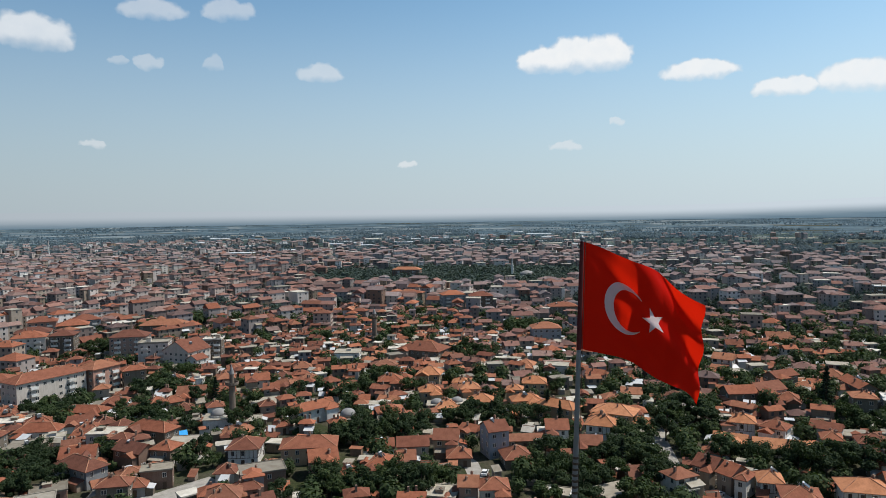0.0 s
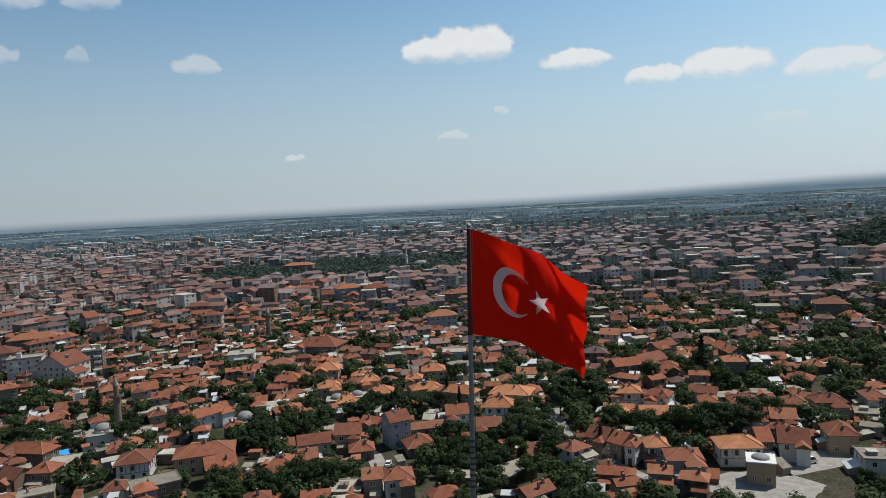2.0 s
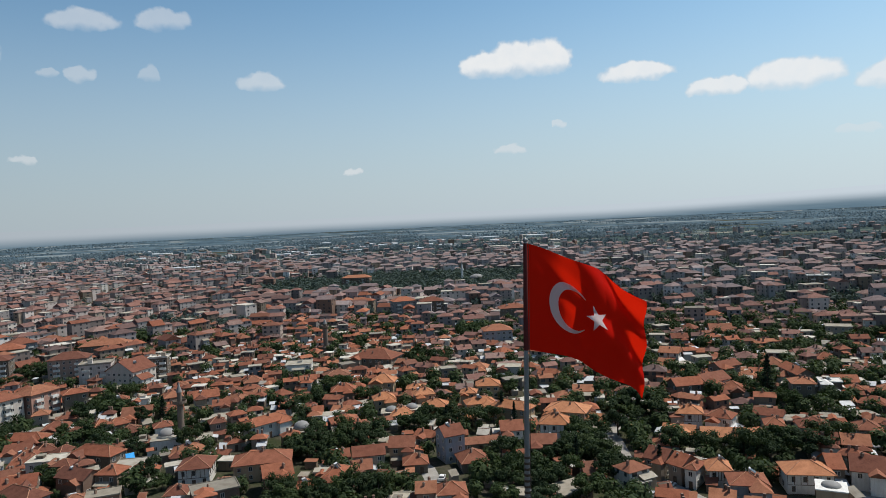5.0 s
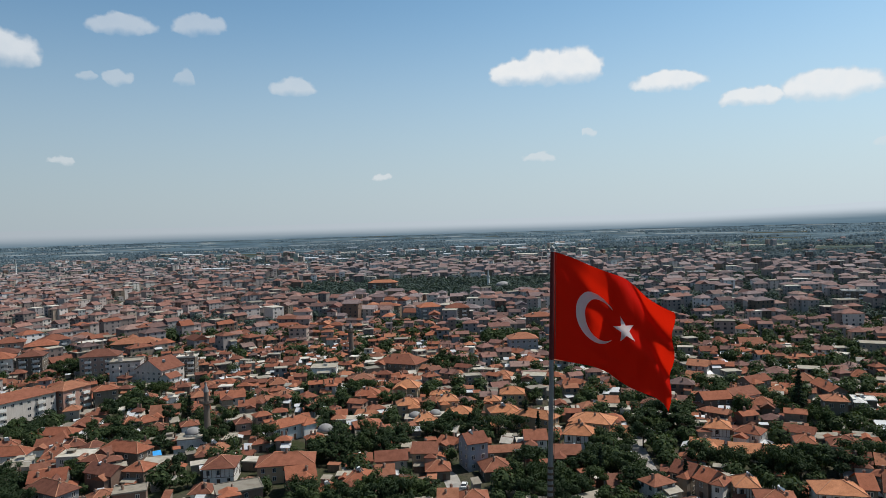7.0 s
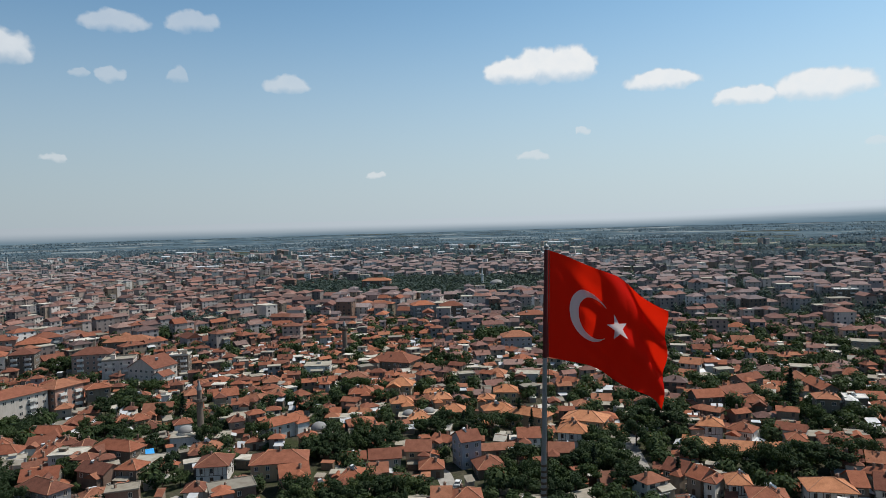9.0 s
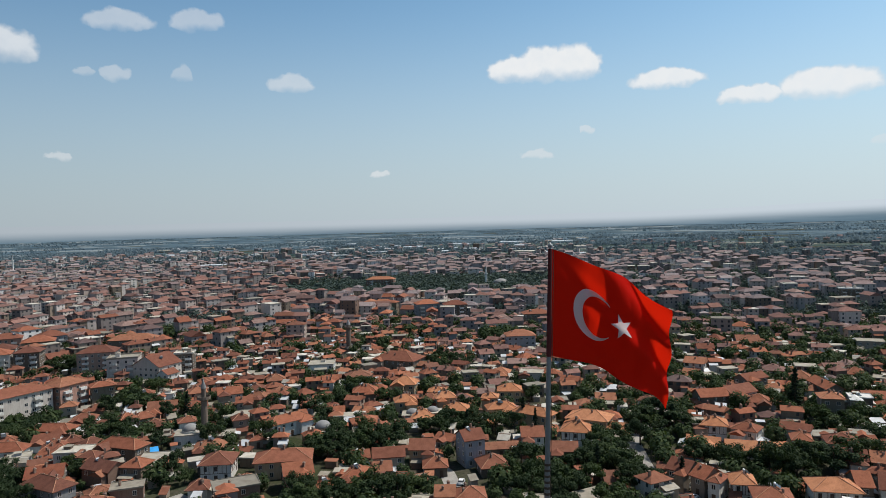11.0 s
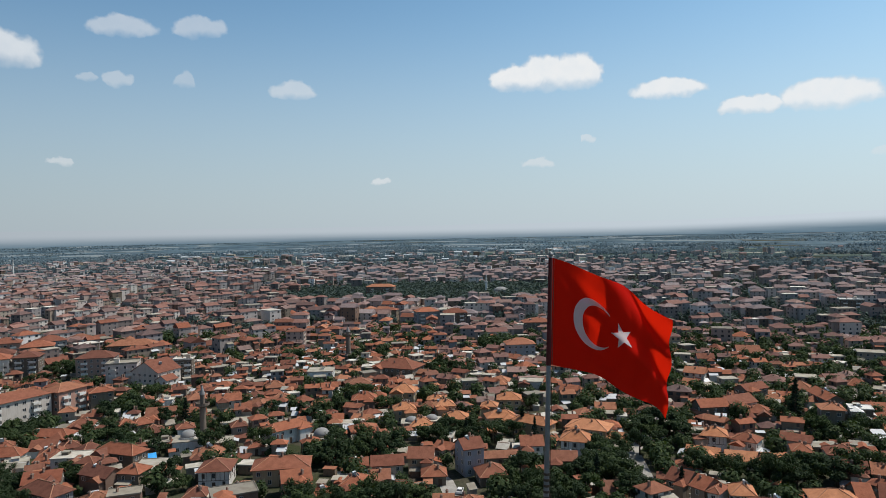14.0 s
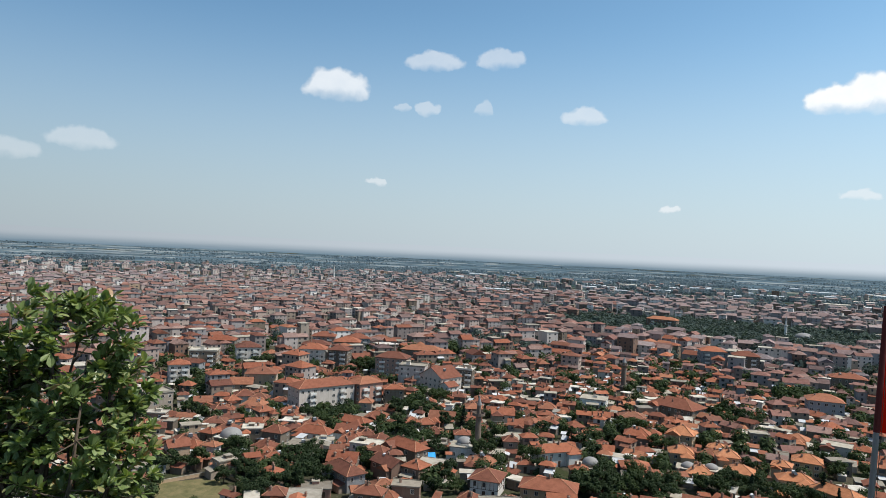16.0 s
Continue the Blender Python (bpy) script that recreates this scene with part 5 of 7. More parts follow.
def tree_meshes(seed, tall, wide, leaves, size, conifer=False, mat=None):
    """Trunk with limbs, and a crown of many small leaf clumps with gaps."""
    rnd = random.Random(seed)
    trunk = Heap()
    bend = [(rnd.uniform(-.15, .15), rnd.uniform(-.15, .15)) for _ in range(3)]
    pts = [(0, 0, -0.6), (bend[0][0], bend[0][1], tall * 0.3), (bend[1][0] * 2, bend[1][1] * 2, tall * 0.6), (bend[2][0] * 2, bend[2][1] * 2, tall * 0.92)]
    trunk.tube(pts, [0.035 * tall, 0.026 * tall, 0.016 * tall, 0.004 * tall], 6)
    blobs = []
    if conifer:
        for i in range(int(tall * 3.2)):
            u = 0.1 + 0.9 * (i / (tall * 3.2))
            a = i * 2.4
            rr = wide / 2 * (1 - u) * rnd.uniform(0.65, 1.05) + 0.15
            z = tall * u
            tip = (rr * math.cos(a), rr * math.sin(a), z - rr * 0.25)
            trunk.tube([(0, 0, z), tip], [0.05, 0.012], 3, cap=False)
            for s in (0.35, 0.7, 1.0):
                blobs.append((tip[0] * s, tip[1] * s, z - rr * 0.25 * s, 0.2 + 0.22 * rr * (1.2 - s), 0.28))
    else:
        k = rnd.randint(7, 10)
        for i in range(k):
            a = i * 2.4 + rnd.uniform(-.4, .4)
            u = rnd.uniform(0.30, 0.75)
            rr = wide / 2 * rnd.uniform(0.45, 0.85)
            z0 = tall * u * 0.75
            tip = (rr * math.cos(a), rr * math.sin(a), min(tall * 0.92, z0 + tall * rnd.uniform(0.10, 0.35)))
            trunk.tube([(0, 0, z0), (tip[0] * 0.5, tip[1] * 0.5, (z0 + tip[2]) / 2 - 0.1), tip], [0.014 * tall, 0.008 * tall, 0.003 * tall], 4, cap=False)
            for _ in range(3):
                s = rnd.uniform(0.10, 0.17) * wide
                blobs.append((tip[0] + rnd.uniform(-.5, .5) * s * 2, tip[1] + rnd.uniform(-.5, .5) * s * 2, tip[2] + rnd.uniform(-.8, .6) * s, s, s * 0.8))
        for _ in range(5):
            s = rnd.uniform(0.12, 0.2) * wide
            blobs.append((rnd.uniform(-.2, .2) * wide, rnd.uniform(-.2, .2) * wide, tall * rnd.uniform(0.68, 0.95), s, s * 0.8))
    crown = Heap()
    per = max(3, leaves // len(blobs))
    for bx, by, bz, br, bh in blobs:
        for _ in range(per):
            q = Vector((rnd.gauss(0, 1), rnd.gauss(0, 1), rnd.gauss(0, 1))).normalized()
            ln = rnd.uniform(0.55, 1.08)
            p = Vector((bx + q.x * br * ln, by + q.y * br * ln, bz + q.z * bh * ln))
            nrm = (q + Vector((rnd.uniform(-.5, .5), rnd.uniform(-.5, .5), rnd.uniform(-.2, .8)))).normalized()
            a = nrm.orthogonal().normalized()
            a.rotate(Matrix.Rotation(rnd.uniform(0, 6.28), 3, nrm))
            b = nrm.cross(a)
            s = size * rnd.uniform(0.6, 1.3)
            crown.add([tuple(p - a * s), tuple(p + b * s * 0.95 + nrm * s * 0.2), tuple(p + a * s)], [(0, 1, 2)])
    return trunk.mesh("trunk", BARK), crown.mesh("crown", mat or (NEEDLE if conifer else LEAF))


BROAD = [tree_meshes(31 + i, 7.5, 7.0 + (i % 3), 2550, 0.35) for i in range(6)]
FIRS = [tree_meshes(61 + i, 14.0, 6.0, 4200, 0.27, True) for i in range(2)]
POPLARS = [tree_meshes(81, 11.0, 3.2, 2200, 0.25), tree_meshes(82, 10.0, 3.6, 2200, 0.25)]
count_trees = 0


def tree(x, y, s=1.0, kind="broad", label=""):
    global count_trees
    trunk, crown = trand.choice({"broad": BROAD, "fir": FIRS, "poplar": POPLARS}[kind])
    name = "fir_tree" if kind == "fir" else "tree"
    words = {"broad": "leafy dark green garden tree between houses", "fir": "tall dark green fir tree", "poplar": "slender upright green tree"}[kind]
    root = empty(name, pose(x, y, height(x, y), rz=trand.uniform(0, 360)), label or words, "tree", "trees of the town")
    root.scale = (s * trand.uniform(0.9, 1.15), s * trand.uniform(0.9, 1.15), s * trand.uniform(0.85, 1.15))
    child("trunk", trunk, root)
    child("crown", crown, root)
    count_trees += 1
    FOOT.append((x, y, 1.6 * s))


tree(141, 274, 1.15, "fir")
tree(68, 196, 0.8, "fir")
tree(46, 207, 0.75, "fir")
tree(79, 257, 1.7)
tree(84, 250, 1.4)
tree(72, 250, 1.4)
tree(52, 214, 1.2)
tree(57, 232, 1.3)
tree(88, 243, 1.3)
tree(30, 262, 0.8, "fir")
tree(33, 250, 0.7, "fir")
tree(-85, 246, 1.2)
tree(-88, 270, 1.3)
tree(20, 180, 1.2)
tree(30, 176, 1.2)
tree(42, 178, 1.2)
tree(24, 192, 1.1)
tree(108, 205, 1.3)
tree(117, 203, 1.4)
tree(126, 206, 1.3)
tree(99, 204, 1.2)

def garden_tree(x, y, s):
    if free(x, y, 0.7 * s):
        tree(x, y, s)


tree(-130.4, 192.7, 0.83)
tree(-122.0, 192.7, 0.94)
tree(-128.2, 184.5, 0.88)
tree(-134.4, 204.1, 0.96)
tree(-43.0, 187.6, 0.97)
tree(-36.3, 186.0, 0.77)
tree(-28.3, 184.4, 0.75)
tree(-20.8, 187.5, 1.04)
tree(-14.0, 192.5, 0.84)
tree(-34.3, 192.5, 0.83)
tree(18.1, 201.1, 1.10)
tree(24.5, 205.8, 0.91)
tree(27.7, 198.8, 1.04)
tree(20.4, 192.4, 0.92)
tree(-39.8, 249.8, 0.97)
tree(-31.0, 246.2, 0.80)
tree(-23.1, 249.5, 0.97)
tree(-55.1, 286.2, 1.05)
tree(-44.4, 295.5, 0.93)
tree(2.0, 260.1, 1.01)
tree(9.7, 263.9, 0.98)
tree(-140.4, 272.0, 0.77)
tree(-129.4, 263.7, 1.02)
tree(-112.3, 296.9, 0.96)
tree(-84.9, 206.3, 0.86)
tree(-81.1, 210.2, 0.76)
tree(-87.7, 216.5, 1.05)
tree(-51.7, 184.4, 0.92)
tree(81.1, 262.0, 1.25)
tree(74.4, 251.5, 1.25)
tree(78.1, 242.7, 1.00)
tree(67.2, 235.1, 1.25)
tree(46.4, 216.0, 1.25)
tree(52.8, 218.8, 1.25)
tree(53.5, 207.4, 1.25)
tree(77.8, 213.0, 1.06)
tree(84.1, 214.2, 1.00)
tree(88.2, 210.1, 1.07)
tree(93.4, 208.7, 0.89)
tree(97.3, 204.7, 1.03)
tree(103.2, 208.8, 0.91)
tree(103.0, 199.2, 1.08)
tree(136.7, 251.7, 1.06)
tree(145.7, 250.7, 0.78)
tree(153.6, 251.8, 0.80)
tree(116.2, 238.9, 0.83)
tree(200.9, 251.7, 1.09)
tree(200.7, 242.3, 0.90)
tree(189.7, 244.0, 0.97)
tree(173.2, 231.9, 0.86)
tree(220.6, 266.2, 0.93)
tree(157.1, 185.4, 0.89)
tree(163.1, 194.9, 1.07)
tree(-137.3, 180.2, 0.99)
tree(-136.9, 189.2, 1.08)
tree(-147.4, 186.7, 1.05)
tree(-140.9, 208.4, 1.10)
tree(-134.8, 210.3, 0.98)
tree(-155.8, 197.1, 0.81)
tree(-170.6, 208.4, 1.05)
tree(-164.7, 279.5, 1.09)
tree(-171.7, 271.1, 1.07)
tree(-161.3, 264.2, 0.95)
tree(-124.0, 145.2, 1.00)
tree(-114.0, 155.7, 0.82)
tree(-154.3, 125.3, 1.04)
tree(-163.8, 151.3, 0.95)
# west gardens
garden_tree(-165.0, 204.8, 0.99)
garden_tree(-155.9, 199.8, 0.96)
garden_tree(-148.5, 187.7, 0.89)
garden_tree(-139.7, 188.2, 1.11)
garden_tree(-135.0, 191.0, 0.85)
garden_tree(-126.0, 184.6, 1.00)
garden_tree(-130.6, 195.1, 1.12)
garden_tree(-133.3, 204.4, 0.87)
garden_tree(-122.3, 192.0, 1.02)
garden_tree(-131.3, 180.1, 1.03)
garden_tree(-132.5, 173.4, 0.86)
garden_tree(-222.5, 240.1, 0.96)
garden_tree(-256.0, 292.8, 1.06)
garden_tree(-260.2, 279.9, 0.99)
garden_tree(-278.7, 358.4, 1.07)
garden_tree(-288.8, 350.1, 0.90)
garden_tree(-216.6, 386.7, 0.92)
garden_tree(-217.9, 374.9, 0.88)
garden_tree(-219.2, 363.6, 1.00)
garden_tree(-210.9, 391.3, 1.13)
garden_tree(-154.2, 267.4, 1.03)
garden_tree(-161.1, 269.1, 1.08)
garden_tree(-150.1, 275.3, 0.97)
garden_tree(-126.4, 256.8, 1.07)
garden_tree(-118.2, 251.7, 0.88)
garden_tree(-217.3, 239.7, 0.94)
garden_tree(-165.9, 184.2, 1.05)
garden_tree(-161.3, 172.9, 1.07)
garden_tree(-172.9, 179.9, 0.98)
garden_tree(-150.1, 179.8, 0.88)
garden_tree(-159.9, 195.6, 0.93)
garden_tree(-371.6, 585.2, 0.91)
garden_tree(-398.2, 534.4, 0.93)
garden_tree(-442.7, 603.3, 1.09)
garden_tree(-423.2, 626.7, 0.91)
garden_tree(-440.9, 488.2, 1.12)
garden_tree(-273.3, 362.8, 1.11)
garden_tree(-136.1, 275.9, 0.87)
garden_tree(-146.6, 318.8, 0.96)
garden_tree(-132.6, 305.3, 1.00)
garden_tree(-164.4, 269.5, 0.86)
garden_tree(-141.2, 199.5, 0.98)
# belts of garden trees between the rows
garden_tree(-43.8, 235.9, 1.10)
garden_tree(-38.5, 235.4, 1.14)
garden_tree(-33.9, 239.3, 1.06)
garden_tree(-28.7, 240.8, 1.05)
garden_tree(-23.7, 242.3, 1.02)
garden_tree(-18.4, 244.4, 1.20)
garden_tree(-13.3, 248.0, 0.99)
garden_tree(-7.9, 254.5, 0.94)
garden_tree(-2.4, 254.0, 0.98)
garden_tree(1.9, 261.0, 0.98)
garden_tree(10.2, 252.7, 1.00)
garden_tree(-39.8, 228.9, 0.98)
garden_tree(-34.9, 230.8, 0.93)
garden_tree(-29.7, 232.1, 1.00)
garden_tree(-24.4, 233.5, 0.99)
garden_tree(-19.4, 236.7, 1.07)
garden_tree(-42.4, 195.2, 0.96)
garden_tree(-38.8, 197.5, 0.92)
garden_tree(-34.0, 193.7, 0.96)
garden_tree(-30.1, 196.9, 1.06)
garden_tree(-25.0, 192.2, 1.02)
garden_tree(-20.8, 195.3, 1.12)
garden_tree(-16.2, 191.5, 1.14)
garden_tree(-12.0, 193.7, 1.02)
garden_tree(-7.9, 196.8, 0.93)
garden_tree(-39.6, 189.2, 1.12)
garden_tree(-30.9, 188.6, 1.13)
garden_tree(-22.2, 187.9, 1.02)
garden_tree(-13.5, 187.3, 1.10)
garden_tree(-45.4, 326.5, 0.99)
garden_tree(-38.9, 303.8, 1.17)
garden_tree(-32.2, 303.0, 1.15)
garden_tree(-26.2, 296.3, 1.14)
garden_tree(-37.1, 317.4, 1.19)
garden_tree(-2.5, 393.3, 0.97)
garden_tree(3.2, 379.1, 1.06)
garden_tree(9.6, 365.6, 1.12)
garden_tree(-0.1, 361.1, 1.14)
garden_tree(34.9, 308.4, 1.02)
garden_tree(38.1, 300.6, 0.94)
garden_tree(18.5, 251.8, 1.09)
garden_tree(25.8, 255.5, 0.93)
garden_tree(24.1, 218.1, 1.11)
garden_tree(12.7, 219.1, 0.90)
garden_tree(31.8, 199.5, 1.04)
garden_tree(34.8, 196.1, 1.04)
garden_tree(37.2, 191.6, 0.94)
garden_tree(31.9, 188.7, 1.04)
garden_tree(40.6, 196.5, 1.05)
garden_tree(38.7, 221.8, 1.01)
garden_tree(41.6, 213.4, 1.17)
garden_tree(51.3, 232.5, 1.16)
garden_tree(52.9, 223.4, 1.17)
garden_tree(55.8, 220.2, 0.97)
garden_tree(57.2, 212.0, 0.91)
garden_tree(46.2, 210.4, 1.01)
garden_tree(47.9, 199.6, 0.93)
garden_tree(52.6, 195.6, 1.11)
garden_tree(58.7, 199.6, 0.98)
# beside the square
garden_tree(112.7, 157.6, 0.96)
garden_tree(114.2, 154.2, 0.90)
garden_tree(119.9, 156.4, 1.05)
garden_tree(119.6, 151.0, 0.89)
garden_tree(106.8, 152.6, 0.95)
garden_tree(109.6, 151.2, 0.90)
garden_tree(112.8, 149.3, 0.92)
garden_tree(116.8, 163.1, 1.09)
garden_tree(129.2, 150.1, 0.83)
garden_tree(123.6, 146.4, 0.93)
garden_tree(134.4, 152.4, 0.87)
garden_tree(144.7, 168.1, 0.90)
garden_tree(152.0, 173.1, 1.10)
garden_tree(121.6, 148.6, 0.90)
# yards in the west
garden_tree(-175.8, 274.8, 0.86)
garden_tree(-167.2, 270.0, 0.92)
garden_tree(-163.7, 273.5, 0.86)
garden_tree(-155.3, 268.8, 0.92)
garden_tree(-150.2, 273.7, 0.97)
garden_tree(-163.5, 258.5, 0.99)
garden_tree(-159.8, 278.8, 0.88)
garden_tree(-151.8, 305.0, 0.91)
garden_tree(-145.3, 307.2, 0.85)
garden_tree(-140.5, 310.7, 1.04)
garden_tree(-138.8, 319.0, 0.89)
garden_tree(-143.4, 292.6, 1.06)
garden_tree(-111.8, 295.6, 0.82)
garden_tree(-102.5, 281.1, 0.80)
garden_tree(-236.8, 387.4, 0.93)
garden_tree(-231.0, 391.3, 0.93)
garden_tree(-225.2, 395.2, 1.03)
garden_tree(-217.4, 398.9, 1.06)
garden_tree(-149.9, 281.9, 0.95)
garden_tree(-172.6, 264.5, 0.89)
garden_tree(-138.1, 330.1, 1.01)
garden_tree(-142.8, 277.0, 0.94)
garden_tree(-102.4, 261.2, 0.88)
garden_tree(-96.4, 313.8, 0.90)
garden_tree(-87.5, 300.5, 0.80)
garden_tree(-115.1, 282.4, 1.01)
garden_tree(-121.0, 259.4, 0.81)
garden_tree(-138.9, 215.8, 0.86)
garden_tree(-131.0, 210.3, 0.99)
garden_tree(-143.4, 218.7, 0.99)
garden_tree(-88.2, 271.3, 0.99)
garden_tree(-67.2, 250.5, 0.99)
garden_tree(-61.3, 243.2, 1.04)
garden_tree(-80.6, 208.6, 1.08)
garden_tree(-76.2, 203.6, 1.09)
garden_tree(-79.7, 201.6, 0.92)


def lushness(x, y):
    """How much of the plot is garden: more to the east, less among the blocks to the west."""
    a = math.degrees(math.atan2(x, y))
    r = math.hypot(x, y)
    g = 0.42 + 0.25 * noise.noise((x * 0.012, y * 0.012, 5.0))
    g += 0.23 * max(0, min(1, (a - 5) / 15))
    g += 0.06 * max(0, min(1, a / 10)) * max(0, min(1, (r - 270) / 60)) * (1 if r < 520 else 0)
    return g


# houses that fill the plots between, the near ones singly
frand = random.Random(77)
near_done = 0


def street_grid(r0, r1, step):
    """Jittered plots of the town between two distances."""
    out = []
    k = int(r1 / step) + 1
    for i in range(-k, k + 1):
        for j in range(0, k + 1):
            x = (i + frand.uniform(-.3, .3)) * step
            y = (j + frand.uniform(-.3, .3)) * step
            r, a = math.hypot(x, y), math.degrees(math.atan2(x, y))
            if r0 < r < r1 and -84 < a < 50:
                out.append((x, y, r, a))
    return out


for x, y, r, a in street_grid(172, 420, 9.0):
    if frand.random() < lushness(x, y):
        continue
    w = frand.uniform(5.2, 9.0)
    if not free(x, y, w * 0.5) or (-170 < x < -140 and y < 184):
        continue
    tall = 1 if frand.random() < 0.7 else 2
    if a < -36 and r > 330:
        tall = frand.choice((2, 3, 3, 4))
        w = frand.uniform(10, 14) if tall > 2 else w
        if not free(x, y, w * 0.55):
            continue
    if near_done < 190 and r < 345:
        house(x, y, w, w * frand.uniform(0.7, 0.95), tall, -a * 0.85 + frand.uniform(-35, 35), "flat" if frand.random() < 0.22 else "hip")
        near_done += 1


def far_town():
    """The rest of the town, joined: walls, tiled roofs, flat roofs and windows."""
    h = Heap()
    rnd = random.Random(99)

    def lump(x, y, w, d, st, rot, flat, far):
        z, r_ = height(x, y), math.hypot(x, y)
        c, s = math.cos(radians(rot)), math.sin(radians(rot))
        tall = st * (2.6 if st < 3 else 2.9) + rnd.uniform(0.0, 0.45)

        def put(vs):
            return [(x + c * p - s * q, y + s * p + c * q, z + t) for p, q, t in vs]

        a, b = w / 2, d / 2
        h.add(put([(-a, -b, -3), (a, -b, -3), (a, b, -3), (-a, b, -3), (-a, -b, tall), (a, -b, tall), (a, b, tall), (-a, b, tall)]),
              [(0, 1, 5, 4), (1, 2, 6, 5), (2, 3, 7, 6), (3, 0, 4, 7), (4, 5, 6, 7)], (9 if r_ > 540 and rnd.random() < (0.6 if math.atan2(x, y) > -0.16 else 0.30 if math.atan2(x, y) > -0.5 else 0.55) else 7) if rnd.random() < (0.85 if far else 0.4 if st > 2 else 0) else 0)
        if flat:
            o = 0.3
            h.add(put([(-a - o, -b - o, tall), (a + o, -b - o, tall), (a + o, b + o, tall), (-a - o, b + o, tall), (-a - o, -b - o, tall + .4), (a + o, -b - o, tall + .4),
                       (a + o, b + o, tall + .4), (-a - o, b + o, tall + .4)]), [(3, 2, 1, 0), (4, 5, 6, 7), (0, 1, 5, 4), (1, 2, 6, 5), (2, 3, 7, 6), (3, 0, 4, 7)], 2)
        else:
            v, f = hip_roof(w, d, 0.5, (min(w, d) / 2 + 0.5) * (rnd.uniform(0.50, 0.62) if st < 3 else rnd.uniform(0.38, 0.48)))
            if rnd.random() < (0.5 if st < 3 else 0.35):
                # gabled: the ridge runs through to both ends
                o, k = 0.4, (d / 2) * rnd.uniform(0.5, 0.62)
                v = [(-a - o, -b - o, -.16), (a + o, -b - o, -.16), (a + o, b + o, -.16), (-a - o, b + o, -.16), (-a - o, -b - o, 0), (a + o, -b - o, 0), (a + o, b + o, 0), (-a - o, b + o, 0),
                     (-a - o, 0, k), (a + o, 0, k)]
                f = [(3, 2, 1, 0), (0, 1, 5, 4), (1, 2, 6, 9, 5), (2, 3, 7, 6), (3, 0, 4, 8, 7), (4, 5, 9, 8), (6, 7, 8, 9)]
            # with distance more roofs take the tile copies that carry painted haze
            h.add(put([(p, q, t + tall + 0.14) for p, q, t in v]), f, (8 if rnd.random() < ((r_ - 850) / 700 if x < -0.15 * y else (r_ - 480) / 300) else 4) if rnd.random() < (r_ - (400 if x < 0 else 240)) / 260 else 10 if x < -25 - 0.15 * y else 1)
            if not far and rnd.random() < 0.6:
                # an annex with its own lean-to roof
                p, q, e, g = rnd.choice((-1, 1)) * a * 0.5, -b - 1.1, rnd.uniform(1.3, 2.4), tall * rnd.uniform(0.55, 0.85)
                h.add(put([(p - e, q - 1.1, -2), (p + e, q - 1.1, -2), (p + e, q + 1.1, -2), (p - e, q + 1.1, -2), (p - e, q - 1.1, g - .4), (p + e, q - 1.1, g - .4), (p + e, q + 1.1, g + .3), (p - e, q + 1.1, g + .3)]),
                      [(0, 1, 5, 4), (1, 2, 6, 5), (3, 0, 4, 7)], 0)
                e += 0.3
                h.add(put([(p - e, q - 1.5, g - .5), (p + e, q - 1.5, g - .5), (p + e, q + 1.1, g + .32), (p - e, q + 1.1, g + .32), (p - e, q - 1.5, g - .36), (p + e, q - 1.5, g - .36), (p + e, q + 1.1, g + .46), (p - e, q + 1.1, g + .46)]),
                      [(3, 2, 1, 0), (4, 5, 6, 7), (0, 1, 5, 4), (1, 2, 6, 5), (2, 3, 7, 6), (3, 0, 4, 7)], rnd.choice((1, 1, 2, 6)))
            if not far:
                for _ in range(rnd.choice((1, 2))):
                    p, q = rnd.uniform(-.3, .3) * w, rnd.uniform(-.3, .3) * d
                    k = tall + 0.3
                    h.add(put([(p - .3, q - .3, k), (p + .3, q - .3, k), (p + .3, q + .3, k), (p - .3, q + .3, k), (p - .3, q - .3, k + 2.4), (p + .3, q - .3, k + 2.4),
                               (p + .3, q + .3, k + 2.4), (p - .3, q + .3, k + 2.4)]), [(4, 5, 6, 7), (0, 1, 5, 4), (1, 2, 6, 5), (2, 3, 7, 6), (3, 0, 4, 7)], 5)
        step = 3.0 if not far else 3.8 if r_ < 900 else 6.5
        for side, (span_, off) in enumerate(((w, b), (d, a), (d, a))):
            nx, ny = ((s, -c), (c, s), (-c, -s))[side]
            if nx * x + ny * y > 0:
                continue            # turned away from the hill
            k = max(1, int(span_ / step))
            for fl in range(st):
                z0 = fl * 2.9 + 1.0
                for i in range(k):
                    if rnd.random() < 0.15:
                        continue
                    u = (i + 0.5) / k * span_ - span_ / 2
                    hw = rnd.choice((0.5, 0.6, 0.9)) * (1.0 if r_ < 900 else 1.4)
                    e = off + 0.05
                    q = [(u - hw, z0), (u + hw, z0), (u + hw, z0 + 1.4), (u - hw, z0 + 1.4)]
                    vs = [(p, -e, t) for p, t in q] if side == 0 else [(e, p, t) for p, t in q] if side == 1 else [(-e, -p, t) for p, t in q]
                    h.add(put(vs), [(0, 1, 2, 3)], 3)

    def park(x, y):
        if any((x - p) ** 2 + ((y - q) * 0.6) ** 2 < k * k for p, q, k in GROVES):
            return True
        return ((x + 15) / 190) ** 2 + ((y - 850) / 125) ** 2 < 1 or ((x - 640) / 185) ** 2 + ((y - 575) / 185) ** 2 < 1

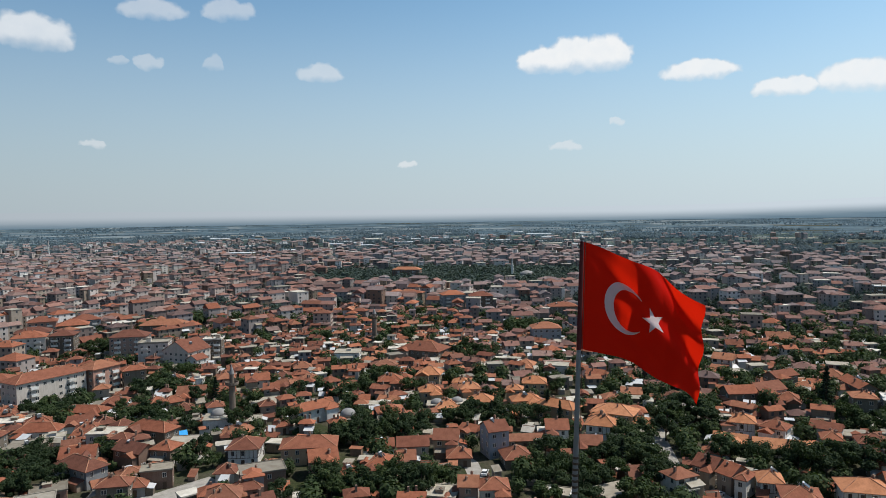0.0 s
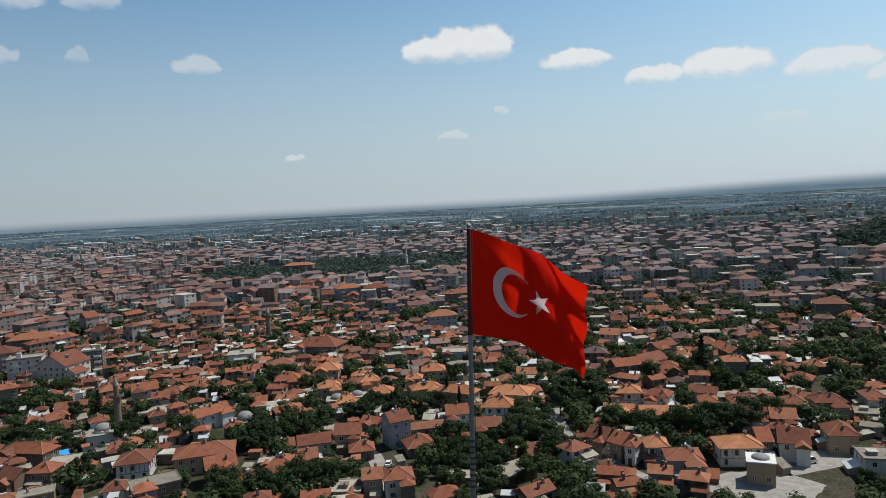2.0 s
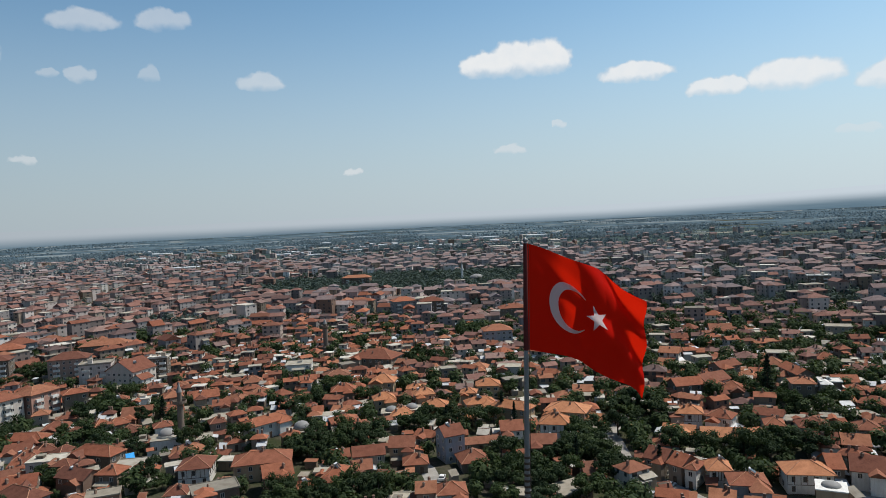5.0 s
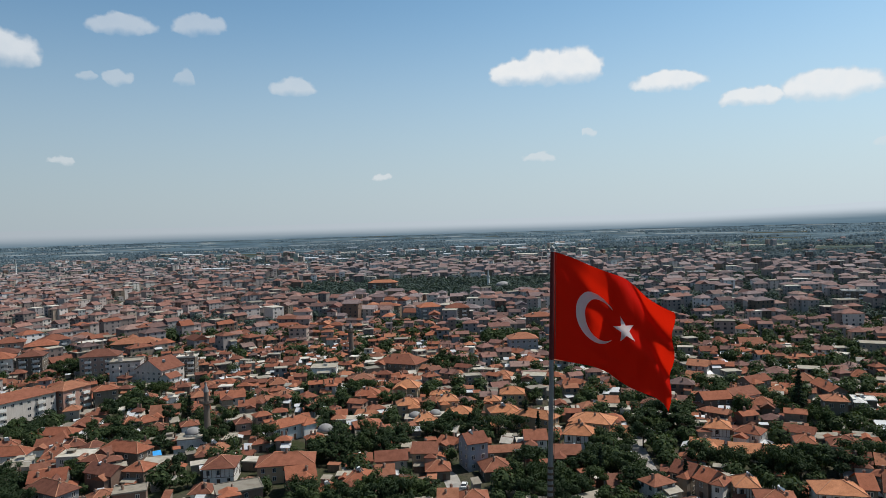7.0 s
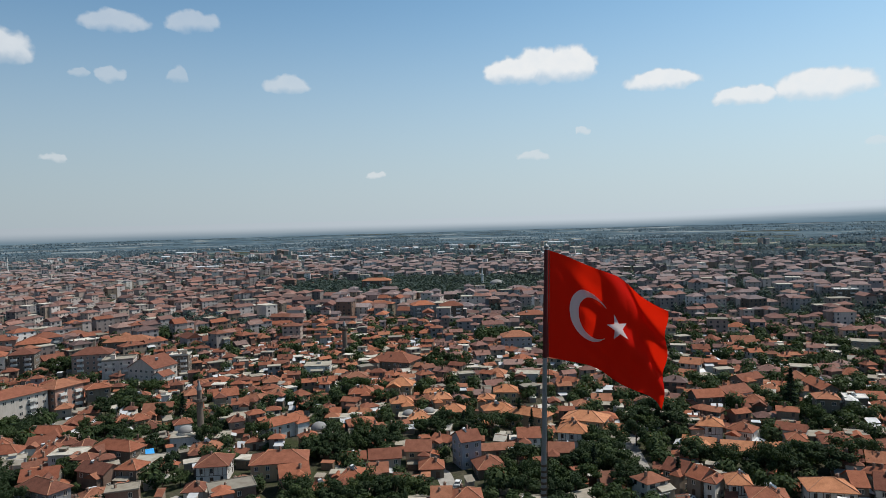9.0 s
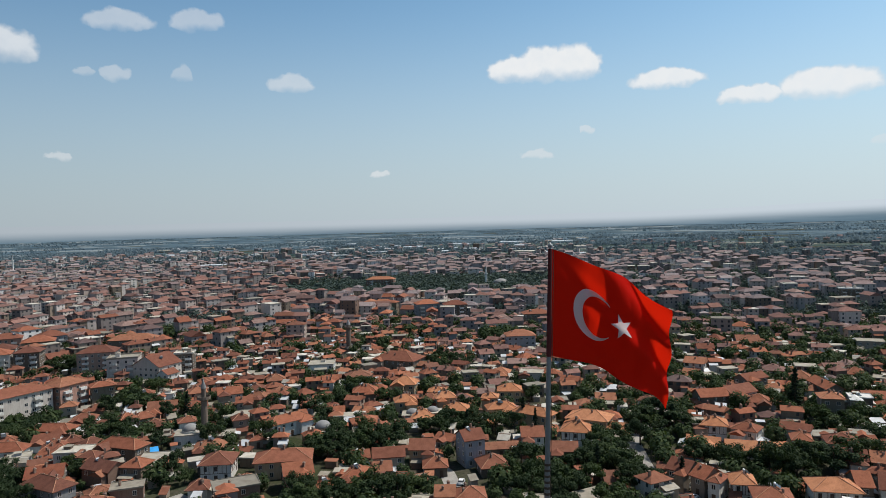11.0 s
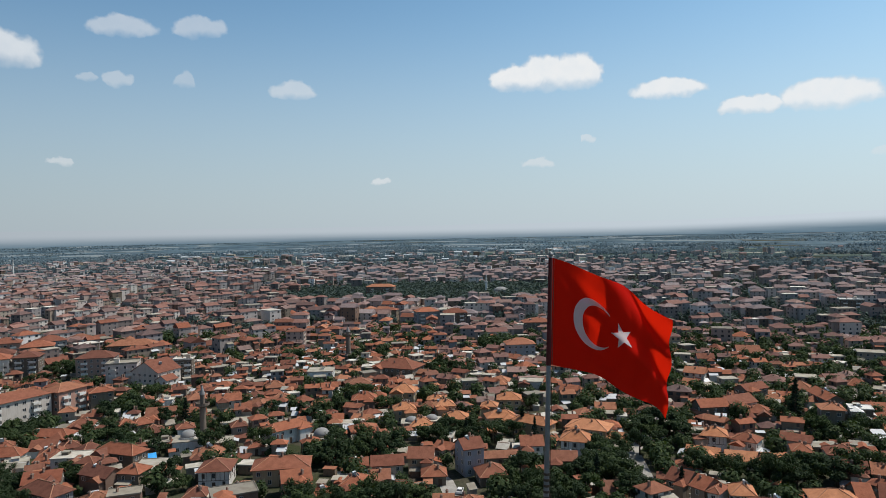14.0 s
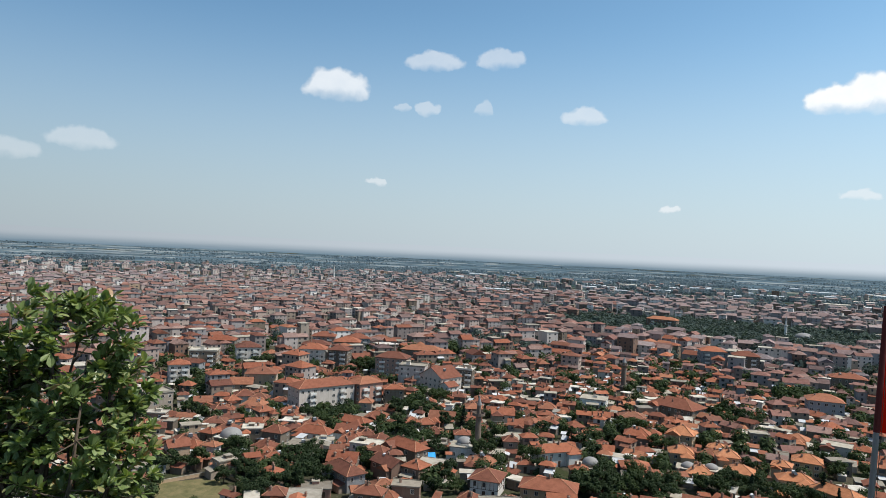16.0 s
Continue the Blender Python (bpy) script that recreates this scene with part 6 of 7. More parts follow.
    for x, y, r, a in street_grid(172, 460, 8.0):
        if frand.random() < lushness(x, y) * 0.95 or (-170 < x < -140 and y < 184):
            continue
        w = rnd.uniform(4.6, 8.0) * (1.25 if a > 3 else 1)
        if not free(x, y, w * 0.48):
            continue
        st = rnd.choice((1, 1, 2)) if a > -34 or r < 330 else rnd.choice((2, 2, 3, 4))
        if st > 2:
            w = rnd.uniform(10, 14)
            if not free(x, y, w * 0.55):
                continue
        rot = -a * 0.6 + rnd.uniform(-35, 35)
        lump(x, y, w, w * rnd.uniform(0.65, 0.9), st, rot, rnd.random() < 0.18, False)
        if st < 3 and rnd.random() < 0.55:
            b = radians(rot + rnd.choice((-90, -90, 0, 180)))
            lump(x + w * 0.42 * math.cos(b), y + w * 0.42 * math.sin(b), w * 0.7, w * 0.5, 1, math.degrees(b), rnd.random() < 0.25, True)
        FOOT.append((x, y, w * 0.55))
    near = [p for p in FOOT if 430 < math.hypot(p[0], p[1])]
    for r0, r1, step in ((460, 620, 9.2), (620, 900, 10.4), (900, 1420, 14.5), (1420, 2300, 27)):
        for x, y, r, a in street_grid(r0, r1, step):
            dense = 0.86 - 0.34 * max(0, (lushness(x, y) - 0.35)) * 2
            if a < -58:
                dense *= max(0, 1.0 - (r - 1000) / 250) if r > 1000 else 1
            if a > 24 and r > 1250:
                dense *= 0.35
            if -16 < a < 24 and r > 1500:
                dense *= 0.6
            if r > 1700:
                dense *= 0.5
            estate = a > -16 and r > 580        # apartment blocks among trees
            if estate:
                dense *= 0.62
            if park(x, y) or in_field(x, y) or rnd.random() > dense:
                continue
            if any((x - p[0]) ** 2 + (y - p[1]) ** 2 < (p[2] + 6) ** 2 for p in near):
                continue
            block = rnd.random() < (0.08 if a > -22 and r < 700 else 0.22 if r < 900 else 0.42)
            w = (rnd.uniform(8, 15) if block else rnd.uniform(5.0, 9.0)) * (1 if r < 1200 else 1.15)
            d = rnd.uniform(7.5, 11) if block else w * rnd.uniform(0.6, 0.95)
            st = rnd.choice((2, 3, 3, 4) if r < 900 else (2, 3, 3, 4, 4, 5)) if block else rnd.choice((1, 1, 2, 2, 3) if r > 900 or a > -10 else (1, 1, 1, 2))
            if estate and rnd.random() < 0.5:
                block, w, d, st = True, rnd.uniform(9, 17), rnd.uniform(8, 11), rnd.choice((3, 4, 4, 5, 5))
            axis = 25 * noise.noise((x * 0.004, y * 0.004, 9.0)) * 2
            if a < -14:
                # long terraces that look to the south-east
                axis = 38 - a * 0.45 + 0.5 * axis
                if rnd.random() < (0.36 if a < -26 else 0.10):
                    block, w, d, st = True, rnd.uniform(8, 15), rnd.uniform(7, 9.5), rnd.choice((3, 3, 4, 4, 5) if a < -26 else (2, 3, 3, 4))
            lump(x, y, w, d, st, axis + rnd.choice((0, 0, 0, 90)) + rnd.uniform(-6, 6), rnd.random() < 0.14, r > 480)
            if r < 950 and rnd.random() < 0.5:
                # a wing at right angles
                b = radians(axis + rnd.choice((0, 90, 180, 270)))
                lump(x + w * 0.45 * math.cos(b), y + w * 0.45 * math.sin(b), w * 0.7, w * 0.5, max(1, st - rnd.choice((0, 1))), math.degrees(b), rnd.random() < 0.2, True)
            if a < -10 or (r < 900 and rnd.random() < 0.6):
                # neighbours wall to wall with it
                u, b = w / 2, radians(axis)
                for _ in range(rnd.choice((0, 0, 1, 1)) if a < -10 else rnd.choice((0, 1))):
                    w2 = w * rnd.uniform(0.55, 0.95)
                    u += w2 / 2
                    lump(x + u * math.cos(b), y + u * math.sin(b), w2, d * rnd.uniform(0.75, 1.1), max(1, st + rnd.choice((-1, 0, 0, 1))), axis + rnd.uniform(-3, 3), rnd.random() < 0.16, r > 480)
                    u += w2 / 2
            if block:
                near.append((x, y, w * 0.42))
    # works and stores on the far edge of the town
    for _ in range(90):
        a, r = radians(rnd.uniform(-24, 12)), rnd.uniform(1500, 2750)
        x, y = r * math.sin(a), r * math.cos(a)
        w, dd, z, t = rnd.uniform(18, 55), rnd.uniform(10, 22), height(r * math.sin(a), r * math.cos(a)), rnd.uniform(5, 8)
        h.add([(x + u * w / 2, y + v * dd / 2, z + q) for q in (-1, t) for u, v in ((-1, -1), (1, -1), (1, 1), (-1, 1))] + [(x - w / 2, y, z + t + 1.5), (x + w / 2, y, z + t + 1.5)],
              [(0, 1, 5, 4), (1, 2, 6, 9, 5), (2, 3, 7, 6), (3, 0, 4, 8, 7), (4, 5, 9, 8), (6, 7, 8, 9)], rnd.choice((6, 6, 7, 2)))
    # lean-tos, sheds and yard walls among the near houses
    for x, y, r, a in street_grid(170, 520, 6.5):
        if rnd.random() < 0.5 and free(x, y, 0.4) and not (-170 < x < -140 and y < 184):
            w, d, tall, rot = rnd.uniform(2.0, 4.5), rnd.uniform(1.6, 3.2), rnd.uniform(1.8, 3.2), -a * 0.35 + rnd.uniform(-25, 25)
            c, s, z = math.cos(radians(rot)), math.sin(radians(rot)), height(x, y)
            sl = rnd.uniform(0.1, 0.9)
            for grow, z0, z1, slot in ((0, -2, tall, 0), (0.25, tall, tall + 0.12, rnd.choice((1, 1, 1, 2, 2, 6)))):
                p = w / 2 + grow, d / 2 + grow
                low = [(-p[0], -p[1]), (p[0], -p[1]), (p[0], p[1]), (-p[0], p[1])]
                vs = [(x + c * u - s * v, y + s * u + c * v, z + z0 + (sl * (v / p[1]) if grow else 0)) for u, v in low]
                vs += [(x + c * u - s * v, y + s * u + c * v, z + z1 + sl * (v / p[1])) for u, v in low]
                h.add(vs, [(3, 2, 1, 0), (4, 5, 6, 7), (0, 1, 5, 4), (1, 2, 6, 5), (2, 3, 7, 6), (3, 0, 4, 7)], slot)
    tagged(new("town_houses", h.mesh("town_houses", [PLASTER, TILE, CONCRETE, GLASS, TILE_HAZED, BRICK, SHEET, BLOCKS, TILE_HAZED_FAR, PALE, TILE_OLD])), "dense mass of red-roofed houses and apartment blocks", "houses", kind="stuff")


far_town()

# garden trees near by, each its own
for x, y, r, a in street_grid(168, 330, 9.5):
    if count_trees < 285 and frand.random() < lushness(x, y) * 0.9 and free(x, y, 1.4) and not (-170 < x < -140 and y < 184):
        k = frand.random()
        tree(x, y, frand.uniform(0.55, 1.0), "poplar" if k < 0.08 else "fir" if k < 0.11 else "broad")


def far_trees():
    h = Heap()
    rnd = random.Random(41)

    def clump(x, y, s, leaves, fine=1.0):
        if in_field(x, y):
            return
        z = height(x, y)
        for _ in range(leaves):
            q = Vector((rnd.gauss(0, 1), rnd.gauss(0, 1), rnd.gauss(0, 0.8)))
            q = q.normalized() * rnd.uniform(0.5, 1.1)
            p = Vector((x + q.x * s, y + q.y * s, z + s * 1.15 + q.z * s * 0.95))
            nrm = (q + Vector((rnd.uniform(-.5, .5), rnd.uniform(-.5, .5), rnd.uniform(0, .8)))).normalized()
            a = nrm.orthogonal().normalized()
            a.rotate(Matrix.Rotation(rnd.uniform(0, 6.28), 3, nrm))
            b = nrm.cross(a)
            k = s * rnd.uniform(0.22, 0.42) * fine
            # slot by distance: past 560, 1250 and 2100 m the haze-tinted leaves
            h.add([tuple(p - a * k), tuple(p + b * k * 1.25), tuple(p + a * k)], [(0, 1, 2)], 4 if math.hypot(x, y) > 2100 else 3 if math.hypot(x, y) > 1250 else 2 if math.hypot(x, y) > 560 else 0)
        h.add([(x - .2, y, z - 1), (x + .2, y, z - 1), (x, y + .2, z + s * 1.2)], [(0, 1, 2)], 1)

    streets = [p for p in FOOT if math.hypot(p[0], p[1]) > 450]
    # gardens of the town
    for x, y, r, a in street_grid(168, 480, 7.0):
        s = rnd.uniform(1.8, 3.8)
        if not free(x, y, s * 0.55):
            s = rnd.uniform(1.1, 1.6)
        if frand.random() < lushness(x, y) * 1.3 and free(x, y, s * 0.5):
            clump(x, y, s, 290 if r < 330 else 180, 0.6 if r < 330 else 0.7)
    for x, y, r, a in street_grid(480, 1000, 11):
        if frand.random() < lushness(x, y) * 1.25 and all((x - p[0]) ** 2 + (y - p[1]) ** 2 > (p[2] + 3) ** 2 for p in streets):
            if a > -14 or rnd.random() < 0.8:
                clump(x, y, rnd.uniform(2.6, 5.0) * (1.25 if a > -5 and r > 580 else 1), 84, 0.85)
    for x, y, r, a in street_grid(1000, 1500, 17):
        if frand.random() < (0.62 if a > -16 else 0.42) + 0.8 * noise.noise((x * 0.006, y * 0.006, 2.0)):
            clump(x, y, rnd.uniform(3.0, 5.5), 12, 1.5)
    # groves and orchards of the plain
    for x, y, r, a in street_grid(1400, 2800, 12.5):
        if noise.noise((x * 0.0022, y * 0.006, 2.0)) + 0.5 * noise.noise((x * 0.007, y * 0.02, 4.0)) > 0.16 + (0.08 if r > 2300 else 0):
            clump(x, y, rnd.uniform(3.5, 5.5), 6, 2.8)
    # the park, the wooded rise, the hill foot
    for _ in range(900):
        a, k = rnd.uniform(0, 6.28), math.sqrt(rnd.random())
        clump(-15 + 185 * k * math.cos(a), 850 + 120 * k * math.sin(a), rnd.uniform(3.5, 6.0), 70, 0.85)
    for _ in range(900):
        a, k = rnd.uniform(0, 6.28), math.sqrt(rnd.random())
        clump(640 + 180 * k * math.cos(a), 575 + 180 * k * math.sin(a), rnd.uniform(4, 7), 70, 0.85)
    for _ in range(750):
        a, r = radians(rnd.uniform(-60, 45)), rnd.uniform(120, 178)
        x, y = r * math.sin(a), r * math.cos(a)
        if free(x, y, 1.0) and not (-190 < x < -70 and 135 < y < 206):
            clump(x, y, rnd.uniform(1.0, 2.4), 200, 0.66)
    for gx, gy, reach in GROVES:
        for _ in range(int(reach * 2.6)):
            a, k = rnd.uniform(0, 6.28), math.sqrt(rnd.random())
            clump(gx + reach * k * math.cos(a), gy + reach * 1.5 * k * math.sin(a), rnd.uniform(3.0, 5.2), 130, 0.6)
    # dark belts of trees at the edge of the town
    for _ in range(30):
        a, r = radians(rnd.uniform(-40, 48)), rnd.uniform(1250, 2900)
        x, y = r * math.sin(a), r * math.cos(a)
        for i in range(rnd.randint(20, 60)):
            u = i * 7.0 - 200 + rnd.uniform(-9, 9)
            clump(x + u * math.cos(a) + rnd.uniform(-3, 3), y - u * math.sin(a) + rnd.uniform(-25, 25), rnd.uniform(3.5, 6.0), 8, 1.9)
    # long shelter belts across the far plain
    for _ in range(150):
        a, r = radians(rnd.uniform(-88, 50)), rnd.uniform(2200, 4100)
        x, y, lean = r * math.sin(a), r * math.cos(a), rnd.uniform(-0.4, 0.4)
        for i in range(rnd.randint(40, 110)):
            u = i * 6.0 - 300 + rnd.uniform(-5, 5)
            clump(x + u * math.cos(a + lean) + rnd.uniform(-5, 5), y - u * math.sin(a + lean) + rnd.uniform(-30, 30), rnd.uniform(2.2, 3.8), 3, 3.6)
    # tree lines out in the fields
    for _ in range(30):
        a, r = radians(rnd.uniform(-85, 50)), rnd.uniform(1650, 3200)
        x, y = r * math.sin(a), r * math.cos(a)
        for i in range(rnd.randint(14, 60)):
            u = i * 6.0 - 160 + rnd.uniform(-14, 14)
            clump(x + u * math.cos(a) + rnd.uniform(-3, 3), y - u * math.sin(a) + rnd.uniform(-5, 5), rnd.uniform(2.4, 3.8), 7, 2.0)
    tagged(new("woods", h.mesh("woods", [LEAF, BARK, LEAF_HAZED, LEAF_HAZED_FAR, LEAF_HAZED_PLAIN])), "dark green trees of gardens, park and hill", "trees", kind="stuff")


far_trees()

# ---- flag on its pole ----
POLE_AZ, POLE_FAR, G = 9.05, 19.8, 3.05
px_, py_ = POLE_FAR * math.sin(radians(POLE_AZ)), POLE_FAR * math.cos(radians(POLE_AZ))
TOP = EYE - 0.72
LEAN = -0.034        # the pole leans a little to the east


def pole_x(z):
    return px_ + LEAN * (TOP - z)


def build_flag():
    foot = height(px_, py_)
    root = empty("flagpole", pose(pole_x(foot), py_, foot), "tall galvanised steel flagpole on the hillside", "flagpole")
    inv = Vector((pole_x(foot), py_, foot))
    h = Heap()
    zs = [foot - 0.8, TOP - 7.3, TOP - 3.6, TOP]
    h.tube([Vector((pole_x(z), py_, z)) - inv for z in zs], [0.095, 0.082, 0.068, 0.05], 14)
    child("pole", h.mesh("pole", STEEL, True), root)
    h = Heap()
    h.lathe([(0.05, 0), (0.075, 0.03), (0.075, 0.07), (0.03, 0.1), (0.012, 0.14)], 12, centre=Vector((pole_x(TOP), py_, TOP)) - inv)
    child("finial", h.mesh("finial", STEEL, True), root)
    # a dark spiral of cable ties low on the pole
    h = Heap()
    h.lathe([(0.088, -0.035), (0.093, -0.02), (0.093, 0.02), (0.088, 0.035)], 12)
    band_ = h.mesh("tie", TIMBER)
    for i in range(9):
        z = TOP - 7.6 + i * 0.17
        child("tie", band_, root, Matrix.Translation(Vector((pole_x(z), py_, z)) - inv), "dark band round the pole")
    h = Heap()
    h.tube([Vector((pole_x(z) + 0.09, py_ - 0.06, z)) - inv for z in (foot + 1.0, TOP - 3.4, TOP - 0.05)], [0.008] * 3, 5)
    child("halyard", h.mesh("halyard", TIMBER), root)

    h = Heap()
    h.tube([Vector((pole_x(z), py_, z)) - inv for z in (TOP - G - 0.07, TOP - 0.04)], [0.076, 0.060], 14)
    child("sleeve", h.mesh("sleeve", DARKRED), root, label="dark red sleeve of the flag round the pole")

    flag = empty("flag", pose(pole_x(TOP), py_, TOP - 0.05), "red flag with white crescent and star, waving on the pole", "flag")

    def cloth(u, v):
        """Place on the cloth: u along the fly, v down the hoist, both in hoist lengths."""
        s = u / 1.5
        free_ = min(1.0, u * 2.2)
        x = 0.05 + G * (0.845 * u - 0.02 * u * u * (1 - v))
        drop = G * (0.27 * u + u * u * (0.10 - 0.035 * v))
        drop += G * 0.16 * max(0.0, s - 0.45) / 0.55 * v * v
        # a broad billow down the fly, folds that fan out from the upper corner, and small creases
        wave = 6.4 * u - 2.4 * v + 0.5
        fan = 15.0 * (v - 0.42 * u) + 1.0
        y = 0.26 * u + free_ * (0.025 + 0.105 * s) * math.sin(wave) + 0.048 * free_ * s * math.sin(fan)
        y += 0.065 * s * s * (1 - 2 * abs(math.sin(0.5 * wave + 0.9 * v))) + 0.009 * free_ * math.sin(21 * u + 8 * v) * (0.3 + s) + 0.006 * math.sin(27 * v - 12 * u) * free_
        x += G * s * (0.035 * math.sin(1.2 * wave + 0.6) - 0.05 * s * (2 * v - 0.9) ** 2) + LEAN * G * v * (1 - s)
        z = -G * v * (1 - 0.05 * s) - drop + G * s * (0.022 * math.cos(wave) + 0.015 * s * math.sin(9 * v + 1.0))
        return Vector((x, G * y, z))

    nu, nv = 150, 100
    v = [tuple(cloth(1.5 * i / nu, j / nv)) for j in range(nv + 1) for i in range(nu + 1)]
    f = [(j * (nu + 1) + i, (j + 1) * (nu + 1) + i, (j + 1) * (nu + 1) + i + 1, j * (nu + 1) + i + 1) for j in range(nv) for i in range(nu)]
    child("cloth", mesh_of("cloth", v, f, RED, smooth=True), flag)

    def outline(points, name):
        """A flat figure sewn on both sides of the cloth, from strips between two edges."""
        verts, faces = [], []
        for side in (-1, 1):
            k0 = len(verts)
            rows = len(points[0])
            for line in points:
                for (u, w_) in line:
                    p = cloth(u, w_)
                    nrm = (cloth(u + 0.01, w_) - p).cross(cloth(u, w_ + 0.01) - p).normalized()
                    verts.append(tuple(p + nrm * 0.012 * side))
            for i in range(len(points) - 1):
                for j in range(rows - 1):
                    q = (k0 + i * rows + j, k0 + i * rows + j + 1, k0 + (i + 1) * rows + j + 1, k0 + (i + 1) * rows + j)
                    faces.append(q if side > 0 else q[::-1])
        child(name, mesh_of(name, verts, faces, WHITECLOTH), flag, label="white " + name)

    # crescent: between the outer circle and the smaller inner one
    lines = []
    for i in range(97):
        t = radians(38 + 284 * i / 96)
        ox, oy = 0.5 + 0.25 * math.cos(t), 0.5 + 0.25 * math.sin(t)
        d = Vector((0.5625 - ox, 0.5 - oy)).normalized()
        # inner edge along the line to the inner circle's middle
        ln = math.hypot(0.5625 - ox, 0.5 - oy) - 0.2
        ln = max(ln, 0.0005)
        lines.append([(ox + d.x * ln * k / 8, oy + d.y * ln * k / 8) for k in range(9)])
    outline(lines, "crescent")
    lines = []
    cx, r1 = 0.8208, 0.125
    r2 = r1 * 0.382
    tips = [Vector((math.cos(math.pi + i * math.pi / 5), math.sin(math.pi + i * math.pi / 5))) * (r1 if i % 2 == 0 else r2) for i in range(11)]
    for p, q in zip(tips, tips[1:]):
        for j in range(7):
            e = p.lerp(q, j / 6)
            lines.append([(cx + e.x * k / 6, 0.5 + e.y * k / 6) for k in range(7)])
    outline(lines, "star")


m, n = material("red_flag_cloth")
weave = n.noise(where(n), 60.0, 3.0)
c = n.mix(n.span(weave, 0.3, 0.7), (0.64, 0.009, 0.004, 1), (0.56, 0.007, 0.003, 1))
d_ = n.add("ShaderNodeBsdfPrincipled", {"Base Color": c, "Roughness": 0.9, "Specular IOR Level": 0.04})
t_ = n.add("ShaderNodeBsdfTranslucent", {0: (0.74, 0.018, 0.004, 1)})
mx = n.add("ShaderNodeMixShader", {0: 0.44, 1: d_.outputs[0], 2: t_.outputs[0]})
n.add("ShaderNodeOutputMaterial", {0: mx.outputs[0]})
RED = m
m, n = material("dark_red_webbing")
finish(n, n.mix(n.noise(where(n), 30.0), (0.14, 0.010, 0.009, 1), (0.08, 0.008, 0.007, 1)), 0.8)
DARKRED = m
m, n = material("white_flag_cloth")
c = n.mix(n.noise(where(n), 40.0), (0.90, 0.89, 0.88, 1), (0.82, 0.81, 0.80, 1))
d_ = n.add("ShaderNodeBsdfPrincipled", {"Base Color": c, "Roughness": 0.85, "Specular IOR Level": 0.05})
t_ = n.add("ShaderNodeBsdfTranslucent", {0: (0.86, 0.84, 0.82, 1)})
mx = n.add("ShaderNodeMixShader", {0: 0.5, 1: d_.outputs[0], 2: t_.outputs[0]})
n.add("ShaderNodeOutputMaterial", {0: mx.outputs[0]})
WHITECLOTH = m
build_flag()

# ---- shrubs on the ledge ----


def leaf_shape():
    """A blunt leathery leaf, folded a little along its rib, one unit long."""
    v = [(0, 0, 0), (0.35, 0.17, 0.05), (0.7, 0.25, 0.05), (0.92, 0.14, 0.0), (1.0, 0, -0.05), (0.92, -0.14, 0.0), (0.7, -0.25, 0.05), (0.35, -0.17, 0.05), (0.45, 0, -0.02), (0.78, 0, -0.03)]
    f = [(0, 8, 1), (1, 8, 9, 2), (2, 9, 3), (3, 9, 4), (4, 9, 5), (5, 9, 6), (6, 9, 8, 7), (7, 8, 0)]
    return [Vector(p) for p in v], [fc[::-1] for fc in f]


LV, LF = leaf_shape()


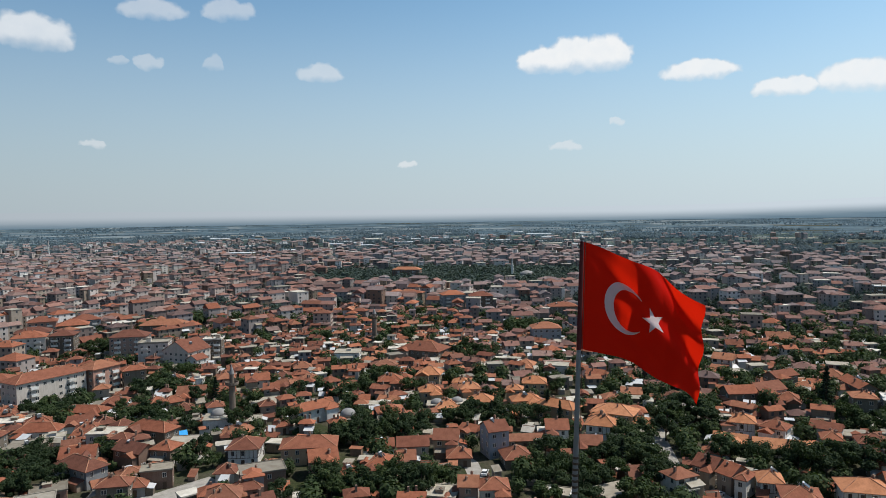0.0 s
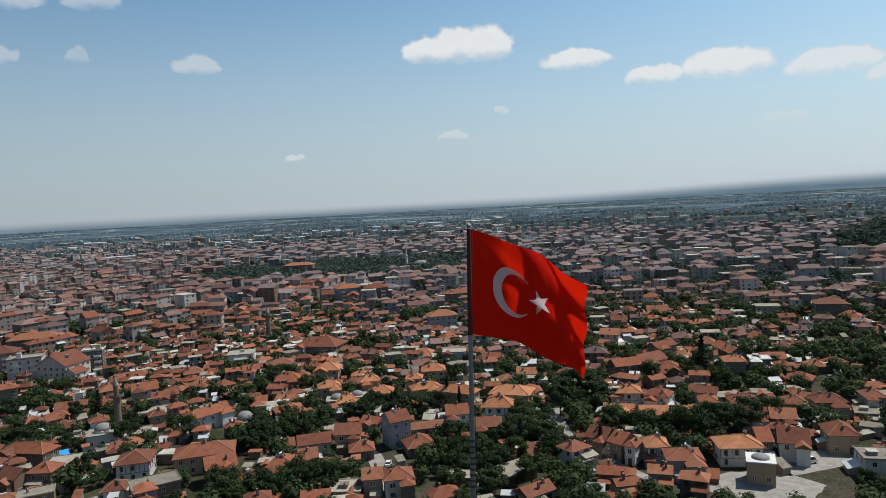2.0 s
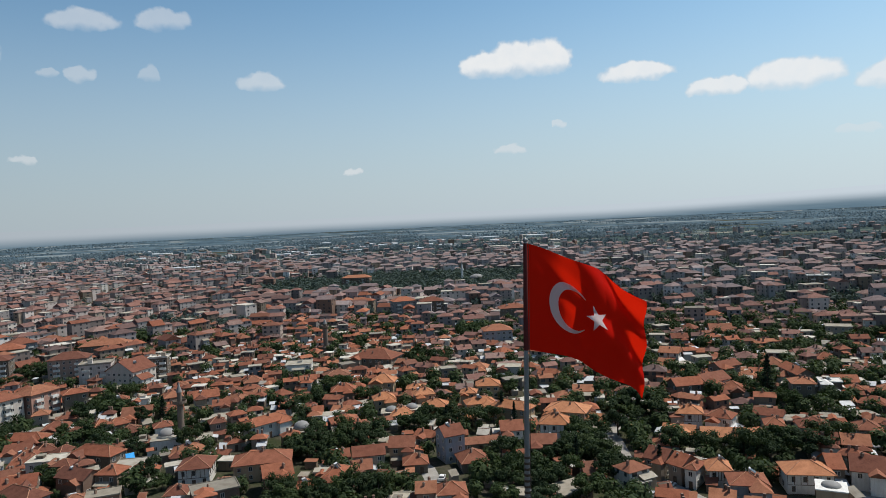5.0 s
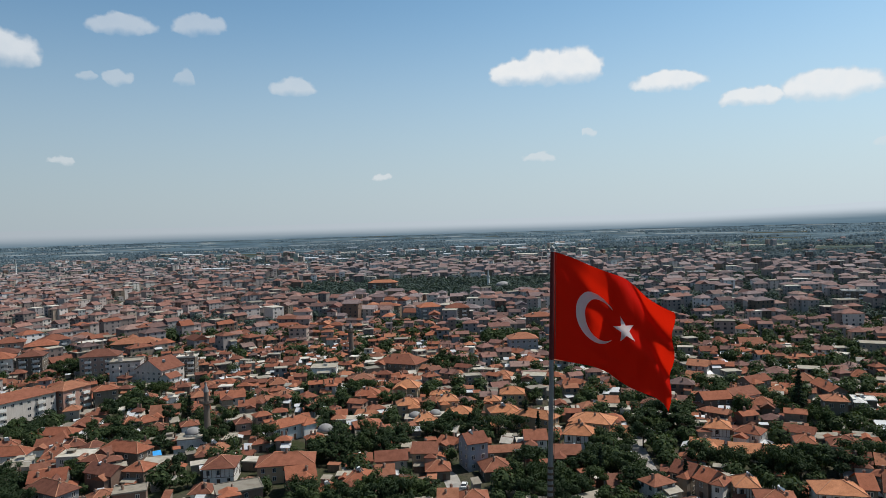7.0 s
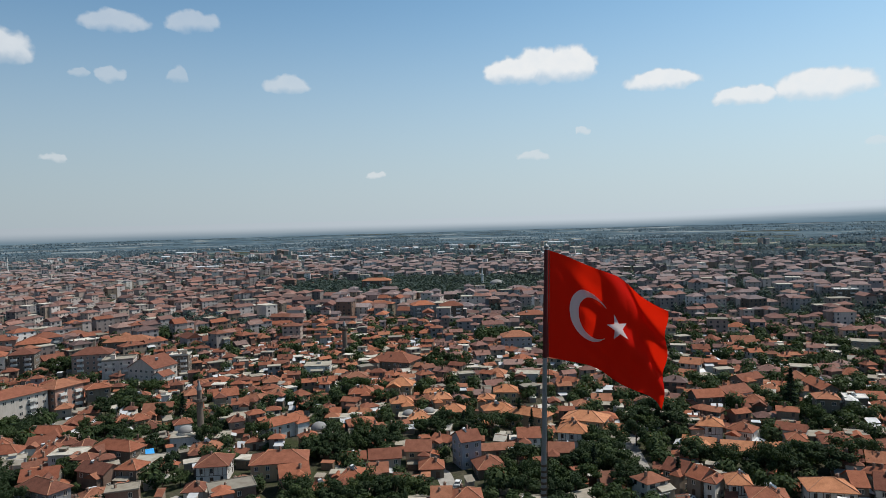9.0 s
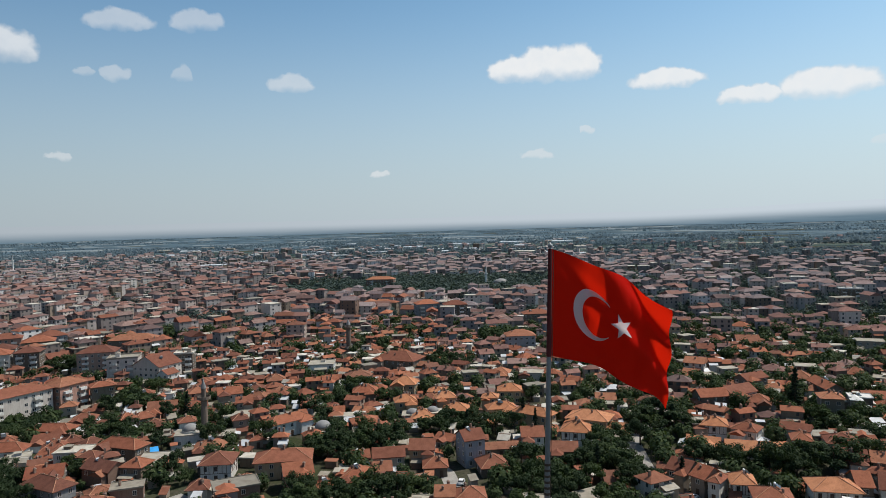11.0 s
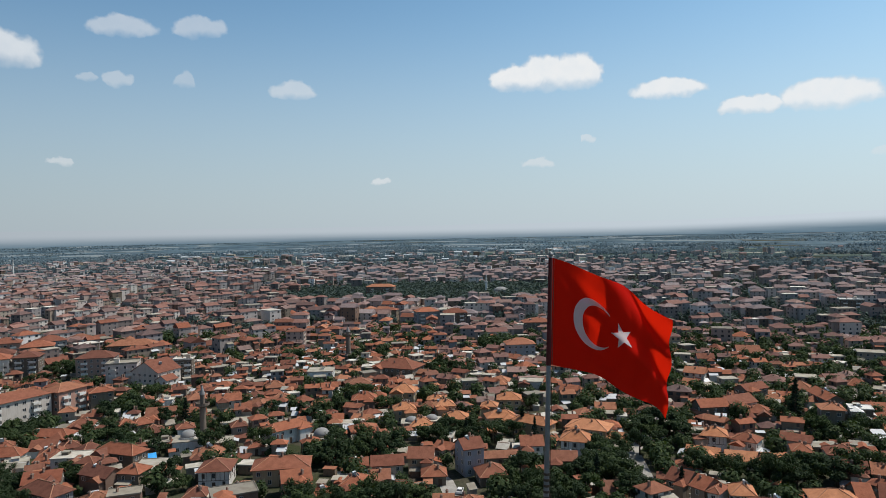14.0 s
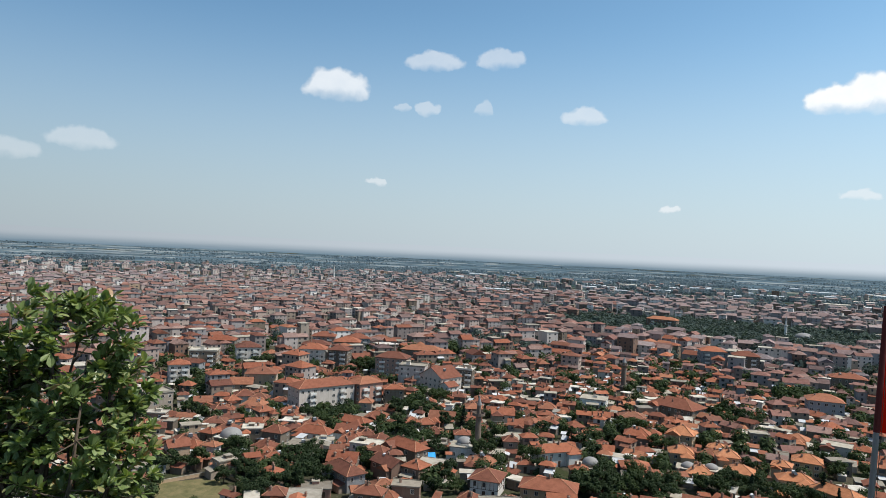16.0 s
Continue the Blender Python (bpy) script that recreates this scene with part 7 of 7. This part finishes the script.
def shrub(az, far, base, tops, seed, leaf=0.088, k=0.615, eye=(-0.60, -0.23), full=40, label=""):
    """A young tree: stems, twigs and whorls of leaves. tops: bearing offset (m), depth (m), height below the eye of each head, and its size."""
    rnd = random.Random(seed)
    a = radians(az)
    right, ahead = Vector((math.cos(a), -math.sin(a), 0)), Vector((math.sin(a), math.cos(a), 0))
    place = Vector((*eye, 0)) + ahead * far * k
    place.z = height(place.x, place.y)
    foot = ahead * far
    foot.z = EYE - (EYE - place.z) / k
    root = empty("shrub", Matrix.Translation(place), label or "green leafy shrub with blunt leathery leaves", "shrub")
    root.scale = (k, k, k)
    stems, leaves = Heap(), Heap()

    def whorl(p, d, count, size):
        for i in range(count):
            q = d.orthogonal().normalized()
            q.rotate(Matrix.Rotation(i * 2.4 + rnd.uniform(-.4, .4), 3, d))
            way = (d * rnd.uniform(0.25, 0.95) + q * rnd.uniform(0.5, 1.0)).normalized()
            side = way.cross(Vector((rnd.uniform(-.4, .4), rnd.uniform(-.4, .4), 1))).normalized()
            up = side.cross(way)
            s = size * rnd.uniform(0.65, 1.15)
            o = p - d * rnd.uniform(0, 0.06)
            leaves.add([tuple(o + (way * w.x + side * w.y + up * w.z) * s) for w in LV], LF)

    for (dx, dy, drop, size) in tops:
        head = right * dx + ahead * dy + Vector((0, 0, EYE - drop - foot.z))
        start = Vector((rnd.uniform(-.12, .12), rnd.uniform(-.12, .12), -0.2)) + right * dx * base
        mid = start.lerp(head, 0.55) + Vector((rnd.uniform(-.1, .1), rnd.uniform(-.1, .1), 0))
        line = [start, start.lerp(mid, 0.5) + Vector((rnd.uniform(-.04, .04), rnd.uniform(-.04, .04), 0)), mid, head]
        stems.tube(line, [0.03, 0.024, 0.016, 0.005], 7)
        for _ in range(int(full * size)):
            u = rnd.uniform(0.34, 1.0)
            o = mid.lerp(head, (u - 0.4) / 0.6) if u > 0.4 else start.lerp(mid, 0.4 + u * 1.5)
            d = Vector((rnd.gauss(0, 1), rnd.gauss(0, 1), rnd.gauss(0.25, 0.5))).normalized()
            ln = size * rnd.uniform(0.25, 0.62) * (1.15 - 0.5 * u)
            tip = o + d * ln + Vector((0, 0, 0.12 * ln))
            if tip.z > head.z:
                tip.z = head.z - rnd.uniform(0, 0.15)
            stems.tube([o, o.lerp(tip, 0.5) + Vector((0, 0, -0.02)), tip], [0.008, 0.005, 0.003], 4, cap=False)
            for k in (0.45, 0.62, 0.8, 1.0):
                p = o.lerp(tip, k)
                dd = (d + Vector((rnd.uniform(-.5, .5), rnd.uniform(-.5, .5), rnd.uniform(0, .9)))).normalized()
                q = p + dd * (0.10 if k < 1 else 0.03) * size * rnd.uniform(0.5, 1.6)
                whorl(q, dd, rnd.randint(6, 11), leaf)
    child("stem", stems.mesh("stem", BARK, True), root, label="thin dark branching stems")
    child("foliage", leaves.mesh("foliage", LEAF_NEAR), root)
    return root


shrub(-48.3, 5.2, 0.10, [(-0.50, 0.0, 0.54, 0.8), (-0.16, 0.1, 0.40, 0.9), (0.12, 0.0, 0.39, 0.95), (0.33, 0.0, 0.43, 0.8), (0.52, 0.0, 0.55, 0.65), (0.33, -0.2, 0.78, 0.75), (-0.35, 0.2, 0.80, 0.8), (-0.33, 0.0, 0.48, 0.75),
                         (0.66, 0.1, 0.92, 0.6), (0.68, 0.0, 1.14, 0.5), (-0.30, 0.1, 1.08, 0.7), (0.20, 0.1, 1.2, 0.55)], 3, full=34)
shrub(-60.0, 5.0, 0.3, [(0.05, 0.0, 0.90, 0.6), (0.30, 0.1, 0.95, 0.55), (-0.25, 0.1, 0.85, 0.7), (-0.1, 0.0, 1.2, 0.8), (0.2, 0.0, 1.3, 0.7)], 8)
shrub(-71.5, 4.6, 0.35, [(0.15, 0.0, 0.50, 0.8), (-0.3, 0.1, 0.6, 0.9), (0.1, -0.1, 0.9, 0.9), (-0.4, 0.0, 1.0, 0.9), (0.3, 0.1, 1.0, 0.8), (0.0, 0.0, 1.3, 1.0), (0.35, 0.0, 1.4, 0.9), (-0.2, 0.0, 1.6, 1.0)], 15)
